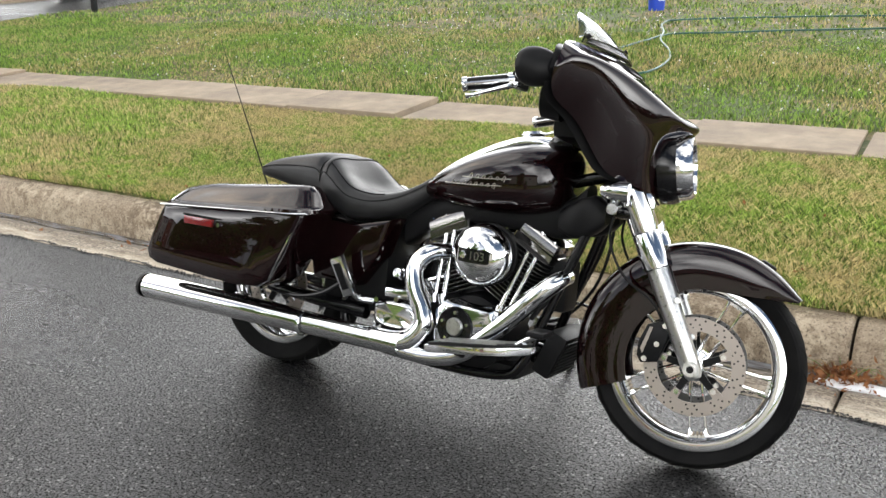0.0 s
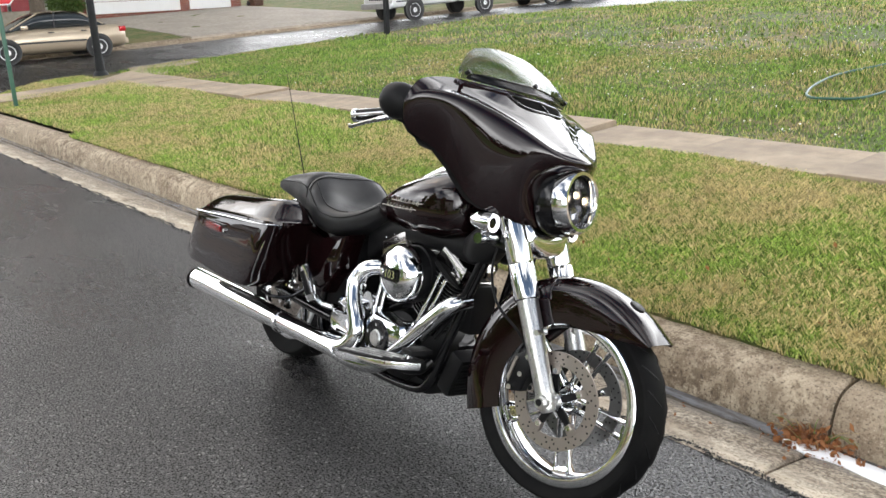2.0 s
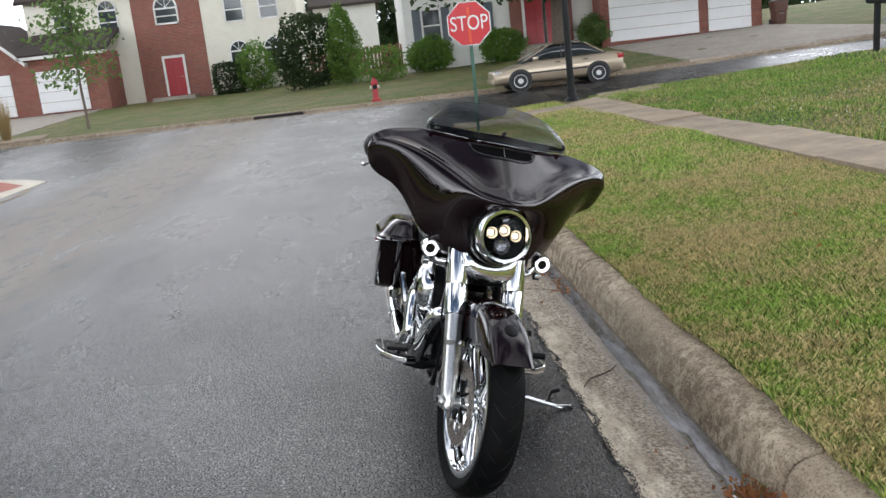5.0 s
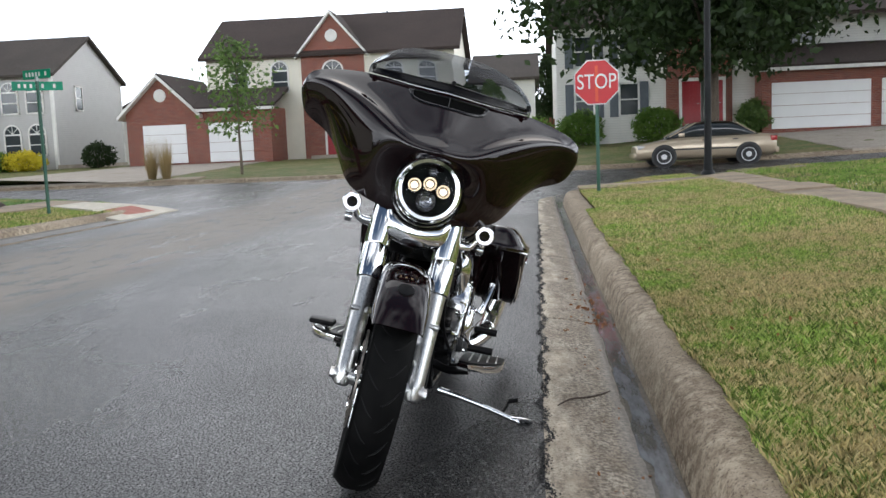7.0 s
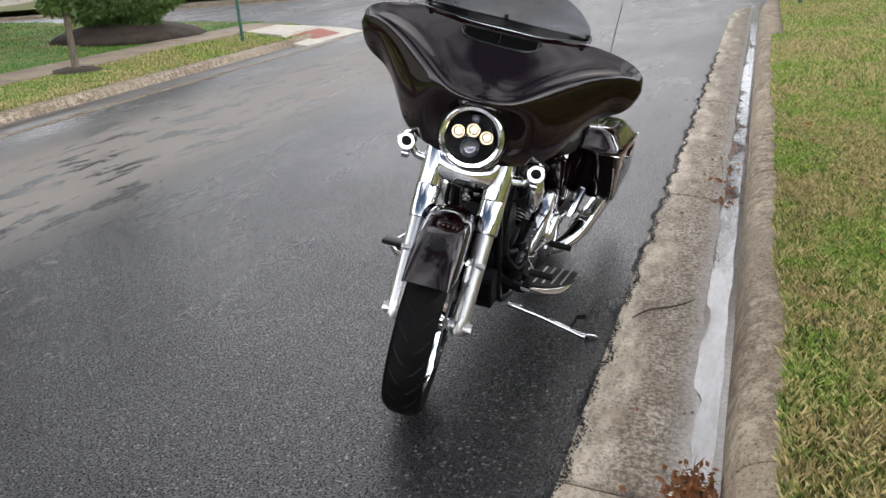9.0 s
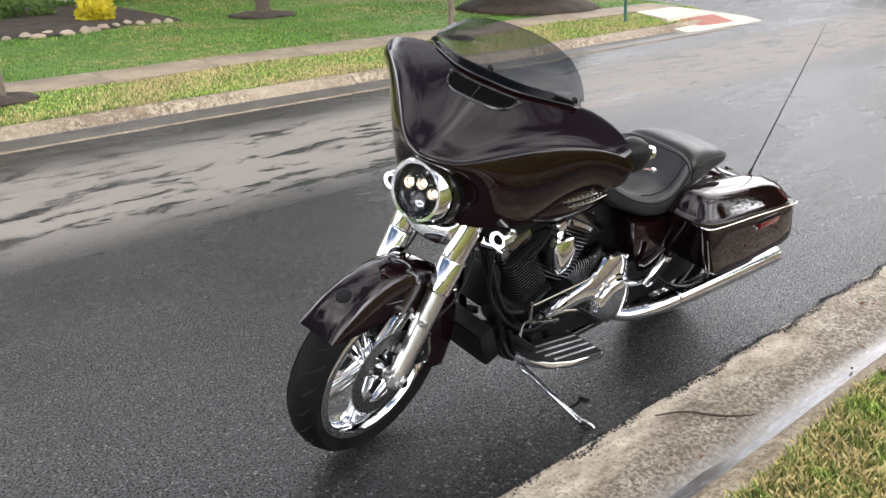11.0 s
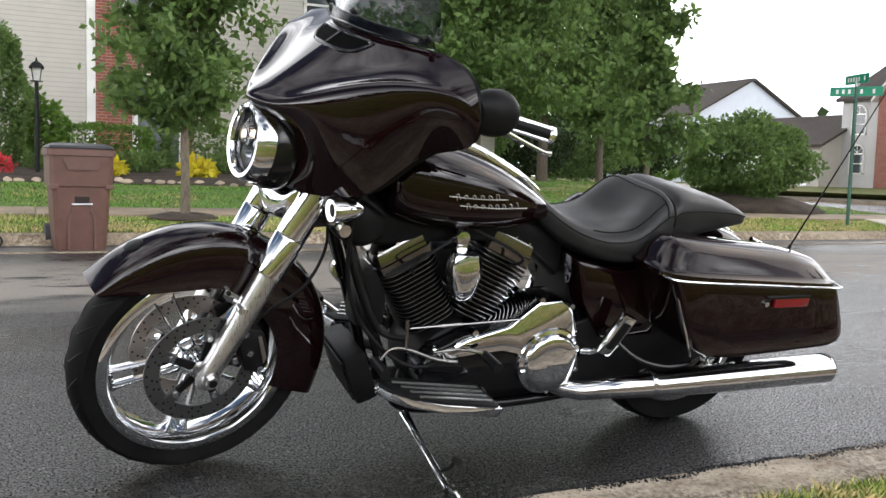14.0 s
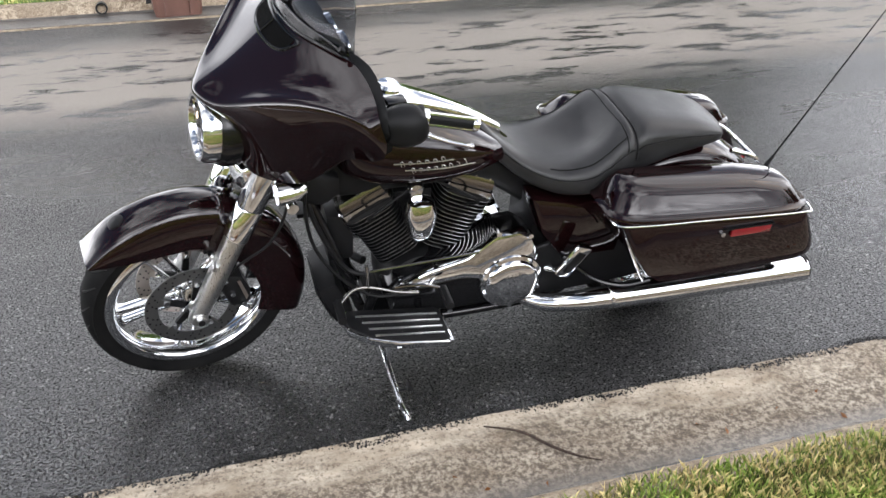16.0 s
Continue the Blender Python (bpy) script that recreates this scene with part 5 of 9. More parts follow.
def wheelie_bin(m, label):
    b = thing("wheelie_bin", m, label, "wheelie bin", "wheelie bins")
    bm = bmesh.new()
    ring_faces(bm, [[Vector((x * w, y * d + off, z)) for x, y in ((-1, -0.86), (-0.86, -1), (0.86, -1), (1, -0.86), (1, 0.86), (0.86, 1), (-0.86, 1), (-1, 0.86))] for z, w, d, off in ((0.0, 0.235, 0.255, 0.0), (0.05, 0.245, 0.26, 0.0), (0.62, 0.278, 0.31, 0.0), (0.63, 0.298, 0.325, 0.0), (0.92, 0.305, 0.345, 0), (0.925, 0.325, 0.36, 0), (0.985, 0.325, 0.36, 0), (0.99, 0.31, 0.345, 0))])
    part("body", bm, BINBROWN, b, angle=25)
    bm = bmesh.new()
    ring_faces(bm, [[Vector((x * w, y * d, z)) for x, y in ((-1, -0.9), (-0.9, -1), (0.9, -1), (1, -0.9), (1, 1), (-1, 1))] for z, w, d in ((0.985, 0.3, 0.345), (1.0, 0.31, 0.355), (1.02, 0.3, 0.345), (1.045, 0.24, 0.26), (1.05, 0.1, 0.1))])
    part("lid", bm, BINLID, b, "dark grey bin lid", angle=25)
    bm = bmesh.new()
    ring_faces(bm, [[Vector((x, -y, z)) for x, z in ((-0.19, 0.9), (0.19, 0.9), (0.14, 0.79), (-0.14, 0.79))] for y in (0.33, 0.362)])
    part("front_panel", bm, BINBROWN, b, smooth=False)
    for k in range(6):
        bm = bmesh.new()
        x = -0.1 + 0.04 * k
        box(bm, x - 0.006, x + 0.006, -0.366, -0.36, 0.81, 0.87)
        part("mould_rib", bm, BINBROWN, b, smooth=False)
    # dark plate on the front: shade of the moulded pocket put in as colour
    bm = bmesh.new()
    box(bm, -0.07, 0.07, -0.302, -0.29, 0.46, 0.58)
    part("lift_pocket", bm, plain("bin recess shade", (0.02, 0.012, 0.01), 0.8), b, smooth=False)
    for s in (-1, 1):
        bm = bmesh.new()
        ring_faces(bm, [[Vector((s * x, -y, z)) for x, z in ((0.075, 0.62), (0.1, 0.62), (0.1, 0.4), (0.14, 0.3), (0.14, 0.02), (0.115, 0.02), (0.115, 0.29), (0.075, 0.39))] for y in (0.25, 0.304)])
        part("mould_frame", bm, BINBROWN, b, smooth=False)
        bm = bmesh.new()
        box(bm, s * 0.26 - 0.04, s * 0.26 + 0.04, -0.335, -0.27, 0.6, 0.65, 0.01)
        part("side_lug", bm, BINBROWN, b, smooth=False)
    bm = bmesh.new()
    cyl(bm, (-0.1, -0.312, 0.455), (0.1, -0.312, 0.455), 0.011, n=10)
    part("lift_bar", bm, STEEL, b)
    bm = bmesh.new()
    cyl(bm, (-0.28, 0.38, 0.95), (0.28, 0.38, 0.95), 0.016, n=10)
    part("handle", bm, BINLID, b)
    for s in (-1, 1):
        bm = bmesh.new()
        cyl(bm, (s * 0.24, 0.29, 0.12), (s * 0.3, 0.29, 0.12), 0.12, n=20)
        part("wheel", bm, BINLID, b)
    return b


wheelie_bin(pose(-0.1, -6.85, 0.012, 0, 0, 184) @ Matrix.Diagonal((0.93, 0.93, 0.97, 1)), "brown plastic wheelie bin with dark lid standing at the kerb")
wheelie_bin(pose(-37.3, 18.4, float(land(-37.3, 18.4)), 0, 0, 90), "dark brown wheelie bin beside the garage")
wheelie_bin(pose(-43.6, -41.3, float(land(-43.6, -41.3)) + 0.02, 0, 0, 90), "dark brown wheelie bin between two garage doors")

# drain pipe through the far kerb
bm = bmesh.new()
lathe(bm, [(0.045, -0.3), (0.045, 0.03), (0.057, 0.03), (0.057, -0.3)], (0.62, -6.98, 0.075), (0, 1, 0), 20)
tagged(link("drain_pipe", bm, DARKPOLE, None, "", True, 40), "black drain pipe poking through the kerb", "drain pipe")
bm = bmesh.new()
box(bm, -26.55, -26.25, -4.2, -2.6, 0.17, 0.27, 0.02)
tagged(link("storm_drain", bm, plain("drain iron", (0.015, 0.013, 0.012), 0.8)), "dark storm drain inlet under the kerb", "storm drain", kind="structure")


# ---------- vehicles ----------
CARGOLD, CARBLUE, CARWHITE = [Nodes(n) for n in ("gold car paint", "dark blue car paint", "white car paint")]
CARGOLD = CARGOLD.set(color=(0.48, 0.39, 0.28), rough=0.35, metal=0.5, coat=0.8, coat_rough=0.05)
CARBLUE = CARBLUE.set(color=(0.03, 0.055, 0.085), rough=0.3, metal=0.4, coat=0.8, coat_rough=0.05)
CARWHITE = CARWHITE.set(color=(0.75, 0.75, 0.74), rough=0.35, coat=0.6, coat_rough=0.06)
CARGLASS = plain("car glass", (0.02, 0.025, 0.028), 0.05, grain=2, bump=0)
CARTRIM, CARTYRE, HUBCAP = plain("dark car trim", (0.03, 0.03, 0.03), 0.6), plain("car tyre", (0.016, 0.016, 0.016), 0.75), plain("hubcap silver", (0.75, 0.75, 0.75), 0.4, 0.2)
HEADLENS, TAILLENS = plain("headlamp lens", (0.55, 0.55, 0.53), 0.12), plain("tail lamp lens", (0.35, 0.012, 0.015), 0.15)


def oblong(x, w, zt, zb, n=20, p=0.45):
    return pill(x, w, zt, zb, n, p)


def pill(x, w, zt, zb, n=28, p=0.75, dish=0.0, dw=0.1):
    """A rounded cross-section at station x."""
    zc, h = (zt + zb) / 2, (zt - zb) / 2
    pts = []
    for i in range(n):
        c, s = math.cos(2 * math.pi * i / n), math.sin(2 * math.pi * i / n)
        y = w * math.copysign(abs(c) ** p, c)
        pts.append((x, y, zc + h * math.copysign(abs(s) ** p, s) - (dish * math.exp(-(y / dw) ** 2) if s > 0 else 0)))
    return pts


def loft(bm, stations, per=5):
    """Stations are equal lists of points; closed rings, smooth along the length."""
    net = np.asarray(stations, float)
    rows = spline(net.reshape(len(net), -1), per).reshape(-1, net.shape[1], 3)
    ring_faces(bm, [[Vector(p) for p in r] for r in rows])


def road_wheel(parent, x, y, r, w, s):
    q = new("wheel")
    q.parent = parent
    bm = bmesh.new()
    lathe(bm, [(r * 0.66, -w / 2), (r * 0.96, -w / 2), (r, -w / 2 + 0.03), (r, w / 2 - 0.03), (r * 0.96, w / 2), (r * 0.66, w / 2)], (x, y, r), (0, 1, 0), 28)
    part("tyre", bm, CARTYRE, q)
    bm = bmesh.new()
    lathe(bm, [(0.0, 0.0), (r * 0.2, 0.012), (r * 0.3, -0.01), (r * 0.6, -0.005), (r * 0.68, 0.012), (r * 0.68, -0.03)], (x, y + s * w * 0.48, r), (0, s, 0), 28)
    part("hubcap", bm, HUBCAP, q)
    bm = bmesh.new()
    for k in range(8):
        a = 2 * math.pi * k / 8
        p = Vector((x + r * 0.46 * math.cos(a), y + s * (w * 0.48), r + r * 0.46 * math.sin(a)))
        cyl(bm, p - Vector((0, 0.02, 0)), p + Vector((0, s * 0.004, 0)), r * 0.085, n=8)
    tagged(part("hub_slot", bm, CARTYRE, q), kind="stuff")


def sedan(m, paint_m, label, long=4.7):
    c = thing("car", m, label, "car", "parked vehicles")
    k = long / 4.7
    bm = bmesh.new()
    loft(bm, [oblong(x * k, w, zt, zb) for x, w, zt, zb in ((-2.35, 0.7, 0.62, 0.32), (-2.3, 0.82, 0.68, 0.24), (-2.0, 0.87, 0.76, 0.22), (-1.2, 0.88, 0.9, 0.2), (-0.9, 0.89, 0.94, 0.2), (0, 0.89, 0.95, 0.2), (1.2, 0.88, 0.96, 0.2), (1.7, 0.87, 0.98, 0.22), (2.2, 0.83, 0.95, 0.26), (2.33, 0.74, 0.86, 0.34))], 3)
    part("body", bm, paint_m, c, angle=50)
    bm = bmesh.new()
    loft(bm, [oblong(x * k, w, zt, 0.85, 20, 0.55) for x, w, zt in ((-1.3, 0.66, 0.9), (-1.0, 0.72, 1.06), (-0.55, 0.71, 1.3), (-0.2, 0.68, 1.385), (0.5, 0.68, 1.4), (0.95, 0.68, 1.36), (1.4, 0.7, 1.15), (1.75, 0.7, 0.97))], 3)
    part("glasshouse", bm, CARGLASS, c, "dark tinted car windows", angle=60)
    bm = bmesh.new()
    net = [[(x * k, y, z - 0.03 * (abs(y) / 0.62) ** 2.5) for y in (-0.63, -0.4, 0, 0.4, 0.63)] for x, z in ((-0.35, 1.37), (-0.1, 1.41), (0.5, 1.425), (0.9, 1.385), (1.05, 1.35))]
    rings = [[Vector(p) for p in r] for r in net]
    ring_faces(bm, rings, closed=False)
    bmesh.ops.solidify(bm, geom=bm.faces[:], thickness=0.03)
    part("roof", bm, paint_m, c, angle=60)
    for s in (-1, 1):
        for a, b in (((-1.2, 0.72, 0.95), (-0.32, 0.645, 1.385)), ((0.12, 0.735, 0.94), (0.16, 0.65, 1.4)), ((1.65, 0.71, 0.97), (0.98, 0.64, 1.37))):
            bm = bmesh.new()
            tube(bm, [(a[0] * k, s * (a[1] - 0.035), a[2]), (b[0] * k, s * (b[1] - 0.03), b[2] - 0.02)], 0.024, 6)
            part("pillar", bm, paint_m if a[0] != 0.12 else CARTRIM, c)
        for x in (-1.42, 1.38):
            bm = bmesh.new()
            cyl(bm, (x * k, s * 0.8, 0.34), (x * k, s * 0.893, 0.34), 0.37, n=28)
            part("wheel_arch", bm, CARTRIM, c)
            road_wheel(c, x * k, s * 0.8, 0.32, 0.2, s)
        part("side_trim", boxed(-1.1 * k, 1.0 * k, s * 0.89 - 0.012, s * 0.89 + 0.012, 0.52, 0.57), CARTRIM, c)
        bm = bmesh.new()
        box(bm, -0.95 * k, -0.75 * k, s * 0.95 - 0.07, s * 0.95 + 0.07, 0.93, 1.05, 0.03)
        part("door_mirror", bm, paint_m, c)
        bm = bmesh.new()
        box(bm, -2.3 * k, -2.05 * k, s * 0.68 - 0.16, s * 0.68 + 0.16, 0.58, 0.69, 0.03)
        part("headlamp", bm, HEADLENS, c)
        bm = bmesh.new()
        box(bm, 2.1 * k, 2.33 * k, s * 0.72 - 0.12, s * 0.72 + 0.12, 0.72, 0.88, 0.03)
        part("tail_lamp", bm, TAILLENS, c)
        for x in (-0.15, 0.85):
            part("door_handle", boxed(x * k, (x + 0.18) * k, s * 0.9 - 0.012, s * 0.9 + 0.012, 0.8, 0.83), CARTRIM, c)
    part("bumper", boxed(-2.42 * k, -2.25 * k, -0.72, 0.72, 0.3, 0.46, 0.04), paint_m, c)
    part("bumper", boxed(2.25 * k, 2.42 * k, -0.72, 0.72, 0.34, 0.52, 0.04), paint_m, c)
    return c


def pickup(m, label):
    c = thing("pickup_truck", m, label, "pickup truck", "parked vehicles")
    bm = bmesh.new()
    loft(bm, [oblong(x, w, zt, 0.5, 20, 0.3) for x, w, zt in ((-2.95, 0.88, 1.06), (-2.85, 0.95, 1.12), (-1.7, 0.97, 1.18), (-1.5, 0.97, 1.2), (0.2, 0.97, 1.2))], 2)
    part("cab_body", bm, CARWHITE, c, angle=40)
    bm = bmesh.new()
    for a in ((0.3, 2.95, -0.97, -0.9, 0.55, 1.28), (0.3, 2.95, 0.9, 0.97, 0.55, 1.28), (2.88, 2.95, -0.97, 0.97, 0.55, 1.28), (0.3, 0.36, -0.97, 0.97, 0.55, 1.28), (0.3, 2.95, -0.95, 0.95, 0.55, 0.7)):
        box(bm, *a)
    part("cargo_bed", bm, CARWHITE, c, "white cargo bed", smooth=False)
    bm = bmesh.new()
    loft(bm, [oblong(x, w, zt, 1.1, 20, 0.4) for x, w, zt in ((-1.6, 0.8, 1.2), (-1.35, 0.8, 1.4), (-1.0, 0.76, 1.72), (-0.5, 0.74, 1.78), (0.05, 0.74, 1.76), (0.22, 0.76, 1.2))], 2)
    part("glasshouse", bm, CARGLASS, c, angle=60)
    bm = bmesh.new()
    box(bm, -1.0, 0.1, -0.74, 0.74, 1.73, 1.82, 0.04)
    part("roof", bm, CARWHITE, c)
    for s in (-1, 1):
        for a, b in (((-1.5, 0.8), (-0.98, 0.74)), ((-0.35, 0.8), (-0.35, 0.75)), ((0.2, 0.78), (0.08, 0.74))):
            bm = bmesh.new()
            tube(bm, [(a[0], s * a[1], 1.18), (b[0], s * b[1], 1.76)], 0.045, 6)
            part("pillar", bm, CARWHITE, c)
        for x in (-1.95, 1.65):
            bm = bmesh.new()
            cyl(bm, (x, s * 0.85, 0.42), (x, s * 0.978, 0.42), 0.45, n=28)
            part("wheel_arch", bm, CARTRIM, c)
            road_wheel(c, x, s * 0.86, 0.38, 0.24, s)
        part("headlamp", boxed(-2.99, -2.9, s * 0.72 - 0.17, s * 0.72 + 0.17, 0.86, 1.02), HEADLENS, c, smooth=False)
        part("marker_lamp", boxed(-2.97, -2.85, s * 0.92 - 0.05, s * 0.92 + 0.05, 0.86, 1.02), plain("amber lens", (0.6, 0.18, 0.02), 0.2), c, smooth=False)
        part("tail_lamp", boxed(2.9, 2.965, s * 0.9 - 0.07, s * 0.9 + 0.07, 0.85, 1.15), TAILLENS, c, smooth=False)
        part("side_trim", boxed(-2.8, 2.9, s * 0.975 - 0.01, s * 0.975 + 0.01, 0.72, 0.77), CARTRIM, c, smooth=False)
        bm = bmesh.new()
        box(bm, -1.35, -1.2, s * 1.05 - 0.1, s * 1.05 + 0.1, 1.2, 1.38, 0.03)
        part("door_mirror", bm, CARTRIM, c)
    part("grille", boxed(-3.0, -2.93, -0.52, 0.52, 0.82, 1.04), CARTRIM, c, smooth=False)
    part("bumper", boxed(-3.12, -2.95, -0.95, 0.95, 0.5, 0.7, 0.03), STEEL, c)
    part("bumper", boxed(2.95, 3.1, -0.9, 0.9, 0.5, 0.65, 0.03), STEEL, c)
    return c


sedan(pose(-25.45, 5.54, 0.21, 0, 0, 90) @ Matrix.Diagonal((1, 0.94, 0.94, 1)), CARGOLD, "gold four-door sedan parked along the side street", 4.13)
pickup(pose(-25.4, 19.8, 0.64, 0, -1.7, 90) @ Matrix.Diagonal((0.93, 0.95, 0.93, 1)), "white pickup truck parked along the side street")
sedan(pose(-25.45, 26.37, 0.84, 0, -1.7, 90) @ Matrix.Diagonal((1, 0.96, 0.97, 1)), CARBLUE, "dark blue sedan parked behind the pickup", 4.37)

# ---------- small things in the gutter and on the lawn ----------
m = Nodes("wet film")
# pale blue-grey patches: milky soap, and sky reflection painted into the colour
film = m.ramp(m.noise(7, 6, 0.7, m.scaled((0.5, 2.2, 1))), (0.4, (0.07, 0.065, 0.06)), (0.62, (0.2, 0.21, 0.235)))
WATER = m.set(color=film, rough=0.17, spec=1.0, normal=m.bump(m.noise(24, 5), 0.07, 0.006))
bm = bmesh.new()
xs = np.linspace(-12.5, 3.0, 520)
rings = []
for x in xs:
    w = 0.855 + 0.014 * math.sin(x * 1.1) + 0.045 * noise.noise((x * 2.6, 0, 5)) + 0.025 * noise.noise((x * 9, 2, 5))
    rings.append([Vector((x, w, -0.0455)), Vector((x, 0.89, -0.0475)), Vector((x, 0.932 + 0.012 * noise.noise((x * 3.1, 7, 5)), -0.0475))])
ring_faces(bm, rings, closed=False)
tagged(link("gutter_water", bm, WATER, None, "", True), "thin film of soapy water shining in the gutter", "water", kind="structure")

# crumbled asphalt edge
rs = random.Random(12)
g = np.random.default_rng(31)
n = 9000
x = g.uniform(-9, 3.2, n)
y = 0.507 + np.abs(g.normal(0, 0.011, n)) * g.choice([1, 1, -0.6], n) + 0.012 * np.sin(x * 9) + 0.01 * np.sin(x * 23)
r = g.uniform(0.0022, 0.0055, n)
base = np.array([[1, 0, 0], [-0.5, 0.87, 0], [-0.5, -0.87, 0], [0, 0, 1.1]])
ang = g.uniform(0, 6.28, n)
ca, sa = np.cos(ang)[:, None], np.sin(ang)[:, None]
vx = base[None, :, 0] * ca - base[None, :, 1] * sa
vy = base[None, :, 0] * sa + base[None, :, 1] * ca
o = KERB_Y - y
z = np.interp(o, [0.55, 0.67, 0.762, 0.78], [-0.024, -0.008, 0.004, 0.001])
v = np.stack([x[:, None] + vx * r[:, None], y[:, None] + vy * r[:, None], z[:, None] + base[None, :, 2] * r[:, None] * 0.9 + 0 * vx], -1).reshape(-1, 3)
i = np.arange(n)[:, None] * 4
tagged(raw("asphalt_crumbs", v, np.concatenate([i + np.array([[0, 1, 3]]), i + np.array([[1, 2, 3]]), i + np.array([[2, 0, 3]])]), ASPHALT), "ragged crumbs of asphalt along the gutter", "asphalt crumbs", kind="stuff")

DEADWOOD, DEADLEAF, FOAM = bark("dead wood", (0.09, 0.06, 0.045)), leafy("dead leaves", (0.16, 0.06, 0.025), (0.34, 0.15, 0.06)), plain("soap foam", (0.85, 0.86, 0.88), 0.7, grain=200, amount=0.05, bump=0.3)
tagged(link("twig", tubed([(-0.83, 0.565, 0.008), (-0.93, 0.62, 0.004), (-1.0, 0.7, -0.008), (-1.06, 0.76, -0.012), (-1.12, 0.795, -0.016)], [0.0025, 0.0042, 0.0048, 0.0038, 0.0015], 7), DEADWOOD, None, "", True), "thin dark dead twig lying in the gutter", "twig")
clump = thing("leaf_clump", Matrix.Translation((0.33, 0.875, -0.047)), "clump of brown leaves and grass clippings", "leaf litter")
g = np.random.default_rng(17)
p = g.normal(size=(420, 3)) * np.array([0.07, 0.035, 0.018]) + np.array([0, 0, 0.022])
p[:, 2] = np.abs(p[:, 2])
v, f = leaves(p, 0.03, 3, 0.1)
raw("dead_leaves", v, f, DEADLEAF, clump)
for k in range(14):
    a = rs.uniform(0, 6.28)
    part("grass_stalk", tubed([(0.04 * math.cos(a), 0.02 * math.sin(a), 0.02), (0.1 * math.cos(a), 0.05 * math.sin(a), 0.05 + rs.uniform(0, 0.03)), (0.17 * math.cos(a), 0.09 * math.sin(a), 0.05 + rs.uniform(-0.03, 0.05))], [0.0016, 0.0013, 0.0006], 4, 3), STRAWLEAF if k % 2 else LEAF3, clump)
bm = bmesh.new()
rings = []
for q in np.linspace(0, 1, 24):
    xx = 0.24 + 0.95 * q
    c = 0.845 + 0.03 * q + 0.012 * math.sin(q * 9)
    w = 0.05 * (1 - 0.55 * q) * min(1, q * 7 + 0.2) * (1 + 0.2 * math.sin(q * 21))
    rings.append([Vector((xx, c + w * math.cos(a), -0.036 - 0.018 * q + max(0, 0.016 * math.sin(a)) * min(1, q * 8 + 0.2) * (1.1 - q) - (0.012 if math.sin(a) < 0 else 0))) for a in np.linspace(0, 2 * math.pi, 12, endpoint=False)])
ring_faces(bm, rings)
tagged(link("soap_foam", bm, FOAM, None, "", True), "streak of white soap foam running down the gutter", "foam")

for lx, ly, seed in ((-3.42, 0.83, 31), (-3.06, 0.83, 32), (-2.7, 0.85, 33)):
    bits = thing("leaf_clump", Matrix.Translation((lx, ly, -0.045)), "few wet brown leaves lying in the gutter", "leaf litter")
    g = np.random.default_rng(seed)
    p = g.normal(size=(26, 3)) * np.array([0.09, 0.05, 0.004]) + np.array([0, 0, 0.008])
    p[:, 2] = np.abs(p[:, 2])
    v, f = leaves(p, 0.035, 3, 0.1)
    raw("dead_leaves", v, f, DEADLEAF, bits)

HOSE = plain("green hose rubber", (0.02, 0.085, 0.06), 0.45)


def lawnpt(x, y, dz=0.045):
    return (x, y, float(land(x, y)) + dz)


HOSE_WAY = ((1.5, 11.4), (-0.4, 10.3), (-1.62, 9.82), (-2.27, 9.5), (-2.97, 9.09), (-2.46, 7.71), (-2.28, 6.99), (-2.28, 6.34), (-2.51, 6.18), (-2.77, 6.23), (-3.02, 6.76), (-3.17, 7.52), (-3.08, 8.27), (-3.02, 9.2), (-3.37, 10.35), (-3.1, 10.9), (-1.0, 11.6), (1.5, 12.0))
tagged(link("garden_hose", tubed([lawnpt(x, y) for x, y in HOSE_WAY], 0.013, 8, 8), HOSE, None, "", True), "dark green garden hose looped across the lawn", "garden hose")
bk = thing("bucket", Matrix.Translation(lawnpt(-4.15, 12.45, 0.0)), "blue plastic bucket on the lawn", "bucket")
bm = bmesh.new()
lathe(bm, [(0.0, 0.0), (0.13, 0.0), (0.15, 0.36), (0.158, 0.37), (0.15, 0.375), (0.145, 0.36), (0.126, 0.02), (0, 0.02)], (0, 0, 0), (0, 0, 1), 28)
part("pail", bm, plain("blue plastic", (0.01, 0.05, 0.42), 0.35), bk)
bm = bmesh.new()
box(bm, 0.02, 0.12, -0.146, -0.142, 0.16, 0.26, 0.0, pose(0, 0, 0, 0, 0, 20))
part("label_bar", bm, SIGNWHITE, bk, smooth=False)
bp_h = part("bail", tubed([(-0.15, 0, 0.35), (-0.1, -0.14, 0.25), (0.0, -0.17, 0.2), (0.1, -0.14, 0.25), (0.15, 0, 0.35)], 0.004, 6), STEEL, bk)

# fallen leaves here and there on lawn and kerb
FALLEN = []
for k in range(70):
    x, y = rs.uniform(-4.5, 2.8), KERB_Y + abs(rs.gauss(0, 0.9))
    FALLEN.append((x, y, float(land(x, y)) + 0.035))
for k in range(60):
    x, y = rs.uniform(-4.5, 2.6), rs.uniform(0.6, 0.9)
    FALLEN.append((x, y, float(np.interp(KERB_Y - y, [0.33, 0.43, 0.55, 0.67, 0.762], [-0.05, -0.046, -0.024, -0.008, 0.003])) + 0.006))
v, f = leaves(np.array(FALLEN), 0.032, 77, 0.0)
tagged(raw("fallen_leaves", v, f, DEADLEAF), "scattered dry brown fallen leaves", "leaves", kind="stuff")
g = np.random.default_rng(44)
px, py = g.uniform(-10, 4, 900), g.uniform(4.6, 12, 900)
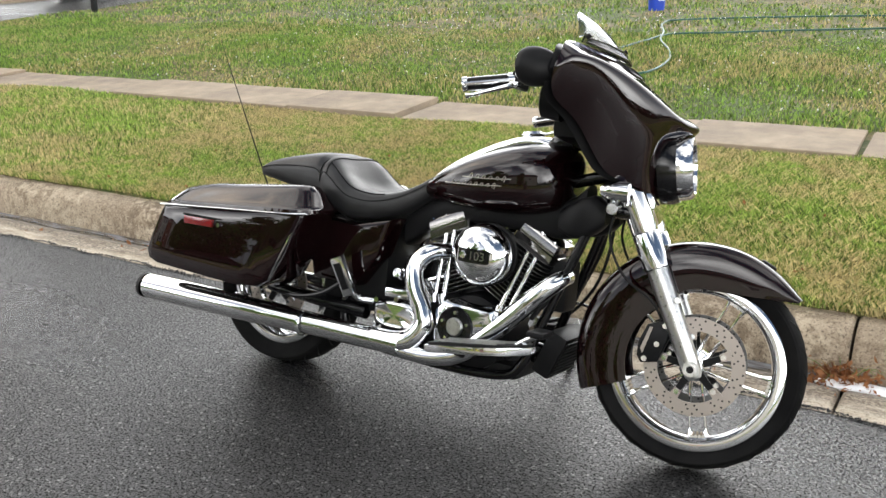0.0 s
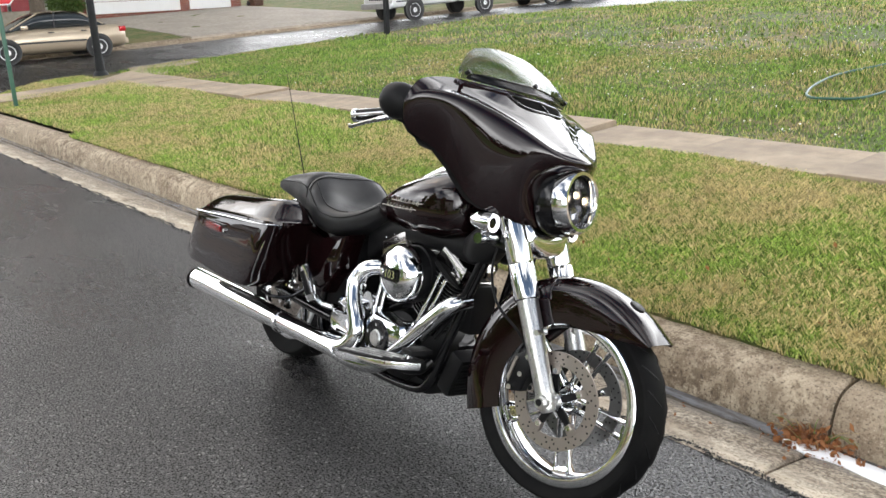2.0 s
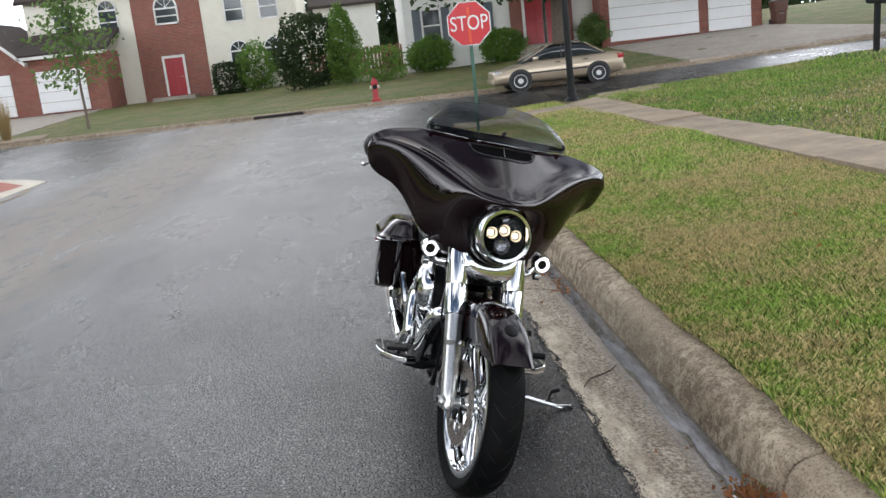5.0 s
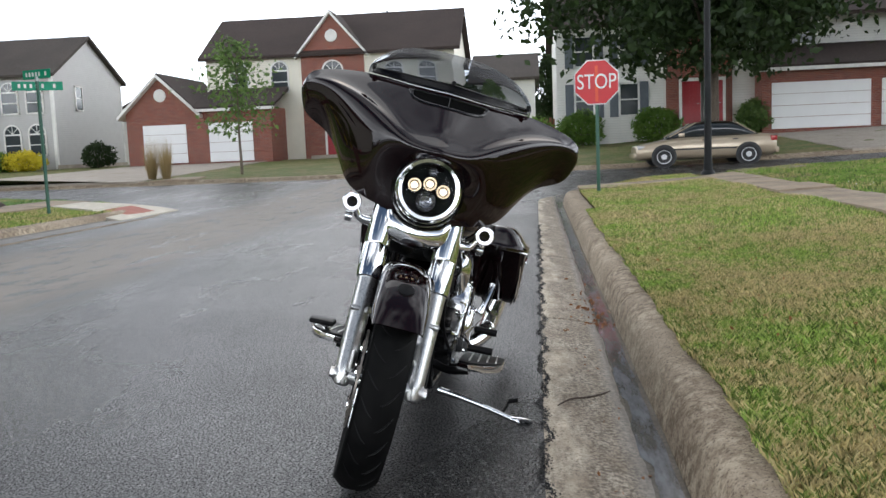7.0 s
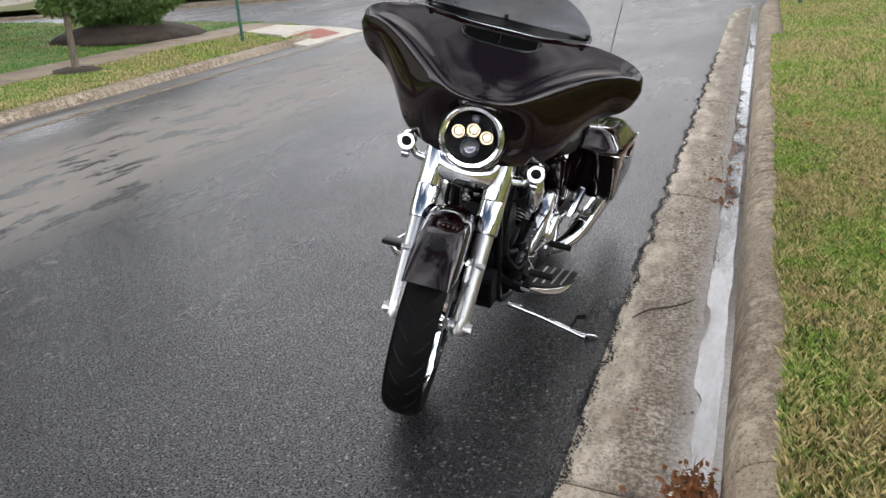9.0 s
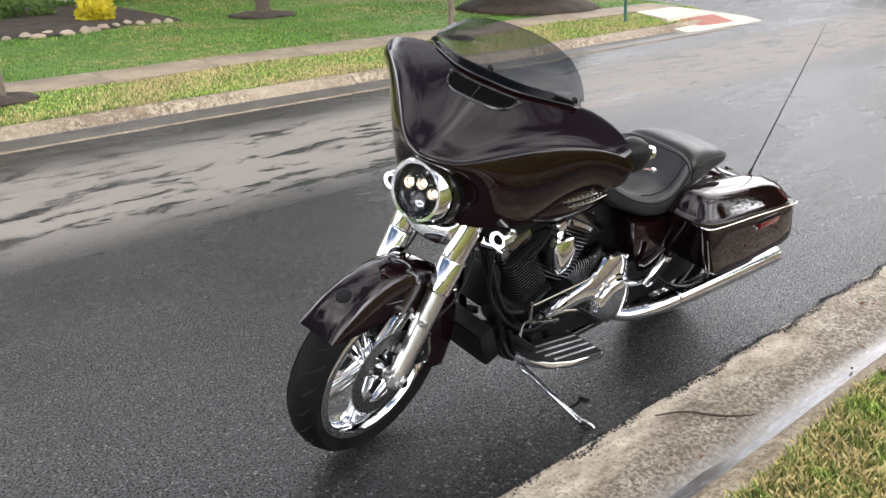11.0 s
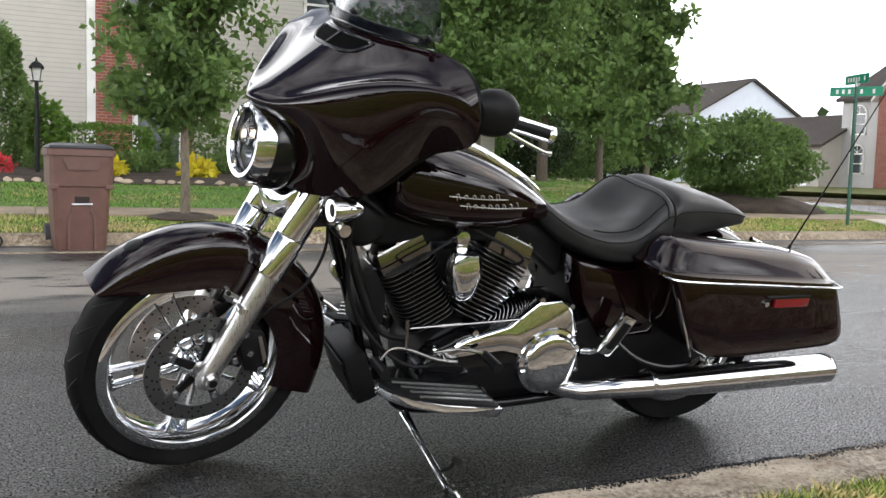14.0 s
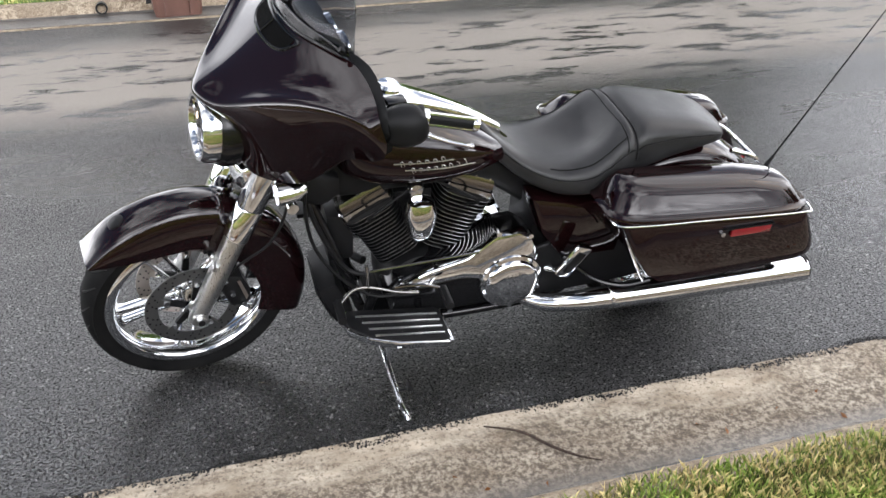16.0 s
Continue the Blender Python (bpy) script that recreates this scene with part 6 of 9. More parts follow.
v, f = leaves(np.stack([px, py, land(px, py) + 0.06], 1), 0.02, 78, 0.0, 0.9)
tagged(raw("clover_flowers", v, f, SIGNWHITE), "tiny white clover flowers in the lawn", "flowers", kind="stuff")

# ---------- the motorcycle ----------
def paint():
    m = Nodes("dark maroon metallic paint")
    fl = m.noise(900, 2, 0.8)
    c = m.mix(m.ramp(fl, (0.4, 0), (0.7, 1)), (0.003, 0.0008, 0.001), (0.012, 0.003, 0.0037))
    c = m.mix(m.ramp(m.noise(2.2, 3), (0.35, 0), (0.7, 0.5)), c, (0.005, 0.0014, 0.0017))
    dust = m.noise(60, 5, 0.7)
    return m.set(color=c, rough=0.5, metal=0.0, spec=0.0, coat=1.0, coat_rough=m.ramp(dust, (0.45, 0.004), (0.78, 0.02)))


def chrome(name="chrome", rough=0.05, color=(0.82, 0.83, 0.84), scale=30):
    m = Nodes(name)
    g = m.noise(scale, 5, 0.6)
    return m.set(color=m.mix(m.ramp(g, (0.4, 0), (0.75, 0.25)), color, tuple(v * 0.7 for v in color)), metal=1.0, rough=m.ramp(g, (0.35, rough * 0.7), (0.8, rough * 2.2)))


def brushed(name, color=(0.62, 0.62, 0.61), rough=0.28):
    m = Nodes(name)
    g = m.noise(90, 4, 0.6, m.scaled((4, 4, 0.3)))
    return m.set(color=m.mix(g, tuple(v * 0.8 for v in color), color), metal=1.0, rough=m.ramp(g, (0.3, rough * 0.8), (0.7, rough * 1.3)), normal=m.bump(g, 0.05, 0.001))


def leather():
    m = Nodes("black seat vinyl")
    v = m.add("ShaderNodeTexVoronoi", Vector=m.co, Scale=520.0)
    g = m.noise(14, 5)
    c = m.mix(m.ramp(g, (0.35, 0), (0.7, 1)), (0.009, 0.009, 0.0095), (0.019, 0.019, 0.02))
    return m.set(color=c, spec=0.35, rough=m.ramp(g, (0.3, 0.36), (0.75, 0.5)), normal=m.bump(v.outputs["Distance"], 0.12, 0.001))


def tyre_rubber():
    m = Nodes("tyre rubber")
    g, f = m.noise(9, 5), m.noise(140, 3)
    c = m.mix(m.ramp(g, (0.35, 0), (0.75, 1)), (0.004, 0.004, 0.0042), (0.01, 0.0098, 0.0095))
    return m.set(color=c, rough=0.65, spec=0.06, normal=m.bump(f, 0.2, 0.001))


PAINT, CHROME, LEATHER, RUBBER = paint(), chrome(), leather(), tyre_rubber()
FORKMETAL, DISCSTEEL = brushed("brushed fork alloy", (0.68, 0.68, 0.67), 0.3), brushed("brake disc steel", (0.4, 0.355, 0.32), 0.42)
GLOSSBLACK = plain("gloss black", (0.005, 0.005, 0.0055), 0.14, grain=200, amount=0.2, bump=0.01, spec=0.4)
SATIN = plain("satin black", (0.008, 0.008, 0.0085), 0.42, grain=300, bump=0.08, spec=0.12)
FINBLACK, FINEDGE = plain("black cylinder fins", (0.007, 0.007, 0.0075), 0.4, grain=200, bump=0.05, spec=0.1), brushed("cut fin edge", (0.3, 0.3, 0.3), 0.3)
DARKCHROME = chrome("smoked chrome", 0.1, (0.3, 0.29, 0.28))
REDLENS = plain("red reflector", (0.16, 0.005, 0.008), 0.12, grain=300, bump=0.2, coat=0.8)
SMOKE = Nodes("smoked screen")
SMOKE = SMOKE.set(color=(0.33, 0.35, 0.38), rough=0.02, trans=1.0, ior=1.22)
LENS = Nodes("clear lens").set(color=(0.97, 0.98, 1.0), rough=0.0, trans=1.0, ior=1.2)
LEDWARM = Nodes("warm headlamp led").set(color=(1, 0.95, 0.85), emit=(1.0, 0.78, 0.5), glow=4.5)
LEDWHITE = Nodes("white halo led").set(color=(1, 1, 1), emit=(0.93, 0.9, 1.0), glow=1.5)

LEAN = 13.2
bike = thing("motorcycle", Matrix.Translation((-0.012, -0.08, 0)) @ pose(0, 0, 0, -LEAN, 0, -0.4),
             "dark maroon touring motorcycle with chrome engine leaning on its stand", "motorcycle")
RAKE, STEER = 26.0, 10.0
AXLE = Vector((-0.008, 0, 0.334))
REAR = Vector((-1.665, 0, 0.325))
SM = Matrix.Translation(AXLE) @ Matrix.Rotation(radians(STEER), 4, Vector((-math.sin(radians(RAKE)), 0, math.cos(radians(RAKE))))) @ Matrix.Translation(-AXLE)


def bp(name, bm, mat, label="", par=None, steer=False, smooth=True, angle=38):
    ob = part(name, bm, mat, par or bike, label, smooth, angle)
    if steer:
        ob.matrix_local = SM
    return ob


def group_part(name, steer=False, label=""):
    e = new(name)
    e.parent = bike
    e.empty_display_size = 0.05
    if steer:
        e.matrix_local = SM
    if label:
        e["label"] = label
    return e


def skin(bm, net, pu=5, pv=5, closed=False, caps=False):
    """A smooth surface through a net of control points (rows of points)."""
    net = np.asarray(net, float)
    rows = np.stack([spline(net[:, j], pu) for j in range(net.shape[1])], 1)
    rings = [spline(r, pv, closed) for r in rows]
    return ring_faces(bm, [[Vector(p) for p in r] for r in rings], closed=closed, caps=caps)


def shell(bm, net, thick, pu=5, pv=5, ease=0):
    """An open skin, eased smooth, given thickness inwards."""
    skin(bm, net, pu, pv)
    inner = [v for v in bm.verts if not v.is_boundary]
    for _ in range(ease):
        bmesh.ops.smooth_vert(bm, verts=inner, factor=0.5, use_axis_x=True, use_axis_y=True, use_axis_z=True)
    bmesh.ops.recalc_face_normals(bm, faces=bm.faces)
    bmesh.ops.solidify(bm, geom=bm.faces[:], thickness=thick)


# wheels
def wheel(name, centre, r, half, rim_r, rim_half, steer):
    w = group_part(name, steer, "chrome five-spoke wheel with black tyre")
    bm = bmesh.new()
    prof = [(rim_r - 0.004, -rim_half), (rim_r + 0.012, -rim_half - 0.006), (r - 0.045, -half + 0.004), (r - 0.028, -half + 0.001), (r - 0.02, -half + 0.006)]
    for a in np.linspace(-62, 62, 17):
        prof.append((r - 0.046 + 0.046 * math.cos(radians(a)) - 0.002, half * 0.93 * math.sin(radians(a)) / math.sin(radians(62))))
    prof += [(r - 0.028, half - 0.001), (r - 0.045, half - 0.004), (rim_r + 0.012, rim_half + 0.006), (rim_r - 0.004, rim_half)]
    lathe(bm, prof, centre, (0, 1, 0), 96)
    tyre = bp("tyre", bm, RUBBER, "black road tyre with curved tread grooves", w)
    # tread grooves as thin dark sipes sunk flush round the crown
    bm = bmesh.new()
    for k in range(26):
        for s in (-1, 1):
            a0 = 2 * math.pi * (k + (0.5 if s > 0 else 0)) / 26
            pts = []
            for q in np.linspace(0, 1, 5):
                y = s * half * (0.12 + 0.68 * q)
                aa = a0 + s * 0.0 + 0.16 * q ** 1.5
                ang = math.asin(min(1, abs(y) / (half * 0.93) * math.sin(radians(62))))
                rr = r - 0.048 + 0.046 * math.cos(ang) + 0.0002
                pts.append(Vector(centre) + Vector((math.cos(aa) * rr, y, math.sin(aa) * rr)))
            tube(bm, [tuple(p) for p in pts], [0.001, 0.0026, 0.003, 0.0026, 0.001], 5, 2)
    bp("tread_groove", bm, SATIN, "", w)
    bm = bmesh.new()
    prof = [(rim_r - 0.002, -rim_half), (rim_r + 0.012, -rim_half - 0.005), (rim_r + 0.012, -rim_half - 0.011), (rim_r + 0.006, -rim_half - 0.0145), (rim_r - 0.014, -rim_half - 0.0135), (rim_r - 0.019, -rim_half - 0.008), (rim_r - 0.024, -rim_half + 0.004), (rim_r - 0.03, -rim_half + 0.016),
            (rim_r - 0.028, 0), (rim_r - 0.03, rim_half - 0.016), (rim_r - 0.024, rim_half - 0.004), (rim_r - 0.019, rim_half + 0.008), (rim_r - 0.014, rim_half + 0.0135), (rim_r + 0.006, rim_half + 0.0145), (rim_r + 0.012, rim_half + 0.011), (rim_r + 0.012, rim_half + 0.005), (rim_r - 0.002, rim_half)]
    lathe(bm, prof, centre, (0, 1, 0), 80)
    bp("rim", bm, CHROME, "", w)
    for k in range(5):
        for s in (-1, 1):
            a = radians(64 + 72 * k)
            c, d = Vector(centre), Vector((math.cos(a), 0, math.sin(a)))
            t = Vector((-d.z, 0, d.x))
            bm = bmesh.new()
            rings = []
            for q, off, hw, hy in ((0.035, 0.016, 0.009, 0.026), (0.07, 0.019, 0.0062, 0.022), (0.12, 0.021, 0.0052, 0.019), (rim_r - 0.06, 0.0235, 0.0056, 0.019), (rim_r - 0.036, 0.026, 0.0085, 0.024), (rim_r - 0.022, 0.028, 0.013, 0.03)):
                p = c + d * q + t * s * off
                rings.append([p + t * hw * math.cos(u) + Vector((0, 1, 0)) * hy * math.sin(u) for u in np.linspace(0, 2 * math.pi, 10, endpoint=False)])
            ring_faces(bm, rings)
            bp("spoke", bm, CHROME, "", w)
        bm = bmesh.new()
        a = radians(64 + 72 * k)
        d = Vector((math.cos(a), 0, math.sin(a)))
        t = Vector((-d.z, 0, d.x))
        for q in (-0.018, -0.006, 0.006, 0.018):
            p = Vector(centre) + d * (rim_r - 0.032) + t * q
            cyl(bm, p - Vector((0, 0.03, 0)), p + Vector((0, 0.03, 0)), 0.006, n=8)
        bp("spoke_root", bm, CHROME, "", w)
    bm = bmesh.new()
    lathe(bm, [(0.0, -0.075), (0.026, -0.075), (0.03, -0.06), (0.045, -0.035), (0.055, 0), (0.045, 0.035), (0.03, 0.06), (0.026, 0.075), (0, 0.075)], centre, (0, 1, 0), 32)
    bp("hub", bm, CHROME, "", w)
    return w


fw = wheel("front_wheel", AXLE, 0.331, 0.066, 0.256, 0.04, True)
rw = wheel("rear_wheel", REAR, 0.325, 0.088, 0.228, 0.06, False)


def brake_disc(parent, centre, y, r, material, steer, label):
    d = new("brake_disc")
    d.parent = parent
    d["label"] = label
    bm = bmesh.new()
    lathe(bm, [(r - 0.042, -0.003), (r, -0.003), (r, 0.003), (r - 0.042, 0.003), (r - 0.042, -0.003)], (centre.x, y, centre.z), (0, 1, 0), 72)
    part("disc", bm, material, d)
    bm = bmesh.new()
    for ring, n, off in ((r - 0.008, 30, 0), (r - 0.022, 30, 6), (r - 0.034, 30, 3)):
        for k in range(n):
            a = radians(360 * k / n + off * 1.0)
            if (k + int(off)) % 3 == 0 and ring < r - 0.01:
                continue
            p = Vector((centre.x + ring * math.cos(a), y, centre.z + ring * math.sin(a)))
            cyl(bm, p - Vector((0, 0.0036, 0)), p + Vector((0, 0.0036, 0)), 0.0032, n=8)
    tagged(part("vent_hole_ring", bm, SATIN, d), kind="stuff")
    for k in range(5):
        a = radians(64 + 72 * k + 36)
        bm = bmesh.new()
        u, t = Vector((math.cos(a), 0, math.sin(a))), Vector((-math.sin(a), 0, math.cos(a)))
        c = Vector((centre.x, y, centre.z))
        ring_faces(bm, [[c + u * q + t * s * h + Vector((0, e, 0)) for q, s, h in ((0.03, -1, 0.012), (r - 0.052, -1, 0.0085), (r - 0.052, 1, 0.0085), (0.03, 1, 0.012))] for e in (-0.005, 0.005)])
        part("carrier_arm", bm, SATIN, d)
        bm = bmesh.new()
        ring_faces(bm, [[c + u * q + t * h + Vector((0, e, 0)) for q, h in ((r - 0.07, -0.011), (r - 0.034, -0.016), (r - 0.034, 0.016), (r - 0.07, 0.011))] for e in (-0.007, 0.007)])
        part("carrier_pad", bm, material, d)
        bm = bmesh.new()
        p = c + u * (r - 0.06)
        cyl(bm, p - Vector((0, 0.011, 0)), p + Vector((0, 0.011, 0)), 0.009, n=6)
        part("bolt", bm, CHROME, d)
    return d


brake_disc(fw, AXLE, -0.07, 0.154, DISCSTEEL, True, "drilled steel brake disc")
# left disc darker: reflection of the dark road put into its steel colour
brake_disc(fw, AXLE, 0.07, 0.154, plain("disc steel with dark reflection", (0.13, 0.13, 0.13), 0.38, 0.85), True, "drilled brake disc darkened as if reflecting the road")
brake_disc(rw, REAR, -0.085, 0.146, DISCSTEEL, False, "drilled steel brake disc")

# fork
TILTF = radians(26.5)
UP = Vector((-math.sin(TILTF), 0, math.cos(TILTF)))
for s in (-1, 1):
    leg = group_part("fork_leg", True)
    base = AXLE + Vector((-0.004, s * 0.113, 0.0))
    bm = bmesh.new()
    prof = [(0.0, -0.035), (0.02, -0.033), (0.027, -0.02), (0.03, 0.03), (0.031, 0.1), (0.033, 0.2), (0.034, 0.33), (0.0, 0.33)]
    lathe(bm, prof, base, UP, 32)
    bp("slider", bm, FORKMETAL, "brushed alloy fork slider", leg)
    bm = bmesh.new()
    lathe(bm, [(0.0, 0.318), (0.036, 0.318), (0.041, 0.322), (0.042, 0.33), (0.0425, 0.43), (0.0405, 0.435), (0.0425, 0.44), (0.043, 0.64), (0.0, 0.64)], base, UP, 32)
    bp("fork_shroud", bm, CHROME, "polished chrome fork cover", leg)
    bm = bmesh.new()
    cyl(bm, base + Vector((0, s * 0.03, 0)), base + Vector((0, -s * 0.05, 0)), 0.024, n=24)
    cyl(bm, base + Vector((0, s * 0.042, 0)), base + Vector((0, s * 0.02, 0)), 0.017, n=6)
    bp("axle_clamp", bm, FORKMETAL, "", leg)
    bm = bmesh.new()
    cyl(bm, base + Vector((0, s * 0.044, 0)), base + Vector((0, s * 0.041, 0)), 0.011, n=16)
    bp("axle_cap", bm, SATIN, "", leg)
    bm = bmesh.new()
    for h, q in ((0.215, 0.012),):
        p = base + UP * h
        cyl(bm, p + Vector((0, -s * 0.01, 0)), p + Vector((0.03, -s * 0.03, 0.012)), 0.012, 0.01, 16)
        cyl(bm, p + Vector((0.026, s * 0.0, 0.008)), p + Vector((0.03, s * 0.032, 0.008)), 0.0095, n=12)
    bp("fender_bolt", bm, FORKMETAL, "", leg)
    # caliper behind the leg
    cal = group_part("brake_caliper", True, "black four-piston brake caliper")
    bm = bmesh.new()
    cc = AXLE + Vector((-0.128, s * 0.084, 0.055))
    ring = [(-0.045, -0.045), (-0.03, -0.065), (0.02, -0.055), (0.045, 0.02), (0.05, 0.06), (0.02, 0.075), (-0.025, 0.055), (-0.045, 0.0)]
    rings = []
    for e, k in ((-0.032, 0.86), (-0.026, 1.0), (0.026, 1.0), (0.032, 0.86)):
        rings.append([cc + Vector((x * k, e, z * k)) for x, z in ring])
    ring_faces(bm, rings)
    bp("body", bm, SATIN, "", cal)
    bm = bmesh.new()
    plate(bm, [(cc.x - 0.036, cc.z - 0.02), (cc.x - 0.028, cc.z - 0.035), (cc.x - 0.006, cc.z + 0.05), (cc.x - 0.016, cc.z + 0.05)], cc.y + s * 0.032, cc.y + s * 0.037)
    bp("badge_strip", bm, DISCSTEEL, "", cal)
    for x, z in ((-0.02, -0.05), (0.03, 0.06), (0.012, 0.0)):
        bm = bmesh.new()
        cyl(bm, cc + Vector((x, s * 0.03, z)), cc + Vector((x, s * 0.038, z)), 0.009, n=8)
        bp("bolt", bm, CHROME, "", cal)
    bp("brake_hose", tubed([tuple(cc + Vector((0.02, s * 0.02, 0.07))), tuple(cc + Vector((-0.02, s * 0.045, 0.13))), tuple(cc + Vector((-0.12, s * 0.05, 0.2))), tuple(cc + Vector((-0.18, s * 0.03, 0.32))), tuple(cc + Vector((-0.15, s * 0.01, 0.47)))], 0.0045, 8), SATIN, "", None, True)
bm = bmesh.new()
cyl(bm, AXLE + Vector((0, -0.13, 0)), AXLE + Vector((0, 0.13, 0)), 0.012)
bp("front_axle", bm, FORKMETAL, "", None, True)

# front fender: crown with deep skirts
net = []
for a in np.linspace(42, 202, 22):
    f = (a - 40) / 162
    rise = 0.0 + 0.012 * math.sin(math.pi * min(1, f * 1.1))
    ro = 0.38 + rise
    b = radians(a)
    # skirt depth: level lower edge in front, deep behind
    row = []
    for y, frac in ((-0.094, 1.0), (-0.096, 0.72), (-0.094, 0.42), (-0.086, 0.2), (-0.066, 0.07), (-0.034, 0.015), (0, 0.0), (0.034, 0.015), (0.066, 0.07), (0.086, 0.2), (0.094, 0.42), (0.096, 0.72), (0.094, 1.0)):
        ang = b
        low = 0.242 / max(0.2, math.sin(ang)) if ang < radians(100) else 0.242 - 0.03 * min(1, (ang - radians(100)) / 0.5)
        depth_level = ro - low
        depth = max(0.012, depth_level)
        rr = ro - depth * frac
        row.append((AXLE.x + rr * math.cos(ang), 0.86 * y * (1 - 0.12 * max(0, 0.1 - f) / 0.1), AXLE.z + rr * math.sin(ang)))
    net.append(row)
bm = bmesh.new()
shell(bm, net, 0.004, 3, 4, 6)
bp("front_fender", bm, PAINT, "dark maroon painted front fender with deep skirts", None, True)
for s in (-1, 1):
    for x, z in ((-0.055, 0.17), (0.0, 0.185)):
        bm = bmesh.new()
        cyl(bm, AXLE + Vector((x, s * 0.078, z + 0.055)), AXLE + Vector((x, s * 0.086, z + 0.055)), 0.006, n=8)
        bp("fender_bolt", bm, SATIN, "", None, True)
bm = bmesh.new()
lathe(bm, [(0, 0.004), (0.02, 0.0035), (0.025, 0.0015), (0.027, -0.006)], AXLE + Vector((0.174, 0, 0.345)), (math.cos(radians(63)), 0, math.sin(radians(63))), 28)
bp("fender_badge", bm, SATIN, "small oval dark badge", None, True)

# nacelle, lower clamp and passing lamps
bm = bmesh.new()
top = AXLE + UP * 0.53
net = []
for y, dx, dz in ((-0.118, 0.0, 0.03), (-0.1, 0.045, 0.008), (-0.06, 0.058, -0.008), (0, 0.062, -0.016), (0.06, 0.058, -0.008), (0.1, 0.045, 0.008), (0.118, 0.0, 0.03)):
    net.append([(top.x + dx - 0.075, y, top.z + dz + 0.1), (top.x + dx - 0.03, y, top.z + dz + 0.055), (top.x + dx, y, top.z + dz + 0.02), (top.x + dx, y, top.z + dz - 0.035), (top.x + dx - 0.04, y, top.z + dz - 0.05)])
shell(bm, net, 0.006, 4, 4)
bp("fork_nacelle", bm, CHROME, "chrome fork nacelle below the headlight", None, True)
bm = bmesh.new()
box(bm, top.x - 0.07, top.x + 0.02, -0.15, 0.15, top.z - 0.05, top.z - 0.01, 0.012)
bp("lower_clamp", bm, GLOSSBLACK, "", None, True)
for s in (-1, 1):
    lamp = group_part("passing_lamp", True, "small round lamp with white halo")
    c = Vector((-0.268, s * 0.228, 0.838))
    bm = bmesh.new()
    lathe(bm, [(0, -0.075), (0.016, -0.072), (0.027, -0.05), (0.031, -0.02), (0.032, 0.012), (0.029, 0.014), (0.028, 0.004), (0.0, 0.002)], c, (1, 0, 0), 28)
    bp("lamp_shell", bm, CHROME, "", lamp)
    bm = bmesh.new()
    lathe(bm, [(0.019, 0.006), (0.0195, 0.011), (0.0255, 0.011), (0.027, 0.006), (0.019, 0.006)], c, (1, 0, 0), 32)
    bp("halo_ring", bm, LEDWHITE, "", lamp)
    bm = bmesh.new()
    lathe(bm, [(0.0, 0.009), (0.018, 0.008), (0.019, 0.003)], c, (1, 0, 0), 24)
    bp("lens", bm, GLOSSBLACK, "", lamp)
    bp("bracket", tubed([tuple(c + Vector((-0.03, -s * 0.015, -0.02))), tuple(c + Vector((-0.035, -s * 0.035, -0.05))), tuple(c + Vector((-0.03, -s * 0.075, -0.055)))], [0.013, 0.016, 0.02], 12, flat=0.7), CHROME, "", lamp)
    bm = bmesh.new()
    cyl(bm, c + Vector((-0.03, -s * 0.01, -0.055)), c + Vector((-0.03, s * 0.012, -0.055)), 0.017, n=20)
    bp("pivot", bm, CHROME, "", lamp)

# batwing fairing
# half of its rim, from the middle of the screen's foot out to the wing tip, and from the chin out to the same tip
RIM_TOP = [(-0.361, 0, 1.263), (-0.373, 0.098, 1.26), (-0.41, 0.2, 1.262), (-0.453, 0.298, 1.263), (-0.462, 0.375, 1.252), (-0.458, 0.445, 1.235), (-0.452, 0.49, 1.205), (-0.467, 0.5, 1.15)]
RIM_LOW = [(-0.192, 0, 0.844), (-0.212, 0.12, 0.85), (-0.259, 0.196, 0.864), (-0.327, 0.264, 0.886), (-0.369, 0.308, 0.949), (-0.418, 0.37, 1.03), (-0.454, 0.445, 1.058), (-0.472, 0.484, 1.094), (-0.467, 0.5, 1.15)]
# the brow over the headlight and the ridge that runs on from it to the tip
RIDGE = [(-0.105, 0, 1.068), (-0.13, 0.1, 1.07), (-0.2, 0.18, 1.125), (-0.28, 0.28, 1.175), (-0.346, 0.37, 1.198), (-0.398, 0.442, 1.2), (-0.434, 0.487, 1.182), (-0.462, 0.501, 1.152)]


def along(points, q):
    """The point at share q of a smooth curve through the points."""
    c = spline(points, 16)
    k = min(q, 1.0) * (len(c) - 1)
    i = min(int(k), len(c) - 2)
    return c[i] * (1 - (k - i)) + c[i + 1] * (k - i)


def bspline(points, n):
    """A clamped cubic B-spline over the control points."""
    p = np.asarray(points, float)
    m = len(p)
    knots = np.concatenate([np.zeros(3), np.linspace(0, 1, m - 2), np.ones(3)])
    out = []
    for t in np.linspace(0, 1 - 1e-9, n):
        k = int(np.searchsorted(knots, t, "right")) - 1
        d = [p[j + k - 3].copy() for j in range(4)]
        for r in range(1, 4):
            for j in range(3, r - 1, -1):
                lo, hi = knots[j + k - 3], knots[j + 1 + k - r]
                w = (t - lo) / (hi - lo)
                d[j] = d[j - 1] * (1 - w) + d[j] * w
        out.append(d[3])
    return np.array(out)


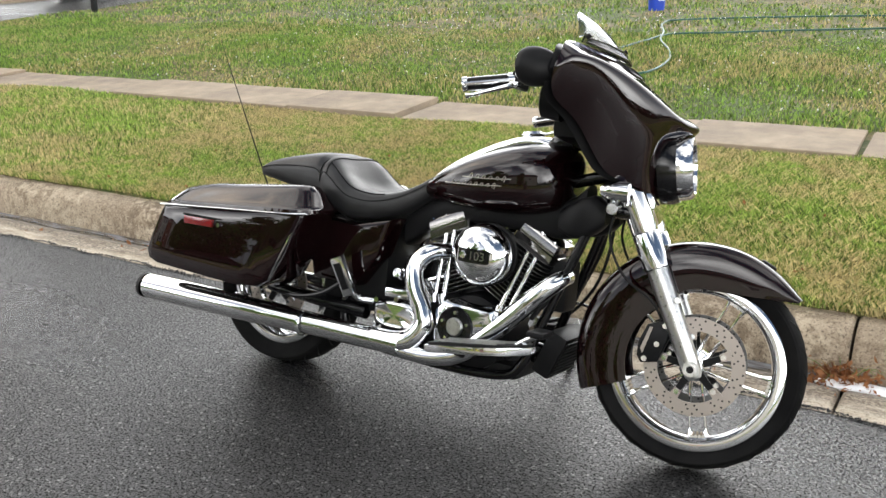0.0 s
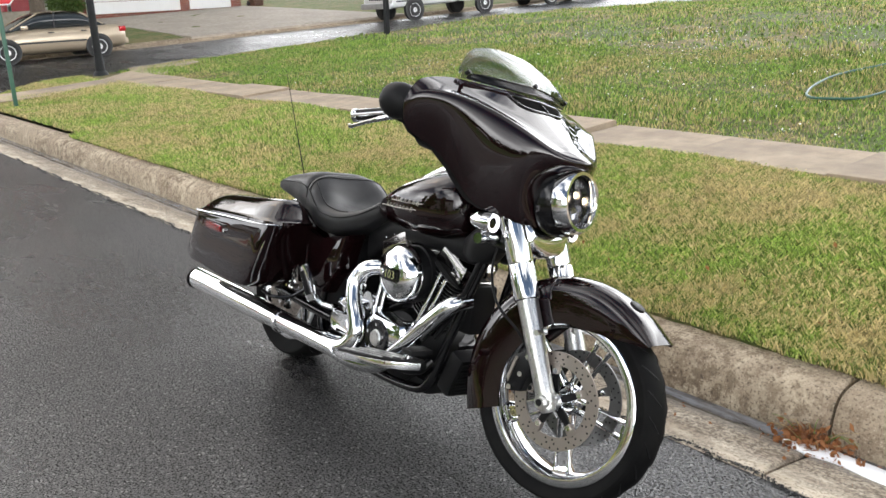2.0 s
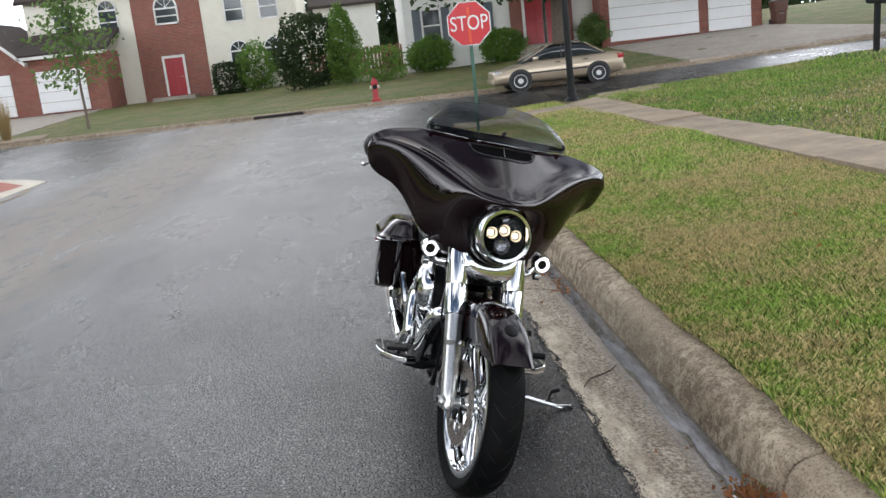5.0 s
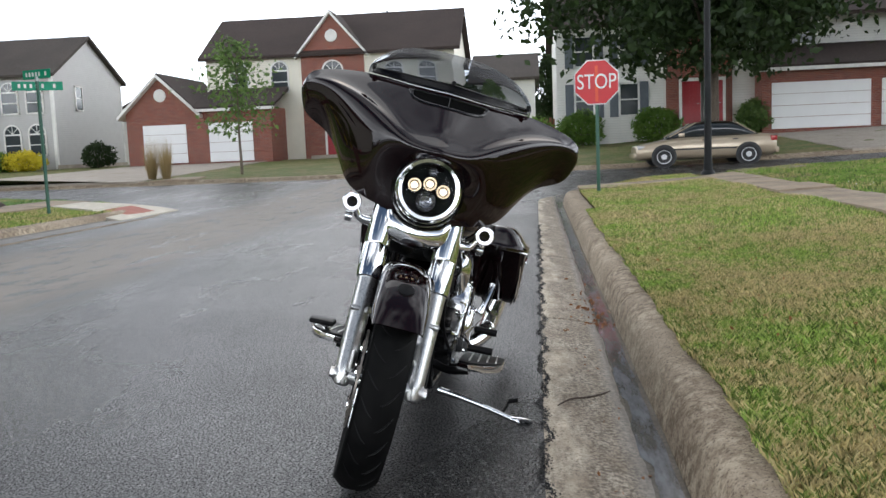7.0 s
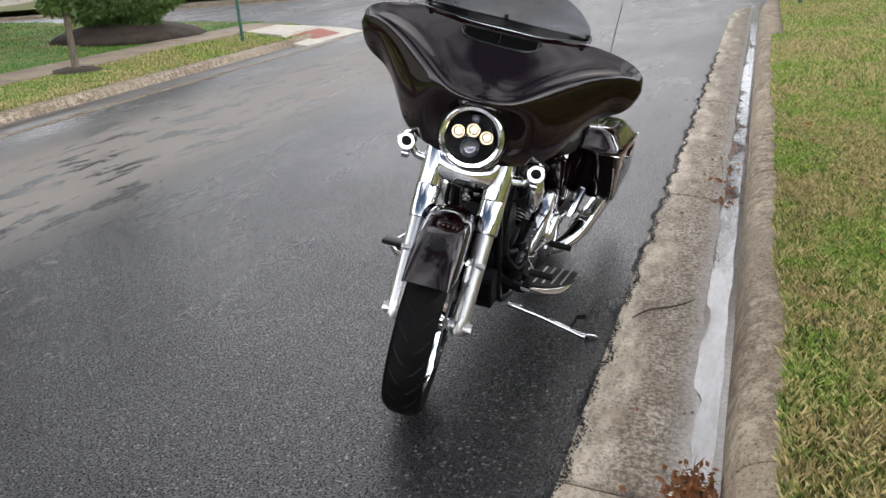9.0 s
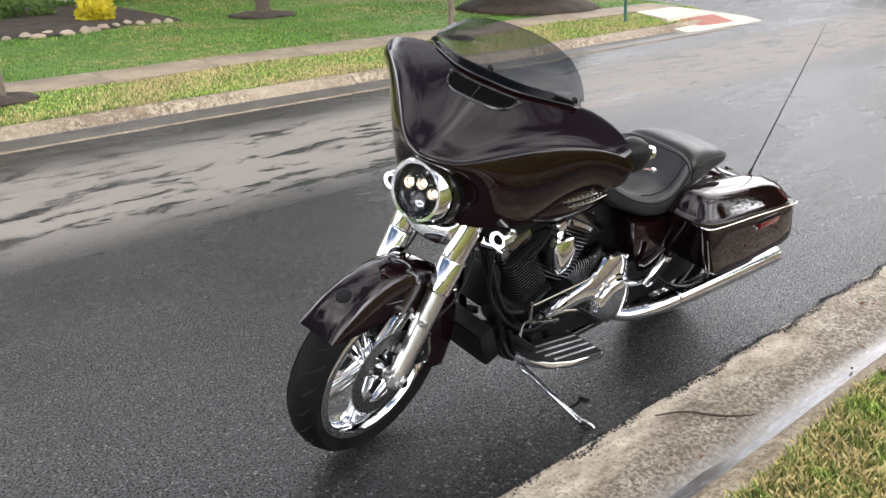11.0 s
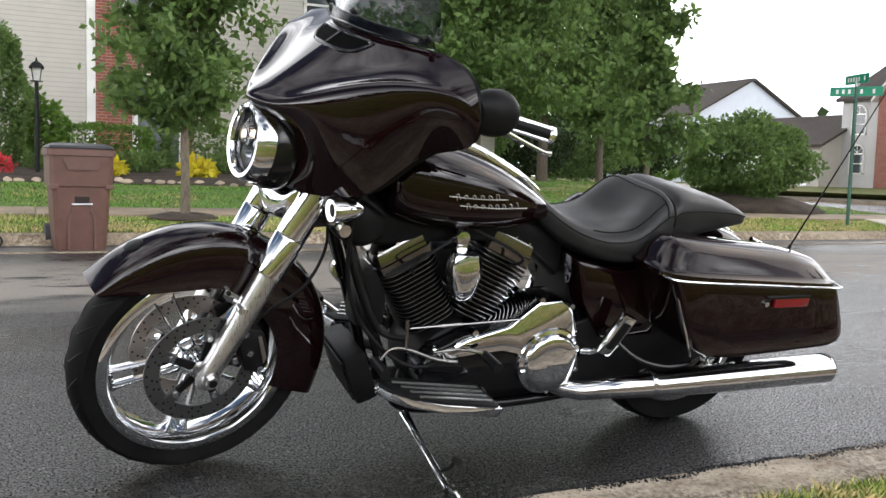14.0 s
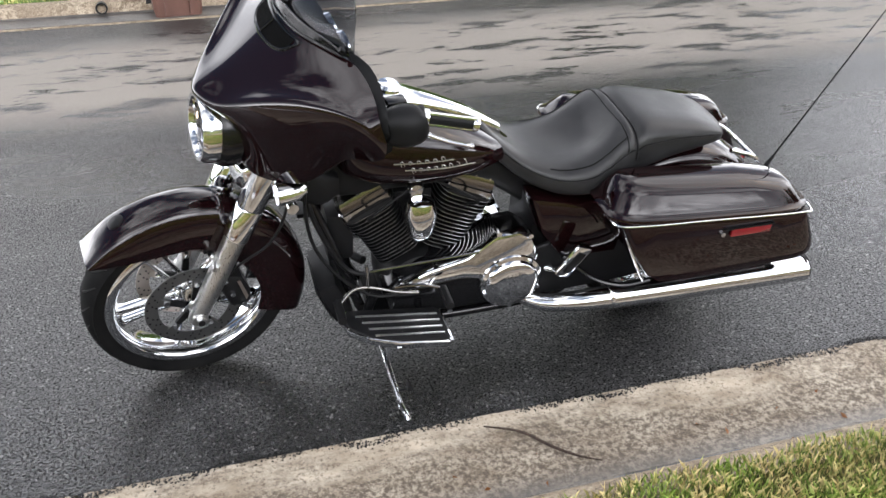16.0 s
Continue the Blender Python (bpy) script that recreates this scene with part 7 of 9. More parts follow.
def profile(q):
    """From the rim's top over the ridge to its bottom: a flat, then hollow upper panel and a full cheek below."""
    top, ridge, low = along(RIM_TOP, q), along(RIDGE, q), along(RIM_LOW, q)
    hollow = 0.008 * math.sin(math.pi * min(1.0, q / 0.8)) ** 2
    full = 0.05 * min(1.0, 2.6 * q) * (1 - q)
    up, down = ridge - top, ridge - low
    brow = max(0.0, 1 - q / 0.2)
    firm = ridge + (0.04 + 0.1 * brow) * (up + down) * (1 - q)
    recess = np.array((-0.055 * (1 - min(1.0, max(0.0, (q - 0.13) / 0.11))), 0, 0))  # room for the headlight
    inwards = np.array((-0.6, 0, -0.8))
    outwards = np.array((0.5, 0.75, -0.1))
    return bspline([top, top + 0.2 * up, top + 0.5 * up + hollow * inwards, top + 0.82 * up + hollow * inwards, firm, low + 0.78 * down + full * outwards + recess, low + 0.42 * down + full * outwards + 0.8 * recess, low + 0.14 * down + 0.4 * full * outwards, low], 37)


QS = np.concatenate([np.linspace(0, 0.93, 48), [0.95, 0.965, 0.978, 0.988, 0.995]])
WING = np.array([profile(q) for q in QS])
GRID = np.concatenate([WING[:0:-1] * (1, -1, 1), WING])
# ease the face from wing to wing, the tips kept
for _ in range(10):
    GRID[3:-3] = 0.25 * GRID[2:-4] + 0.5 * GRID[3:-3] + 0.25 * GRID[4:-2]
bm = bmesh.new()
ring_faces(bm, [[Vector(p) for p in r] for r in GRID], closed=False)
bmesh.ops.recalc_face_normals(bm, faces=bm.faces)
bmesh.ops.solidify(bm, geom=bm.faces[:], thickness=0.006)
bp("fairing", bm, PAINT, "dark maroon batwing fairing reflecting clouds", None, True, True, 60)
FAIR = GRID[::4, ::3]


def on_fairing(y, share, lift=0.0):
    """A point of the fairing's upper panel at side offset y, a share of the way down from the screen's foot to the brow."""
    mid = GRID[len(GRID) // 2, :19]
    run = np.concatenate([[0], np.cumsum(np.linalg.norm(np.diff(mid, axis=0), axis=1))])
    v = np.interp(share * run[-1], run, np.arange(len(run)))

    def at(y, v):
        i = min(int(v), GRID.shape[1] - 2)
        col = GRID[:, i] * (1 - (v - i)) + GRID[:, i + 1] * (v - i)
        return np.array([np.interp(y, col[:, 1], col[:, k]) for k in range(3)])

    p = at(y, v)
    n = np.cross(at(y, v + 0.3) - p, at(y + 0.004, v) - p)
    n = n / (np.linalg.norm(n) + 1e-9)
    return Vector(p + (n if n[2] > 0 else -n) * lift)


# air vent below the screen: a slot wider at the top, with a lip all round and one bar
def vent_edge(grow, lift):
    pts = []
    for k in range(48):
        a = 2 * math.pi * k / 48
        c, d = math.cos(a), math.sin(a)
        h = math.copysign(abs(d) ** 0.5, d)
        half = 0.128 + 0.016 * h + grow
        pts.append(on_fairing(half * math.copysign(abs(c) ** 0.35, c), 0.155 - (0.082 + grow * 3) * h, lift))
    return pts


bm = bmesh.new()
ring_faces(bm, [vent_edge(0.008, -0.002), vent_edge(0.007, 0.003), vent_edge(0.003, 0.0055), vent_edge(-0.001, 0.005), vent_edge(-0.004, 0.001)], caps=False)
bp("vent_frame", bm, GLOSSBLACK, "black slot air vent", None, True)
# near-black patch on the panel's skin paints the shade inside the slot
bm = bmesh.new()
ring_faces(bm, [[on_fairing(y, 0.155 + 0.076 * h, 0.0022) for h in (-1, -0.5, 0, 0.5, 1)] for y in np.linspace(-0.122, 0.122, 15)], closed=False)
bp("vent_mesh", bm, plain("vent void", (0.003, 0.003, 0.003), 0.9, spec=0.03), "", None, True)
bm = bmesh.new()
tube(bm, [tuple(on_fairing(0, v, 0.004)) for v in (0.08, 0.155, 0.23)], 0.003, 6)
bp("vent_bar", bm, GLOSSBLACK, "", None, True)

# windscreen: its foot stands on the fairing's rim
net = []
for y, tx, tz in ((0, -0.512, 1.402), (0.11, -0.508, 1.396), (0.21, -0.496, 1.368), (0.275, -0.47, 1.315), (0.29, -0.464, 1.28)):
    q = float(np.interp(y, [0, 0.098, 0.2, 0.298], [0, 1 / 7, 2 / 7, 3 / 7]))
    bx, _, bz = along(RIM_TOP, q)
    net.append([(bx + 0.003 + (tx - bx) * k + 0.012 * math.sin(math.pi * k), y, bz + 0.002 + (tz - bz) * k + 0.012 * math.sin(math.pi * k)) for k in (0, 0.33, 0.66, 1)])
net = [[(x, -y, z) for x, y, z in r] for r in net[:0:-1]] + net
bm = bmesh.new()
shell(bm, net, 0.004, 4, 4)
scr = bp("windscreen", bm, SMOKE, "low smoked grey windscreen", None, True)
scr.visible_shadow = False
# the black band along its foot, edged by two thin beads
bm = bmesh.new()
ring_faces(bm, [[Vector(r[0]).lerp(Vector(r[3]), k) + Vector((0.006 + 0.012 * math.sin(math.pi * k), 0, 0.004 + 0.012 * math.sin(math.pi * k))) for k in (0.0, 0.05, 0.1, 0.14)] for r in spline(np.array(net[1:-1]).reshape(7, -1), 5).reshape(-1, 4, 3)], closed=False)
bmesh.ops.solidify(bm, geom=bm.faces[:], thickness=0.002)
bp("screen_band", bm, GLOSSBLACK, "", None, True)
for off, r in ((0.0, 0.004), (0.14, 0.0025)):
    bm = bmesh.new()
    tube(bm, [tuple(Vector(n[0]).lerp(Vector(n[3]), off) + Vector((0.007 + 0.012 * math.sin(math.pi * off), 0, 0.005 + 0.012 * math.sin(math.pi * off)))) for n in net[1:-1]], r, 8, 4)
    bp("screen_trim", bm, GLOSSBLACK, "", None, True)
for i, k in ((1, 0.2), (4, 0.17), (7, 0.2)):
    bm = bmesh.new()
    p = Vector(net[i][0]).lerp(Vector(net[i][3]), k) + Vector((0.012 * math.sin(math.pi * k), 0, 0.012 * math.sin(math.pi * k)))
    cyl(bm, p, p + Vector((0.013, 0, 0.01)), 0.0075, n=12)
    bp("screen_bolt", bm, SATIN, "", None, True)

# headlight
BOWL = plain("reflector metal", (0.3, 0.3, 0.31), 0.22, 1.0)
HL = Vector((-0.124, 0, 0.95))
AIM = Vector((math.cos(radians(8)), 0, math.sin(radians(8))))
hl = group_part("headlight", True, "round led headlight in a chrome ring")
bm = bmesh.new()
lathe(bm, [(0.08, -0.02), (0.081, 0.012), (0.086, 0.026), (0.096, 0.027), (0.105, 0.014), (0.108, -0.02), (0.108, -0.06)], HL, AIM, 56)
bp("headlight_ring", bm, CHROME, "", hl)
bm = bmesh.new()
lathe(bm, [(0.0, -0.05), (0.05, -0.05), (0.083, -0.03), (0.083, 0.008)], HL, AIM, 40)
bp("headlight_bowl", bm, SATIN, "", hl)
SIDE, VERT = Vector((0, 1, 0)), AIM.cross(Vector((0, 1, 0)))
for dy, dz, r, lit in ((-0.046, 0.006, 0.021, True), (0.046, 0.006, 0.021, True), (0, 0.02, 0.021, True), (0, 0.056, 0.014, False), (0, -0.036, 0.03, False)):
    p = HL + SIDE * dy + VERT * dz
    bm = bmesh.new()
    lathe(bm, [(0.0, -0.02), (r * 0.62, -0.018), (r * 0.9, -0.004), (r, 0.0), (r * 1.08, -0.004), (r * 1.08, -0.03)], p, AIM, 24)
    bp("reflector_bowl", bm, BOWL, "", hl)
    bm = bmesh.new()
    lathe(bm, [(0.0, -0.006), (r * 0.3, -0.009), (r * 0.45, -0.015)], p, AIM, 20)
    bp("led", bm, LEDWARM if lit else LENS, "", hl)
bm = bmesh.new()
lathe(bm, [(0.0, 0.022), (0.04, 0.019), (0.07, 0.012), (0.084, 0.002)], HL, AIM, 40)
bp("lens", bm, LENS, "", hl).visible_shadow = False
bm = bmesh.new()
lathe(bm, [(0.103, -0.035), (0.112, -0.022), (0.119, -0.04), (0.117, -0.08)], HL, AIM, 44, 0, 360)
bp("headlight_bezel", bm, GLOSSBLACK, "", hl)

# inner fairing, mirrors, handlebar
bm = bmesh.new()
skin(bm, [[(p[0] - 0.03 - 0.02 * (1 - abs(r[0][1]) / 0.48), p[1] * 0.95, p[2] * 0.985 + 0.012) for p in (r[0], r[4], r[8], r[12])] for r in FAIR], 1, 3)
bp("inner_fairing", bm, SATIN, "black inner fairing panel", None, True)
bm = bmesh.new()
box(bm, -0.52, -0.36, -0.24, 0.24, 0.98, 1.2, 0.03)
bp("dash", bm, SATIN, "black instrument dash", None, True)
for y, z, r in ((-0.055, 1.16, 0.05), (0.055, 1.16, 0.05), (-0.14, 1.15, 0.03), (0.14, 1.15, 0.03)):
    g = group_part("gauge", True)
    bm = bmesh.new()
    lathe(bm, [(0, 0.003), (r * 0.86, 0.003), (r * 0.9, 0.008), (r, 0.006), (r, -0.01)], (-0.522, y, z), (-1, 0, 0.25), 28)
    bp("gauge_ring", bm, CHROME, "", g)
    bm = bmesh.new()
    lathe(bm, [(0, 0.0045), (r * 0.84, 0.0045)], (-0.522, y, z), (-1, 0, 0.25), 28)
    bp("gauge_face", bm, GLOSSBLACK, "", g)
for s in (-1, 1):
    sp = group_part("speaker", True)
    bm = bmesh.new()
    lathe(bm, [(0, 0.0), (0.06, 0.006), (0.07, 0.0), (0.072, -0.06)], (-0.53, s * 0.3, 1.1), (-1, 0, 0.1), 28)
    bp("speaker_grille", bm, SATIN, "", sp)
    mir = group_part("mirror", True, "black rear-view mirror behind the fairing wing")
    bm = bmesh.new()
    pts = []
    for q, wv, hv in ((-0.53, 0.028, 0.042), (-0.56, 0.044, 0.058), (-0.585, 0.05, 0.064), (-0.61, 0.05, 0.062), (-0.625, 0.044, 0.054)):
        pts.append([(q + 0.055 - 0.012 * math.cos(a), s * (0.45 + wv * math.cos(a)), 1.156 + 0.9 * hv * math.sin(a)) for a in np.linspace(0, 2 * math.pi, 24, endpoint=False)])
    loft(bm, pts, 4)
    bp("mirror_shell", bm, SATIN, "", mir)
    bm = bmesh.new()
    ring_faces(bm, [[Vector((q + 0.055 - 0.012 * math.cos(a), s * (0.45 + 0.042 * k * math.cos(a)), 1.156 + 0.048 * k * math.sin(a))) for a in np.linspace(0, 2 * math.pi, 24, endpoint=False)] for q, k in ((-0.626, 1.0), (-0.628, 0.95), (-0.626, 0.02))])
    bp("mirror_glass", bm, CHROME, "", mir)
    bp("handlebar", tubed([(-0.43, s * 0.06, 1.02), (-0.46, s * 0.14, 1.10), (-0.48, s * 0.24, 1.135), (-0.535, s * 0.34, 1.135), (-0.605, s * 0.38, 1.124), (-0.645, s * 0.39, 1.117)], 0.0135, 12), CHROME, "chrome handlebar", None, True)
    gp = group_part("grip", True, "black rubber grip with chrome bands")
    g0, g1 = Vector((-0.62, s * 0.385, 1.122)), Vector((-0.755, s * 0.418, 1.094))
    bm = bmesh.new()
    cyl(bm, g0, g1, 0.0185, 0.0185, 24)
    bp("grip_sleeve", bm, SATIN, "", gp)
    bm = bmesh.new()
    d = (g1 - g0).normalized()
    lathe(bm, [(0.0, 0.0), (0.0225, 0.0), (0.0225, -0.012), (0.0195, -0.016)], g1 + d * 0.006, d, 24)
    lathe(bm, [(0.0195, -0.012), (0.023, -0.01), (0.023, 0.008), (0.0195, 0.01)], g0, d, 24)
    for a in (40, 160, 280):
        n0 = d.orthogonal().normalized()
        o = (n0 * math.cos(radians(a)) + d.cross(n0) * math.sin(radians(a))) * 0.0175
        cyl(bm, g0 + o, g1 + o, 0.006, n=8)
    bp("chrome_band", bm, CHROME, "", gp)
    bm = bmesh.new()
    c = Vector((-0.595, s * 0.376, 1.123))
    box(bm, -0.03, 0.03, -0.022, 0.022, -0.025, 0.022, 0.008, Matrix.Translation(c) @ pose(0, 0, 0, 0, 10, -s * 18))
    bp("switch_housing", bm, SATIN, "", None, True)
    bp("hand_lever", tubed([(-0.58, s * 0.392, 1.112), (-0.605, s * 0.425, 1.1), (-0.655, s * 0.446, 1.08), (-0.71, s * 0.456, 1.06), (-0.73, s * 0.458, 1.055)], [0.01, 0.011, 0.008, 0.007, 0.011], 10, flat=0.7), CHROME, "chrome hand lever", None, True)
    bm = bmesh.new()
    box(bm, -0.585, -0.53, s * 0.335 - 0.02, s * 0.335 + 0.02, 1.13, 1.16, 0.008)
    bp("fluid_reservoir", bm, GLOSSBLACK, "", None, True)

# tank
bm = bmesh.new()
TANK = [(-0.478, 0.056, 0.9, 0.82), (-0.487, 0.101, 0.945, 0.785), (-0.515, 0.143, 0.972, 0.758), (-0.58, 0.174, 0.982, 0.738), (-0.66, 0.186, 0.972, 0.729), (-0.75, 0.186, 0.948, 0.726), (-0.84, 0.175, 0.914, 0.729), (-0.93, 0.148, 0.868, 0.738), (-1.0, 0.108, 0.825, 0.75), (-1.05, 0.056, 0.79, 0.757), (-1.065, 0.013, 0.778, 0.765)]
loft(bm, [pill(*s, 32, 0.72) for s in TANK], 5)
bp("fuel_tank", bm, PAINT, "dark maroon teardrop fuel tank")
bm = bmesh.new()
CONS = [(-0.53, 0.035, 0.975), (-0.6, 0.06, 0.99), (-0.68, 0.062, 0.985), (-0.76, 0.052, 0.962), (-0.86, 0.04, 0.92), (-0.95, 0.028, 0.873), (-1.02, 0.018, 0.825)]
loft(bm, [pill(x, w, z + 0.014, z - 0.03, 20, 0.7) for x, w, z in CONS], 4)
bp("tank_console", bm, CHROME, "chrome console along the tank top")
bm = bmesh.new()
lathe(bm, [(0, 0.02), (0.03, 0.018), (0.04, 0.008), (0.042, -0.01)], (-0.66, 0, 1.0), (-0.15, 0, 1), 28)
bp("filler_cap", bm, CHROME)
bm = bmesh.new()
for s in (-1, 1):
    tube(bm, [(-0.49, s * 0.045, 1.0), (-0.53, s * 0.05, 0.99), (-0.56, s * 0.03, 0.97)], 0.03, 12)
bp("fork_lock", bm, GLOSSBLACK)
# tank emblem: two rows of thin plain bars between fine lines
SILVER = plain("brushed silver", (0.55, 0.54, 0.5), 0.35, 1.0)
for s in (-1, 1):
    em = group_part("tank_emblem", False, "thin silver emblem of plain slanted bars")
    for row, (x0, z0, ln) in enumerate(((-0.655, 0.85, 0.15), (-0.69, 0.824, 0.185))):
        n = 6 if row == 0 else 8
        for k in range(n):
            bm = bmesh.new()
            x, w = x0 - ln * (k + 0.1) / n, ln / n * 0.42
            h = 0.0085 if k in (0, n - 1) else 0.0055
            y = 0.1885 - 0.6 * max(0, -0.74 - x) ** 1.6
            tube(bm, [(x - 0.002, s * y, z0 - h), (x + 0.003, s * y, z0 + h), (x - w * 0.5, s * y, z0 + h * 0.9), (x - w, s * y, z0 - h * 0.7)], 0.0013, 5, 2)
            bp("emblem_bar", bm, SILVER, "", em)
        bm = bmesh.new()
        tube(bm, [(x0 + 0.02, s * 0.187, z0 + 0.003), (x0 - ln * 0.5, s * 0.187, z0 - 0.004), (x0 - ln - 0.015, s * (0.182 if row == 0 else 0.173), z0 - 0.006)], 0.0016, 6)
        bp("emblem_line", bm, SILVER, "", em)

# seat
bm = bmesh.new()
SEAT = [(-0.915, 0.02, 0.885, 0.868, 0), (-0.95, 0.06, 0.872, 0.8, 0), (-1.01, 0.105, 0.825, 0.735, 0.006), (-1.09, 0.15, 0.778, 0.675, 0.012), (-1.18, 0.185, 0.758, 0.64, 0.02), (-1.27, 0.2, 0.772, 0.628, 0.032), (-1.325, 0.2, 0.81, 0.635, 0.046), (-1.365, 0.195, 0.845, 0.648, 0.03), (-1.405, 0.186, 0.867, 0.662, 0.004), (-1.428, 0.179, 0.856, 0.67, 0.004), (-1.456, 0.176, 0.872, 0.68, 0.004), (-1.5, 0.171, 0.872, 0.69, 0.004), (-1.58, 0.158, 0.858, 0.712, 0.006), (-1.69, 0.145, 0.832, 0.735, 0.004), (-1.765, 0.12, 0.8, 0.748, 0), (-1.795, 0.06, 0.782, 0.755, 0)]
loft(bm, [pill(x, w, zt, zb, 36, 0.62, d, 0.105) for x, w, zt, zb, d in SEAT], 6)
bp("seat", bm, LEATHER, "black stepped two-up vinyl seat", None, False, True, 70)
SROWS = spline(np.asarray([pill(x, w, zt, zb, 36, 0.62, d, 0.105) for x, w, zt, zb, d in SEAT], float).reshape(len(SEAT), -1), 6).reshape(-1, 36, 3)


def seam(cells, r=0.0026):
    """Piping that follows the seat's skin through (row, column) places."""
    pts = []
    for i, j in cells:
        p, c = SROWS[i][j % 36], SROWS[i].mean(0)
        pts.append(tuple(p + (p - c) / np.linalg.norm(p - c) * 0.0008))
    bp("seat_seam", tubed(pts, r, 6, 2), SATIN)


seam([(54, j) for j in range(0, 19)], 0.0032)
seam([(46, j) for j in range(1, 18)])
for j in (1, 17):
    seam([(i, j) for i in range(12, 54)])
    seam([(i, j) for i in range(55, 86)])
for j in (4, 14):
    seam([(i, j) for i in range(22, 47)])

# saddlebags
for s in (-1, 1):
    bag = group_part("saddlebag", False, "dark maroon hard saddlebag with closed lid")
    bag.matrix_local = Matrix.Translation((-0.01, -0.045, 0.012) if s > 0 else (-0.045, 0.03, 0.0))
    out = [(-1.285, 0.658), (-1.62, 0.634), (-1.975, 0.607), (-2.0, 0.56), (-2.04, 0.47), (-2.055, 0.42), (-2.045, 0.388), (-2.0, 0.372), (-1.8, 0.362), (-1.58, 0.352), (-1.47, 0.362), (-1.42, 0.4), (-1.36, 0.5)]
    cx, cz = -1.68, 0.5
    bm = bmesh.new()
    rings = []
    for y, k in ((0.205, 0.93), (0.215, 0.98), (0.24, 1.0), (0.33, 1.0), (0.385, 1.0), (0.408, 0.985), (0.419, 0.955), (0.424, 0.88), (0.426, 0.6), (0.426, 0.05)):
        rings.append([Vector((cx + (x - cx) * k, s * y, 0.62 + (cz + (z - cz) * k - 0.62) * (0.9 if s > 0 else 1.0))) for x, z in out])
    ring_faces(bm, rings)
    bp("bag_body", bm, PAINT, "", bag)
    def split(x):
        return 0.662 + (x + 1.26) * (0.662 - 0.616) / (-1.26 + 1.985) * -1 * -1
    bm = bmesh.new()
    rings = []
    for e, up in ((0.0, -0.006), (0.012, -0.004), (0.014, 0.006), (0.004, 0.012), (0.0, 0.02), (-0.02, 0.058), (-0.036, 0.078), (-0.055, 0.084), (-0.1, 0.086)):
        ring = []
        for i in range(40):
            a = 2 * math.pi * i / 40
            c, sn = math.cos(a), math.sin(a)
            X = -1.622 + (0.352 + e) * math.copysign(abs(c) ** 0.42, c)
            Yc = 0.316 + (0.108 + e * 0.9) * math.copysign(abs(sn) ** 0.42, sn)
            front = max(0, (X + 1.62) / 0.36)
            back = max(0, (-1.72 - X) / 0.3)
            u = up * (1 + 0.12 * front - 0.42 * back ** 1.3)
            zs = 0.662 + (X + 1.26) * 0.0635
            ring.append(Vector((X + up * (-0.25 * front + 0.1 * back), s * (Yc - up * 0.35 * (sn > 0)), zs + u)))
        rings.append(ring)
    ring_faces(bm, rings)
    bp("bag_lid", bm, PAINT, "", bag)
    bm = bmesh.new()
    tube(bm, [(-1.262 - 0.01, s * 0.3, 0.656), (-1.275, s * 0.415, 0.655), (-1.36, s * 0.436, 0.648), (-1.6, s * 0.436, 0.634), (-1.93, s * 0.434, 0.613), (-1.985, s * 0.405, 0.608), (-1.992, s * 0.28, 0.607)], 0.0028, 8)
    bp("lid_seal", bm, CHROME, "thin bright seal line", bag)
    bm = bmesh.new()
    box(bm, -1.835, -1.69, s * 0.43 - 0.007, s * 0.43 + 0.005, 0.553, 0.583, 0.003, Matrix())
    bp("side_reflector", bm, REDLENS, "red side reflector", bag)
    bm = bmesh.new()
    box(bm, -1.84, -1.66, s * 0.43 - 0.006, s * 0.43 + 0.008, 0.584, 0.59)
    bp("reflector_trim", bm, GLOSSBLACK, "", bag)
    bm = bmesh.new()
    cyl(bm, (-1.66, s * 0.42, 0.566), (-1.66, s * 0.435, 0.566), 0.008, n=20)
    bp("bag_lock", bm, CHROME, "", bag)
    bm = bmesh.new()
    tube(bm, [(-1.31, s * 0.40, 0.64), (-1.345, s * 0.412, 0.55), (-1.395, s * 0.412, 0.45), (-1.43, s * 0.40, 0.39)], 0.004, 8)
    bp("guard_rail", bm, CHROME, "", bag)
    bp("support_rail", tubed([(-1.2, s * 0.23, 0.45), (-1.3, s * 0.27, 0.37), (-1.4, s * 0.3, 0.345), (-1.5, s * 0.3, 0.35)], 0.008, 8), GLOSSBLACK)
    # side cover
    bm = bmesh.new()
    sc = [(-1.08, 0.665), (-1.25, 0.625), (-1.42, 0.64), (-1.45, 0.56), (-1.42, 0.4), (-1.22, 0.4), (-1.13, 0.52)]
    rings = [[Vector((-1.27 + (x + 1.27) * k, s * y, 0.53 + (z - 0.53) * k)) for x, z in sc] for y, k in ((0.1, 1), (0.165, 1), (0.185, 0.95), (0.192, 0.8), (0.192, 0.1))]
    ring_faces(bm, rings)
    bp("side_cover", bm, PAINT, "dark maroon side cover below the seat")
    # passenger board folded up
    pb = group_part("passenger_board", False, "folded chrome passenger footboard")
    pb.matrix_local = Matrix.Translation((0, -s * 0.035, 0))
    bm = bmesh.new()
    box(bm, -0.027, 0.027, -0.013, 0.013, -0.075, 0.075, 0.009, Matrix.Translation((-1.23, s * 0.282, 0.44)) @ pose(0, 0, 0, s * -12, -22, 0))
    bp("board", bm, CHROME, "", pb)
    bm = bmesh.new()
    box(bm, -0.014, 0.014, -0.004, 0.004, -0.05, 0.05, 0.003, Matrix.Translation((-1.23, s * 0.2965, 0.44)) @ pose(0, 0, 0, s * -12, -22, 0))
    bp("board_pad", bm, SATIN, "", pb)
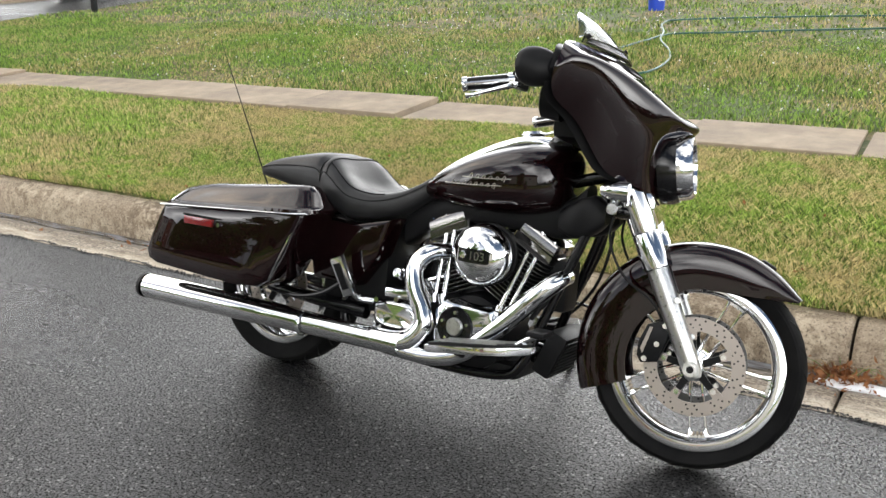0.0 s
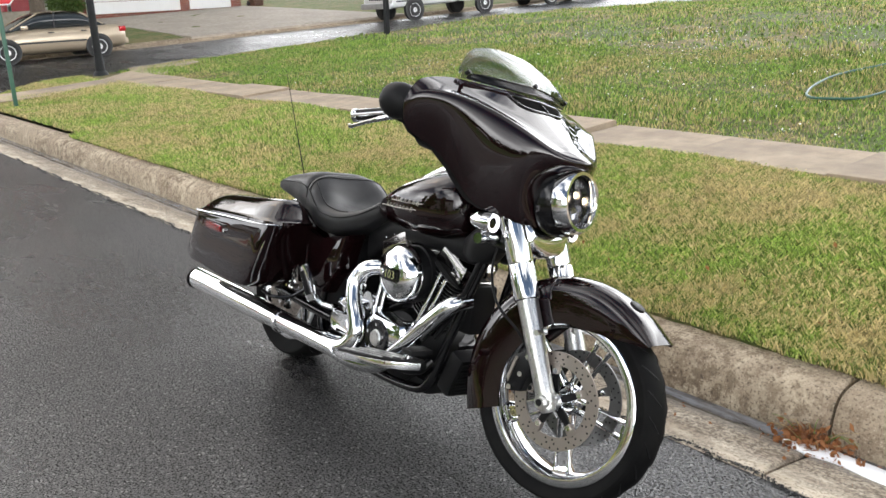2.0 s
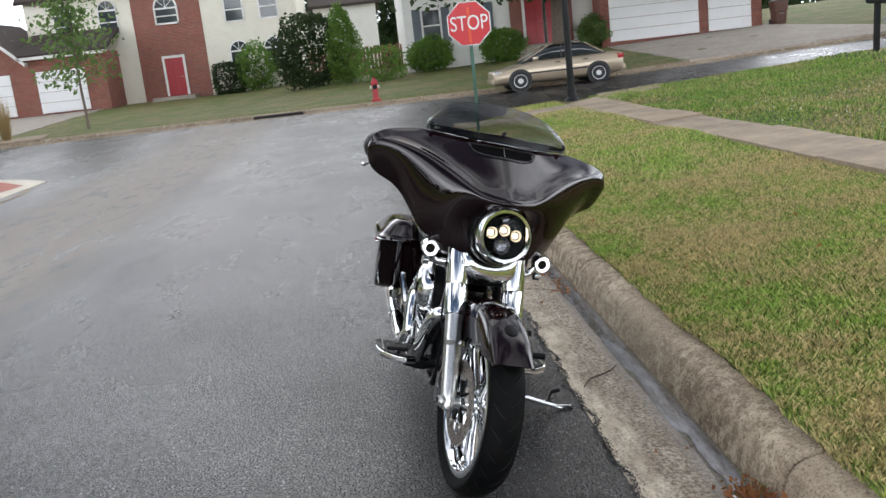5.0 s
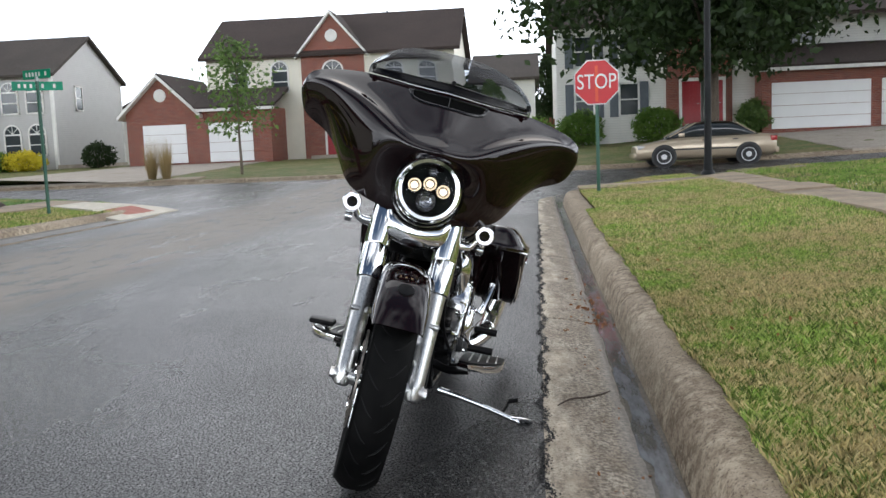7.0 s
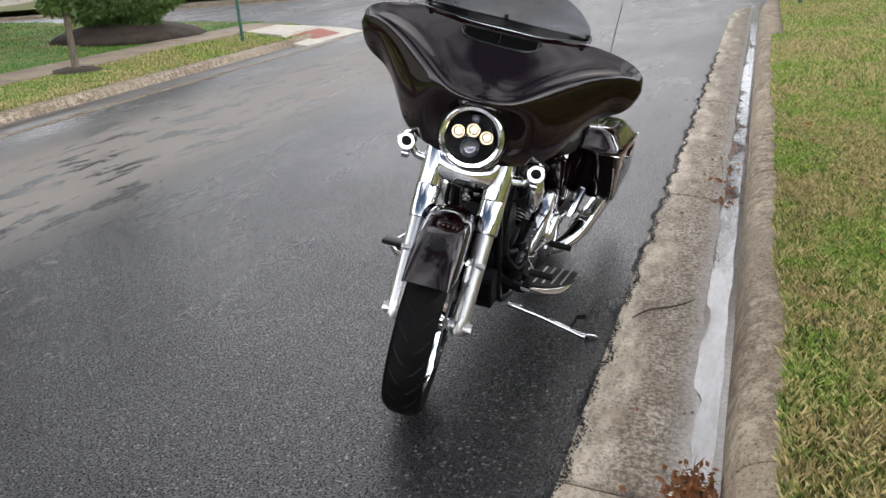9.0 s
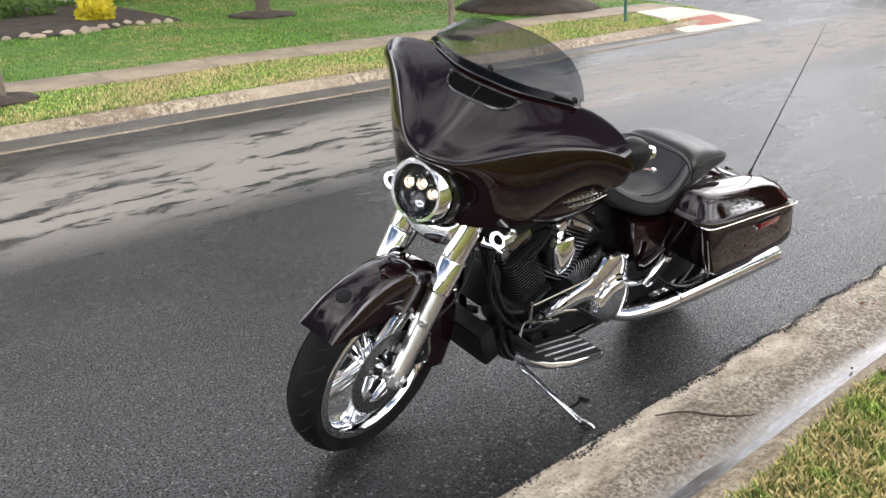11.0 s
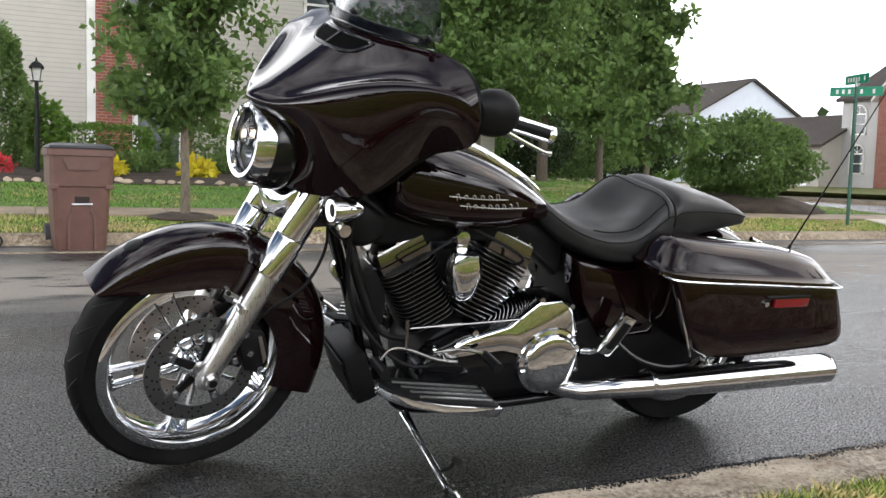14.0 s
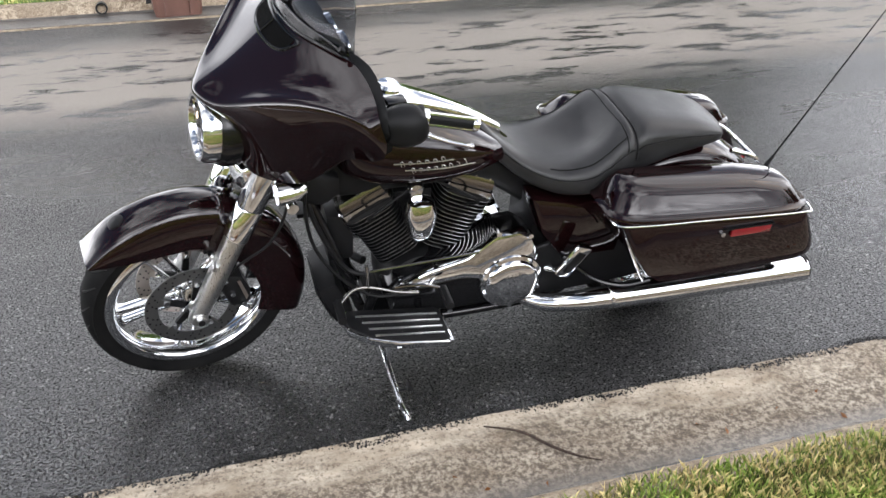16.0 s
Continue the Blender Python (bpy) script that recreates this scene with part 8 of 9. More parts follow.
    bp("bracket", tubed([(-1.21, s * 0.25, 0.39), (-1.2, s * 0.22, 0.36), (-1.16, s * 0.18, 0.35)], 0.014, 10), CHROME, "", pb)

# rear fender and tail
net = []
for a in np.linspace(20, 168, 16):
    b = radians(a)
    net.append([(REAR.x - 0.36 * math.cos(math.pi - b) * (1 if w else 1) if False else REAR.x + rr * math.cos(b), w, REAR.z + rr * math.sin(b)) for w, rr in ((-0.118, 0.27), (-0.122, 0.33), (-0.11, 0.375), (-0.06, 0.398), (0, 0.403), (0.06, 0.398), (0.11, 0.375), (0.122, 0.33), (0.118, 0.27))])
bm = bmesh.new()
shell(bm, net, 0.005, 3, 3, 4)
bp("rear_fender", bm, PAINT, "dark maroon rear fender")
for s in (-1, 1):
    tl = group_part("tail_light", False, "red tail light on the rear fender")
    bm = bmesh.new()
    lathe(bm, [(0, 0.03), (0.022, 0.028), (0.03, 0.015), (0.031, 0)], (REAR.x - 0.375, s * 0.13, REAR.z + 0.18), (-1, 0, 0), 24)
    bp("lens", bm, REDLENS, "", tl)
    bm = bmesh.new()
    lathe(bm, [(0.03, 0.002), (0.034, 0), (0.03, -0.05), (0.012, -0.07)], (REAR.x - 0.375, s * 0.13, REAR.z + 0.18), (-1, 0, 0), 24)
    bp("shell", bm, CHROME, "", tl)
bm = bmesh.new()
tube(bm, [(-1.83, -0.105, 0.7), (-1.92, -0.1, 0.665), (-1.98, -0.08, 0.62), (-1.99, 0, 0.61), (-1.98, 0.08, 0.62), (-1.92, 0.1, 0.665), (-1.83, 0.105, 0.7)], 0.008, 10)
bp("fender_rail", bm, CHROME, "chrome rail round the rear fender")

# aerial
inv = bike.matrix_world.inverted()
a0, a1 = inv @ Vector((-1.957, 0.232, 0.6)), inv @ Vector((-2.297, 0.364, 1.24))
aer = group_part("aerial", False, "thin black whip aerial")
bm = bmesh.new()
tube(bm, [tuple(a0), tuple(a0.lerp(a1, 0.5)), tuple(a1)], [0.0035, 0.0025, 0.0014], 8)
bp("whip", bm, SATIN, "", aer)
bm = bmesh.new()
tube(bm, [tuple(a0 - Vector((0, 0, 0.1))), tuple(a0 + Vector((0, 0, 0.0)))], 0.012, 10)
cyl(bm, a0, a0.lerp(a1, 0.06), 0.008, 0.005, 12)
bp("aerial_base", bm, SATIN, "", aer)

# engine
CRANK = Vector((-0.76, 0, 0.305))
eng = group_part("crankcase")
bm = bmesh.new()
lathe(bm, [(0, -0.13), (0.1, -0.13), (0.13, -0.11), (0.14, -0.05), (0.14, 0.05), (0.13, 0.11), (0.1, 0.13), (0, 0.13)], CRANK, (0, 1, 0), 40)
box(bm, -1.14, -0.74, -0.12, 0.12, 0.2, 0.4, 0.02)
bp("case", bm, SATIN, "black engine case", eng)
bm = bmesh.new()
box(bm, -1.18, -0.58, -0.1, 0.1, 0.165, 0.22, 0.02)
bp("oil_pan", bm, SATIN, "", eng)
for side, ang in (("front", -29.0), ("rear", 24.0)):
    d = Vector((math.sin(radians(-ang)), 0, math.cos(radians(ang))))
    t = Vector((d.z, 0, -d.x))
    cy = group_part("cylinder", False, "black finned cylinder with chrome rocker cover")
    bm = bmesh.new()
    cyl(bm, CRANK + d * 0.1, CRANK + d * 0.36, 0.062, n=28)
    bp("barrel", bm, FINBLACK, "", cy)
    for k in range(15):
        h = 0.155 + k * 0.0145
        wx = 0.082 + 0.012 * (k > 10)
        c = CRANK + d * h
        for nm, grow, hh, mat in (("fin", 0.0, 0.0026, FINBLACK), ("fin_edge", 0.001, 0.0009, FINEDGE)):
            bm = bmesh.new()
            ring = []
            for i in range(28):
                a = 2 * math.pi * i / 28
                cx, sy = math.cos(a), math.sin(a)
                ring.append(t * (wx + grow) * math.copysign(abs(cx) ** 0.5, cx) + Vector((0, (0.098 + grow) * math.copysign(abs(sy) ** 0.5, sy), 0)))
            ring_faces(bm, [[c + p - d * hh for p in ring], [c + p + d * hh for p in ring]])
            bp(nm, bm, mat, "", cy, False, True, 30)
    m = Matrix.Translation(CRANK + d * 0.402) @ Matrix.Rotation(radians(-ang), 4, "Y")
    bm = bmesh.new()
    rings = [[Vector((x * k, y * k, z)) for x, y in ((-0.1, -0.06), (-0.085, -0.085), (0.085, -0.085), (0.1, -0.06), (0.1, 0.06), (0.085, 0.085), (-0.085, 0.085), (-0.1, 0.06))] for z, k in ((-0.04, 0.92), (-0.016, 0.93), (-0.013, 0.88), (0.016, 0.86), (0.026, 0.8), (0.029, 0.56))]
    ring_faces(bm, rings)
    bmesh.ops.transform(bm, matrix=m, verts=bm.verts)
    bp("rocker_cover", bm, DARKCHROME, "", cy)
    for sx, sy in [(u, w) for u in (-0.055, 0.0, 0.055) for w in (-0.062, 0.062)]:
        bm = bmesh.new()
        cyl(bm, m @ Vector((sx, sy, 0.0)), m @ Vector((sx, sy, 0.031)), 0.008, n=6)
        bp("bolt", bm, CHROME, "", cy)
    for off in (-0.035, 0.0):
        bm = bmesh.new()
        cyl(bm, CRANK + Vector((d.x * 0.28 + off, -0.135, 0.085)), CRANK + d * 0.36 + t * (0.04 + off) + Vector((0, -0.105, 0)), 0.009, n=14)
        cyl(bm, CRANK + Vector((d.x * 0.28 + off, -0.135, 0.085)), CRANK + Vector((d.x * 0.28 + off, -0.133, 0.1)) + d * 0.02, 0.014, n=14)
        bp("pushrod_tube", bm, CHROME, "", cy)
    # spark plug lead and left-hand details
    bp("plug_lead", tubed([tuple(CRANK + d * 0.34 + Vector((0, 0.1, 0))), tuple(CRANK + d * 0.38 + Vector((0, 0.15, 0.01))), (CRANK.x, 0.1, 0.74)], 0.005, 8), SATIN, "", cy)
# tappet blocks
for dx in (-0.05, 0.06):
    bm = bmesh.new()
    box(bm, CRANK.x + dx - 0.028, CRANK.x + dx + 0.028, -0.16, -0.105, 0.365, 0.415, 0.008)
    bp("tappet_block", bm, CHROME)
# cam cover
cam_cover = group_part("cam_cover", False, "chrome cam cover with round inset")
bm = bmesh.new()
cc = Vector((-0.775, -0.158, 0.335))
rings = [[cc + Vector((x * k, y, z * k)) for x, z in ((-0.09, -0.06), (-0.06, -0.085), (0.02, -0.085), (0.12, -0.04), (0.15, 0.03), (0.13, 0.075), (0.05, 0.08), (-0.05, 0.085), (-0.09, 0.05))] for y, k in ((0.03, 1), (-0.03, 1), (-0.045, 0.92), (-0.05, 0.75), (-0.05, 0.1))]
ring_faces(bm, rings)
bp("cover", bm, CHROME, "", cam_cover)
bm = bmesh.new()
lathe(bm, [(0.0, 0.012), (0.028, 0.012), (0.032, 0.006)], cc + Vector((0, -0.05, 0)), (0, -1, 0), 28)
bp("cover_badge", bm, FORKMETAL, "", cam_cover)
bm = bmesh.new()
lathe(bm, [(0.033, 0.004), (0.055, 0.006), (0.066, 0.008), (0.07, 0.0)], cc + Vector((0, -0.05, 0)), (0, -1, 0), 32)
bp("cover_ring", bm, GLOSSBLACK, "", cam_cover)
for k in range(5):
    a = radians(72 * k + 18)
    bm = bmesh.new()
    p = cc + Vector((0.05 * math.cos(a), -0.052, 0.05 * math.sin(a)))
    cyl(bm, p, p + Vector((0, -0.009, 0)), 0.006, n=8)
    bp("bolt", bm, CHROME, "", cam_cover)
# transmission cover
tc = group_part("gearbox_cover", False, "chrome gearbox end cover")
bm = bmesh.new()
cc = Vector((-1.03, -0.15, 0.325))
ring = [(0.095 * math.copysign(abs(math.cos(a)) ** 0.6, math.cos(a)), 0.05 * math.copysign(abs(math.sin(a)) ** 0.7, math.sin(a))) for a in np.linspace(0, 2 * math.pi, 32, endpoint=False)]
ring_faces(bm, [[cc + Vector((x * k, y, z * k)) for x, z in ring] for y, k in ((0.03, 1), (-0.035, 1), (-0.045, 0.93), (-0.05, 0.8), (-0.047, 0.74), (-0.047, 0.05))])
bp("cover", bm, CHROME, "", tc)
for x, z in ((-0.085, 0.045), (0.085, 0.045), (-0.085, -0.045), (0.09, -0.04), (0.0, 0.058)):
    bm = bmesh.new()
    cyl(bm, cc + Vector((x, -0.02, z)), cc + Vector((x, -0.045, z)), 0.01, n=6)
    bp("bolt", bm, CHROME, "", tc)
bm = bmesh.new()
box(bm, -1.09, -0.97, -0.185, -0.06, 0.385, 0.42, 0.01)
bp("cover_top", bm, CHROME, "", tc)
bm = bmesh.new()
lathe(bm, [(0, 0.02), (0.016, 0.018), (0.022, 0.0), (0.022, -0.05)], (-1.055, -0.15, 0.47), (0, -1, 0.3), 20)
bp("dipstick_cap", bm, CHROME)
bm = bmesh.new()
cyl(bm, (-0.94, -0.15, 0.435), (-0.94, -0.05, 0.44), 0.035, n=20)
bp("starter_end", bm, CHROME)

# air cleaner
ac = group_part("air_cleaner", False, "round chrome air cleaner with black 103 badge band")
ac.matrix_local = Matrix.Translation((0, 0.045, 0))
AC = Vector((-0.722, -0.15, 0.588))
bm = bmesh.new()
lathe(bm, [(0.07, 0.05), (0.104, 0.05), (0.108, 0.054), (0.108, 0.064), (0.105, 0.08), (0.094, 0.1), (0.07, 0.116), (0.04, 0.125), (0.0, 0.128)], AC, (0, -1, 0), 56)
bp("cover", bm, CHROME, "", ac)
bm = bmesh.new()
lathe(bm, [(0.05, -0.04), (0.1, -0.03), (0.106, 0.0), (0.106, 0.008), (0.1, 0.01), (0.1, 0.05), (0.07, 0.055)], AC, (0, -1, 0), 40)
bp("backplate", bm, SATIN, "", ac)
bm = bmesh.new()
rings = []
for z, hw in ((0.024, 0.05), (0.02, 0.058), (-0.02, 0.058), (-0.024, 0.05)):
    rings.append([AC + Vector((x, -(0.1325 - 0.0038 * (x * x + z * z) / 0.0016), z)) for x in np.linspace(-hw, hw, 14)])
ring_faces(bm, rings, closed=False)
bp("badge_band", bm, GLOSSBLACK, "black inset band", ac)
tx = words("103", 0.042, CHROME, Matrix(), None, "badge_number", 0.0012)
tx.parent = ac
tx.matrix_local = Matrix.Translation(AC + Vector((0.016, -0.1335, 0.0))) @ pose(0, 0, 0, 90, 0, 0)
bm = bmesh.new()
lathe(bm, [(0.0, 0.004), (0.011, 0.003), (0.013, 0.0)], AC + Vector((-0.038, -0.13, 0)), (0, -1, 0), 20)
bp("badge_screw", bm, CHROME, "", ac)

# exhaust
ex = group_part("exhaust", False, "chrome exhaust with long slip-on silencers")
bp("rear_header", tubed([(-0.88, -0.11, 0.575), (-0.93, -0.17, 0.565), (-0.962, -0.2, 0.51), (-0.945, -0.212, 0.44), (-0.905, -0.216, 0.37), (-0.895, -0.22, 0.315), (-0.935, -0.23, 0.262), (-1.0, -0.24, 0.245), (-1.1, -0.245, 0.244)], [0.028, 0.032, 0.034, 0.034, 0.034, 0.036, 0.038, 0.038, 0.038], 20), CHROME, "", ex)
bp("front_header", tubed([(-0.44, -0.08, 0.55), (-0.455, -0.14, 0.535), (-0.53, -0.165, 0.46), (-0.61, -0.175, 0.375), (-0.69, -0.185, 0.3), (-0.76, -0.195, 0.24), (-0.87, -0.22, 0.215), (-1.0, -0.24, 0.225)], [0.026, 0.03, 0.034, 0.034, 0.034, 0.033, 0.03, 0.028], 20), CHROME, "", ex)
bp("silencer", tubed([(-0.96, -0.245, 0.238), (-1.1, -0.247, 0.24), (-1.4, -0.256, 0.244), (-1.6, -0.262, 0.246), (-2.04, -0.272, 0.248), (-2.2, -0.276, 0.248)], [0.036, 0.04, 0.043, 0.049, 0.051, 0.051], 28, 4), CHROME, "", ex)
bp("silencer", tubed([(-1.1, 0.15, 0.235), (-1.16, 0.21, 0.238), (-1.24, 0.25, 0.26), (-1.36, 0.265, 0.268), (-1.6, 0.272, 0.272), (-1.98, 0.282, 0.278), (-2.13, 0.286, 0.28)], [0.028, 0.03, 0.034, 0.041, 0.047, 0.049, 0.049], 28, 4), CHROME, "", ex)
for s, z, x in ((-1, 0.248, -2.2), (1, 0.28, -2.13)):
    bm = bmesh.new()
    lathe(bm, [(0.0, -0.004), (0.034, -0.004), (0.036, 0.004), (0.05, 0.006), (0.052, -0.012)], (x, s * 0.281, z), (-1, 0, 0.014), 28)
    bp("end_cap", bm, SATIN, "dark silencer end cap", ex)
    bm = bmesh.new()
    lathe(bm, [(0.045, -0.008), (0.0475, -0.006), (0.0475, 0.006), (0.045, 0.008)], (-1.38, s * 0.261, z - 0.008), (-1, 0, 0), 28)
    bp("clamp", bm, CHROME, "", ex)

# primary side
pc = group_part("primary_cover", False, "black primary drive cover with chrome arm and round derby cover")
pc.matrix_local = Matrix.Translation((0, -0.04, 0))
bm = bmesh.new()
outl = [(-1.13, 0.36), (-1.135, 0.43), (-1.11, 0.5), (-1.06, 0.535), (-0.98, 0.53), (-0.93, 0.49), (-0.88, 0.455), (-0.74, 0.43), (-0.66, 0.39), (-0.62, 0.33), (-0.63, 0.27), (-0.7, 0.235), (-0.86, 0.235), (-0.95, 0.235), (-1.04, 0.24), (-1.1, 0.28)]
rings = []
for y, k in ((0.1, 1.0), (0.18, 1.0), (0.2, 0.985), (0.21, 0.95), (0.213, 0.9)):
    rings.append([Vector((-0.9 + (x + 0.9) * k, y, 0.37 + (z - 0.37) * k)) for x, z in outl])
ring_faces(bm, rings)
bp("cover", bm, GLOSSBLACK, "", pc)
# chrome arm from the derby cover along the upper edge to the nose
bm = bmesh.new()
arm = [(-1.13, 0.3), (-1.14, 0.43), (-1.112, 0.502), (-1.062, 0.537), (-0.98, 0.533), (-0.93, 0.492), (-0.88, 0.457), (-0.74, 0.422), (-0.665, 0.385), (-0.67, 0.362), (-0.75, 0.37), (-0.86, 0.378), (-0.925, 0.362), (-0.955, 0.3), (-1.0, 0.25), (-1.07, 0.25)]
ring_faces(bm, [[Vector((-0.98 + (x + 0.98) * k, y, 0.41 + (z - 0.41) * k)) for x, z in arm] for y, k in ((0.12, 1.005), (0.19, 1.005), (0.21, 0.985), (0.222, 0.945), (0.226, 0.88))])
bp("chrome_arm", bm, CHROME, "chrome arm of the primary cover", pc)
bm = bmesh.new()
DC = Vector((-1.045, 0.208, 0.337))
lathe(bm, [(0.112, -0.03), (0.112, 0.014), (0.106, 0.024), (0.094, 0.028), (0.09, 0.038), (0.082, 0.043), (0.055, 0.046), (0.0, 0.048)], DC, (0, 1, 0), 56)
bp("derby_cover", bm, CHROME, "", pc)
for k in range(5):
    a = radians(72 * k + 54)
    bm = bmesh.new()
    p = DC + Vector((0.099 * math.cos(a), 0.024, 0.099 * math.sin(a)))
    cyl(bm, p, p + Vector((0, 0.01, 0)), 0.0075, n=6)
    bp("bolt", bm, CHROME, "", pc)
for x, z in ((-1.1, 0.51), (-0.99, 0.535), (-0.9, 0.462), (-0.78, 0.44), (-0.67, 0.385), (-0.66, 0.25), (-0.84, 0.237)):
    bm = bmesh.new()
    cyl(bm, (x, 0.19, z), (x, 0.222, z), 0.0095, n=8)
    bp("bolt", bm, CHROME, "", pc)
horn = group_part("horn_cover", False, "chrome waterfall horn cover")
horn.matrix_local = Matrix.Translation((-0.005, -0.035, 0.012))
bm = bmesh.new()
rings = []
for z, w, dpt in ((0.672, 0.02, 0.02), (0.662, 0.042, 0.035), (0.63, 0.053, 0.045), (0.6, 0.052, 0.046), (0.56, 0.044, 0.042), (0.53, 0.036, 0.034), (0.516, 0.02, 0.02)):
    rings.append([Vector((-0.73 + w * math.copysign(abs(math.cos(a)) ** 0.6, math.cos(a)), 0.17 + dpt * math.sin(a), z)) for a in np.linspace(0, 2 * math.pi, 24, endpoint=False)])
ring_faces(bm, rings)
bp("cover", bm, CHROME, "", horn)
bm = bmesh.new()
lathe(bm, [(0, 0.012), (0.02, 0.01), (0.026, 0.0), (0.026, -0.02)], (-0.715, 0.165, 0.705), (0, 1, 0), 20)
box(bm, -0.735, -0.7, 0.12, 0.17, 0.66, 0.71, 0.006)
bp("bracket", bm, CHROME, "", horn)
bp("shift_rod", tubed([(-0.56, 0.2, 0.475), (-0.74, 0.195, 0.478), (-0.92, 0.19, 0.482)], 0.0042, 8), DARKCHROME, "steel shift linkage rod")
bp("shift_lever", tubed([(-0.45, 0.255, 0.4), (-0.5, 0.215, 0.42), (-0.56, 0.200, 0.41), (-0.65, 0.200, 0.375), (-0.72, 0.200, 0.36)], 0.006, 10), DARKCHROME, "chrome heel-toe shift lever")
bp("shift_lever", tubed([(-0.55, 0.200, 0.5), (-0.555, 0.200, 0.41)], 0.006, 10), DARKCHROME)
for x, z in ((-0.45, 0.4), (-0.79, 0.395)):
    bm = bmesh.new()
    cyl(bm, (x, 0.235, z), (x, 0.325, z), 0.014, n=16)
    bp("shift_peg", bm, SATIN, "black rubber shift peg")
bp("shift_lever", tubed([(-0.64, 0.205, 0.40), (-0.72, 0.225, 0.412), (-0.79, 0.240, 0.398)], 0.0055, 8), DARKCHROME)

# belt guard between the primary cover and the rear wheel
bm = bmesh.new()
guard = [(-1.1, 0.24), (-1.1, 0.44), (-1.2, 0.47), (-1.4, 0.46), (-1.56, 0.42), (-1.66, 0.38), (-1.68, 0.31), (-1.6, 0.27), (-1.4, 0.25)]
ring_faces(bm, [[Vector((-1.38 + (x + 1.38) * k, y, 0.35 + (z - 0.35) * k)) for x, z in guard] for y, k in ((0.158, 1), (0.166, 1), (0.17, 0.97))])
bp("belt_guard", bm, SATIN, "black drive belt guard")

# footboards
for s in (-1, 1):
    fb = group_part("footboard", False, "rider footboard with chrome rim and ribbed rubber pad")
    zb = 0.3
    fb.matrix_local = Matrix.Translation((0, -s * 0.05, 0.008)) @ Matrix.Translation((0, s * 0.26, zb)) @ Matrix.Rotation(radians(3 * s), 4, "X") @ Matrix.Translation((0, -s * 0.26, -zb)) @ Matrix.Translation((-0.62, 0, zb)) @ Matrix.Rotation(radians(-8), 4, "Y") @ Matrix.Translation((0.62, 0, -zb))
    edge = [(-0.47, 0.26), (-0.452, 0.3), (-0.47, 0.355), (-0.53, 0.4), (-0.62, 0.425), (-0.78, 0.43), (-0.795, 0.42), (-0.795, 0.27), (-0.78, 0.26)]
    bm = bmesh.new()
    ring_faces(bm, [[Vector((-0.62 + (x + 0.62) * k, s * (0.34 + (y - 0.34) * k), z)) for x, y in edge] for z, k in ((zb - 0.022, 0.97), (zb - 0.012, 1.0), (zb + 0.002, 1.0), (zb + 0.004, 0.96))])
    bp("rim", bm, CHROME, "", fb)
    bm = bmesh.new()
    ring_faces(bm, [[Vector((-0.62 + (x + 0.62) * k, s * (0.34 + (y - 0.34) * k), z)) for x, y in edge] for z, k in ((zb + 0.002, 0.94), (zb + 0.01, 0.94), (zb + 0.012, 0.9))])
    bp("pad", bm, SATIN, "", fb)
    for k in range(4):
        bm = bmesh.new()
        y = s * (0.3 + 0.032 * k)
        box(bm, -0.77, -0.5 - 0.015 * k, y - 0.003, y + 0.003, zb + 0.011, zb + 0.0155)
        bp("rib", bm, FORKMETAL, "", fb)
    bp("bracket", tubed([(-0.55, s * 0.3, zb - 0.03), (-0.56, s * 0.22, zb - 0.04), (-0.6, s * 0.14, zb - 0.02)], 0.016, 10), SATIN, "", fb)
    bp("bracket", tubed([(-0.74, s * 0.3, zb - 0.03), (-0.74, s * 0.22, zb - 0.05), (-0.74, s * 0.1, zb - 0.04)], 0.014, 10), SATIN, "", fb)
bp("brake_pedal", tubed([(-0.64, -0.25, 0.285), (-0.56, -0.27, 0.3), (-0.47, -0.29, 0.36), (-0.43, -0.3, 0.385)], 0.011, 10), CHROME, "chrome brake pedal arm")
bm = bmesh.new()
box(bm, -0.455, -0.395, -0.34, -0.25, 0.38, 0.4, 0.008)
bp("brake_pedal_pad", bm, SATIN, "black brake pedal pad")

# frame
for s in (-1, 1):
    bp("frame_tube", tubed([(-0.33, s * 0.03, 0.86), (-0.36, s * 0.06, 0.8), (-0.43, s * 0.085, 0.6), (-0.51, s * 0.1, 0.37), (-0.56, s * 0.11, 0.23), (-0.64, s * 0.115, 0.18), (-0.9, s * 0.12, 0.17), (-1.2, s * 0.12, 0.19), (-1.3, s * 0.12, 0.26), (-1.28, s * 0.12, 0.45), (-1.2, s * 0.11, 0.62)], 0.017, 12), GLOSSBLACK, "black tubular frame")
    bp("swingarm", tubed([(-1.2, s * 0.12, 0.3), (-1.4, s * 0.13, 0.31), (-1.66, s * 0.135, 0.325)], [0.028, 0.026, 0.02], 12), GLOSSBLACK, "black swingarm")
    bm = bmesh.new()
    cyl(bm, (-1.63, s * 0.15, 0.34), (-1.46, s * 0.165, 0.62), 0.025, n=16)
    bp("shock_absorber", bm, GLOSSBLACK)
bp("frame_tube", tubed([(-0.35, 0, 0.9), (-0.6, 0, 0.83), (-0.95, 0, 0.73), (-1.3, 0, 0.6), (-1.6, 0, 0.66)], 0.022, 12), GLOSSBLACK)
bm = bmesh.new()
cyl(bm, (-0.355, 0, 0.98), (-0.27, 0, 0.8), 0.036, n=20)
bp("steering_head", bm, GLOSSBLACK)
bm = bmesh.new()
box(bm, -1.42, -1.13, -0.115, 0.115, 0.3, 0.64, 0.02)
bp("battery_box", bm, SATIN, "black battery box below the seat")
bm = bmesh.new()
box(bm, -0.8, -0.66, -0.1, 0.05, 0.56, 0.66, 0.02)
bp("throttle_body", bm, SATIN)
bm = bmesh.new()
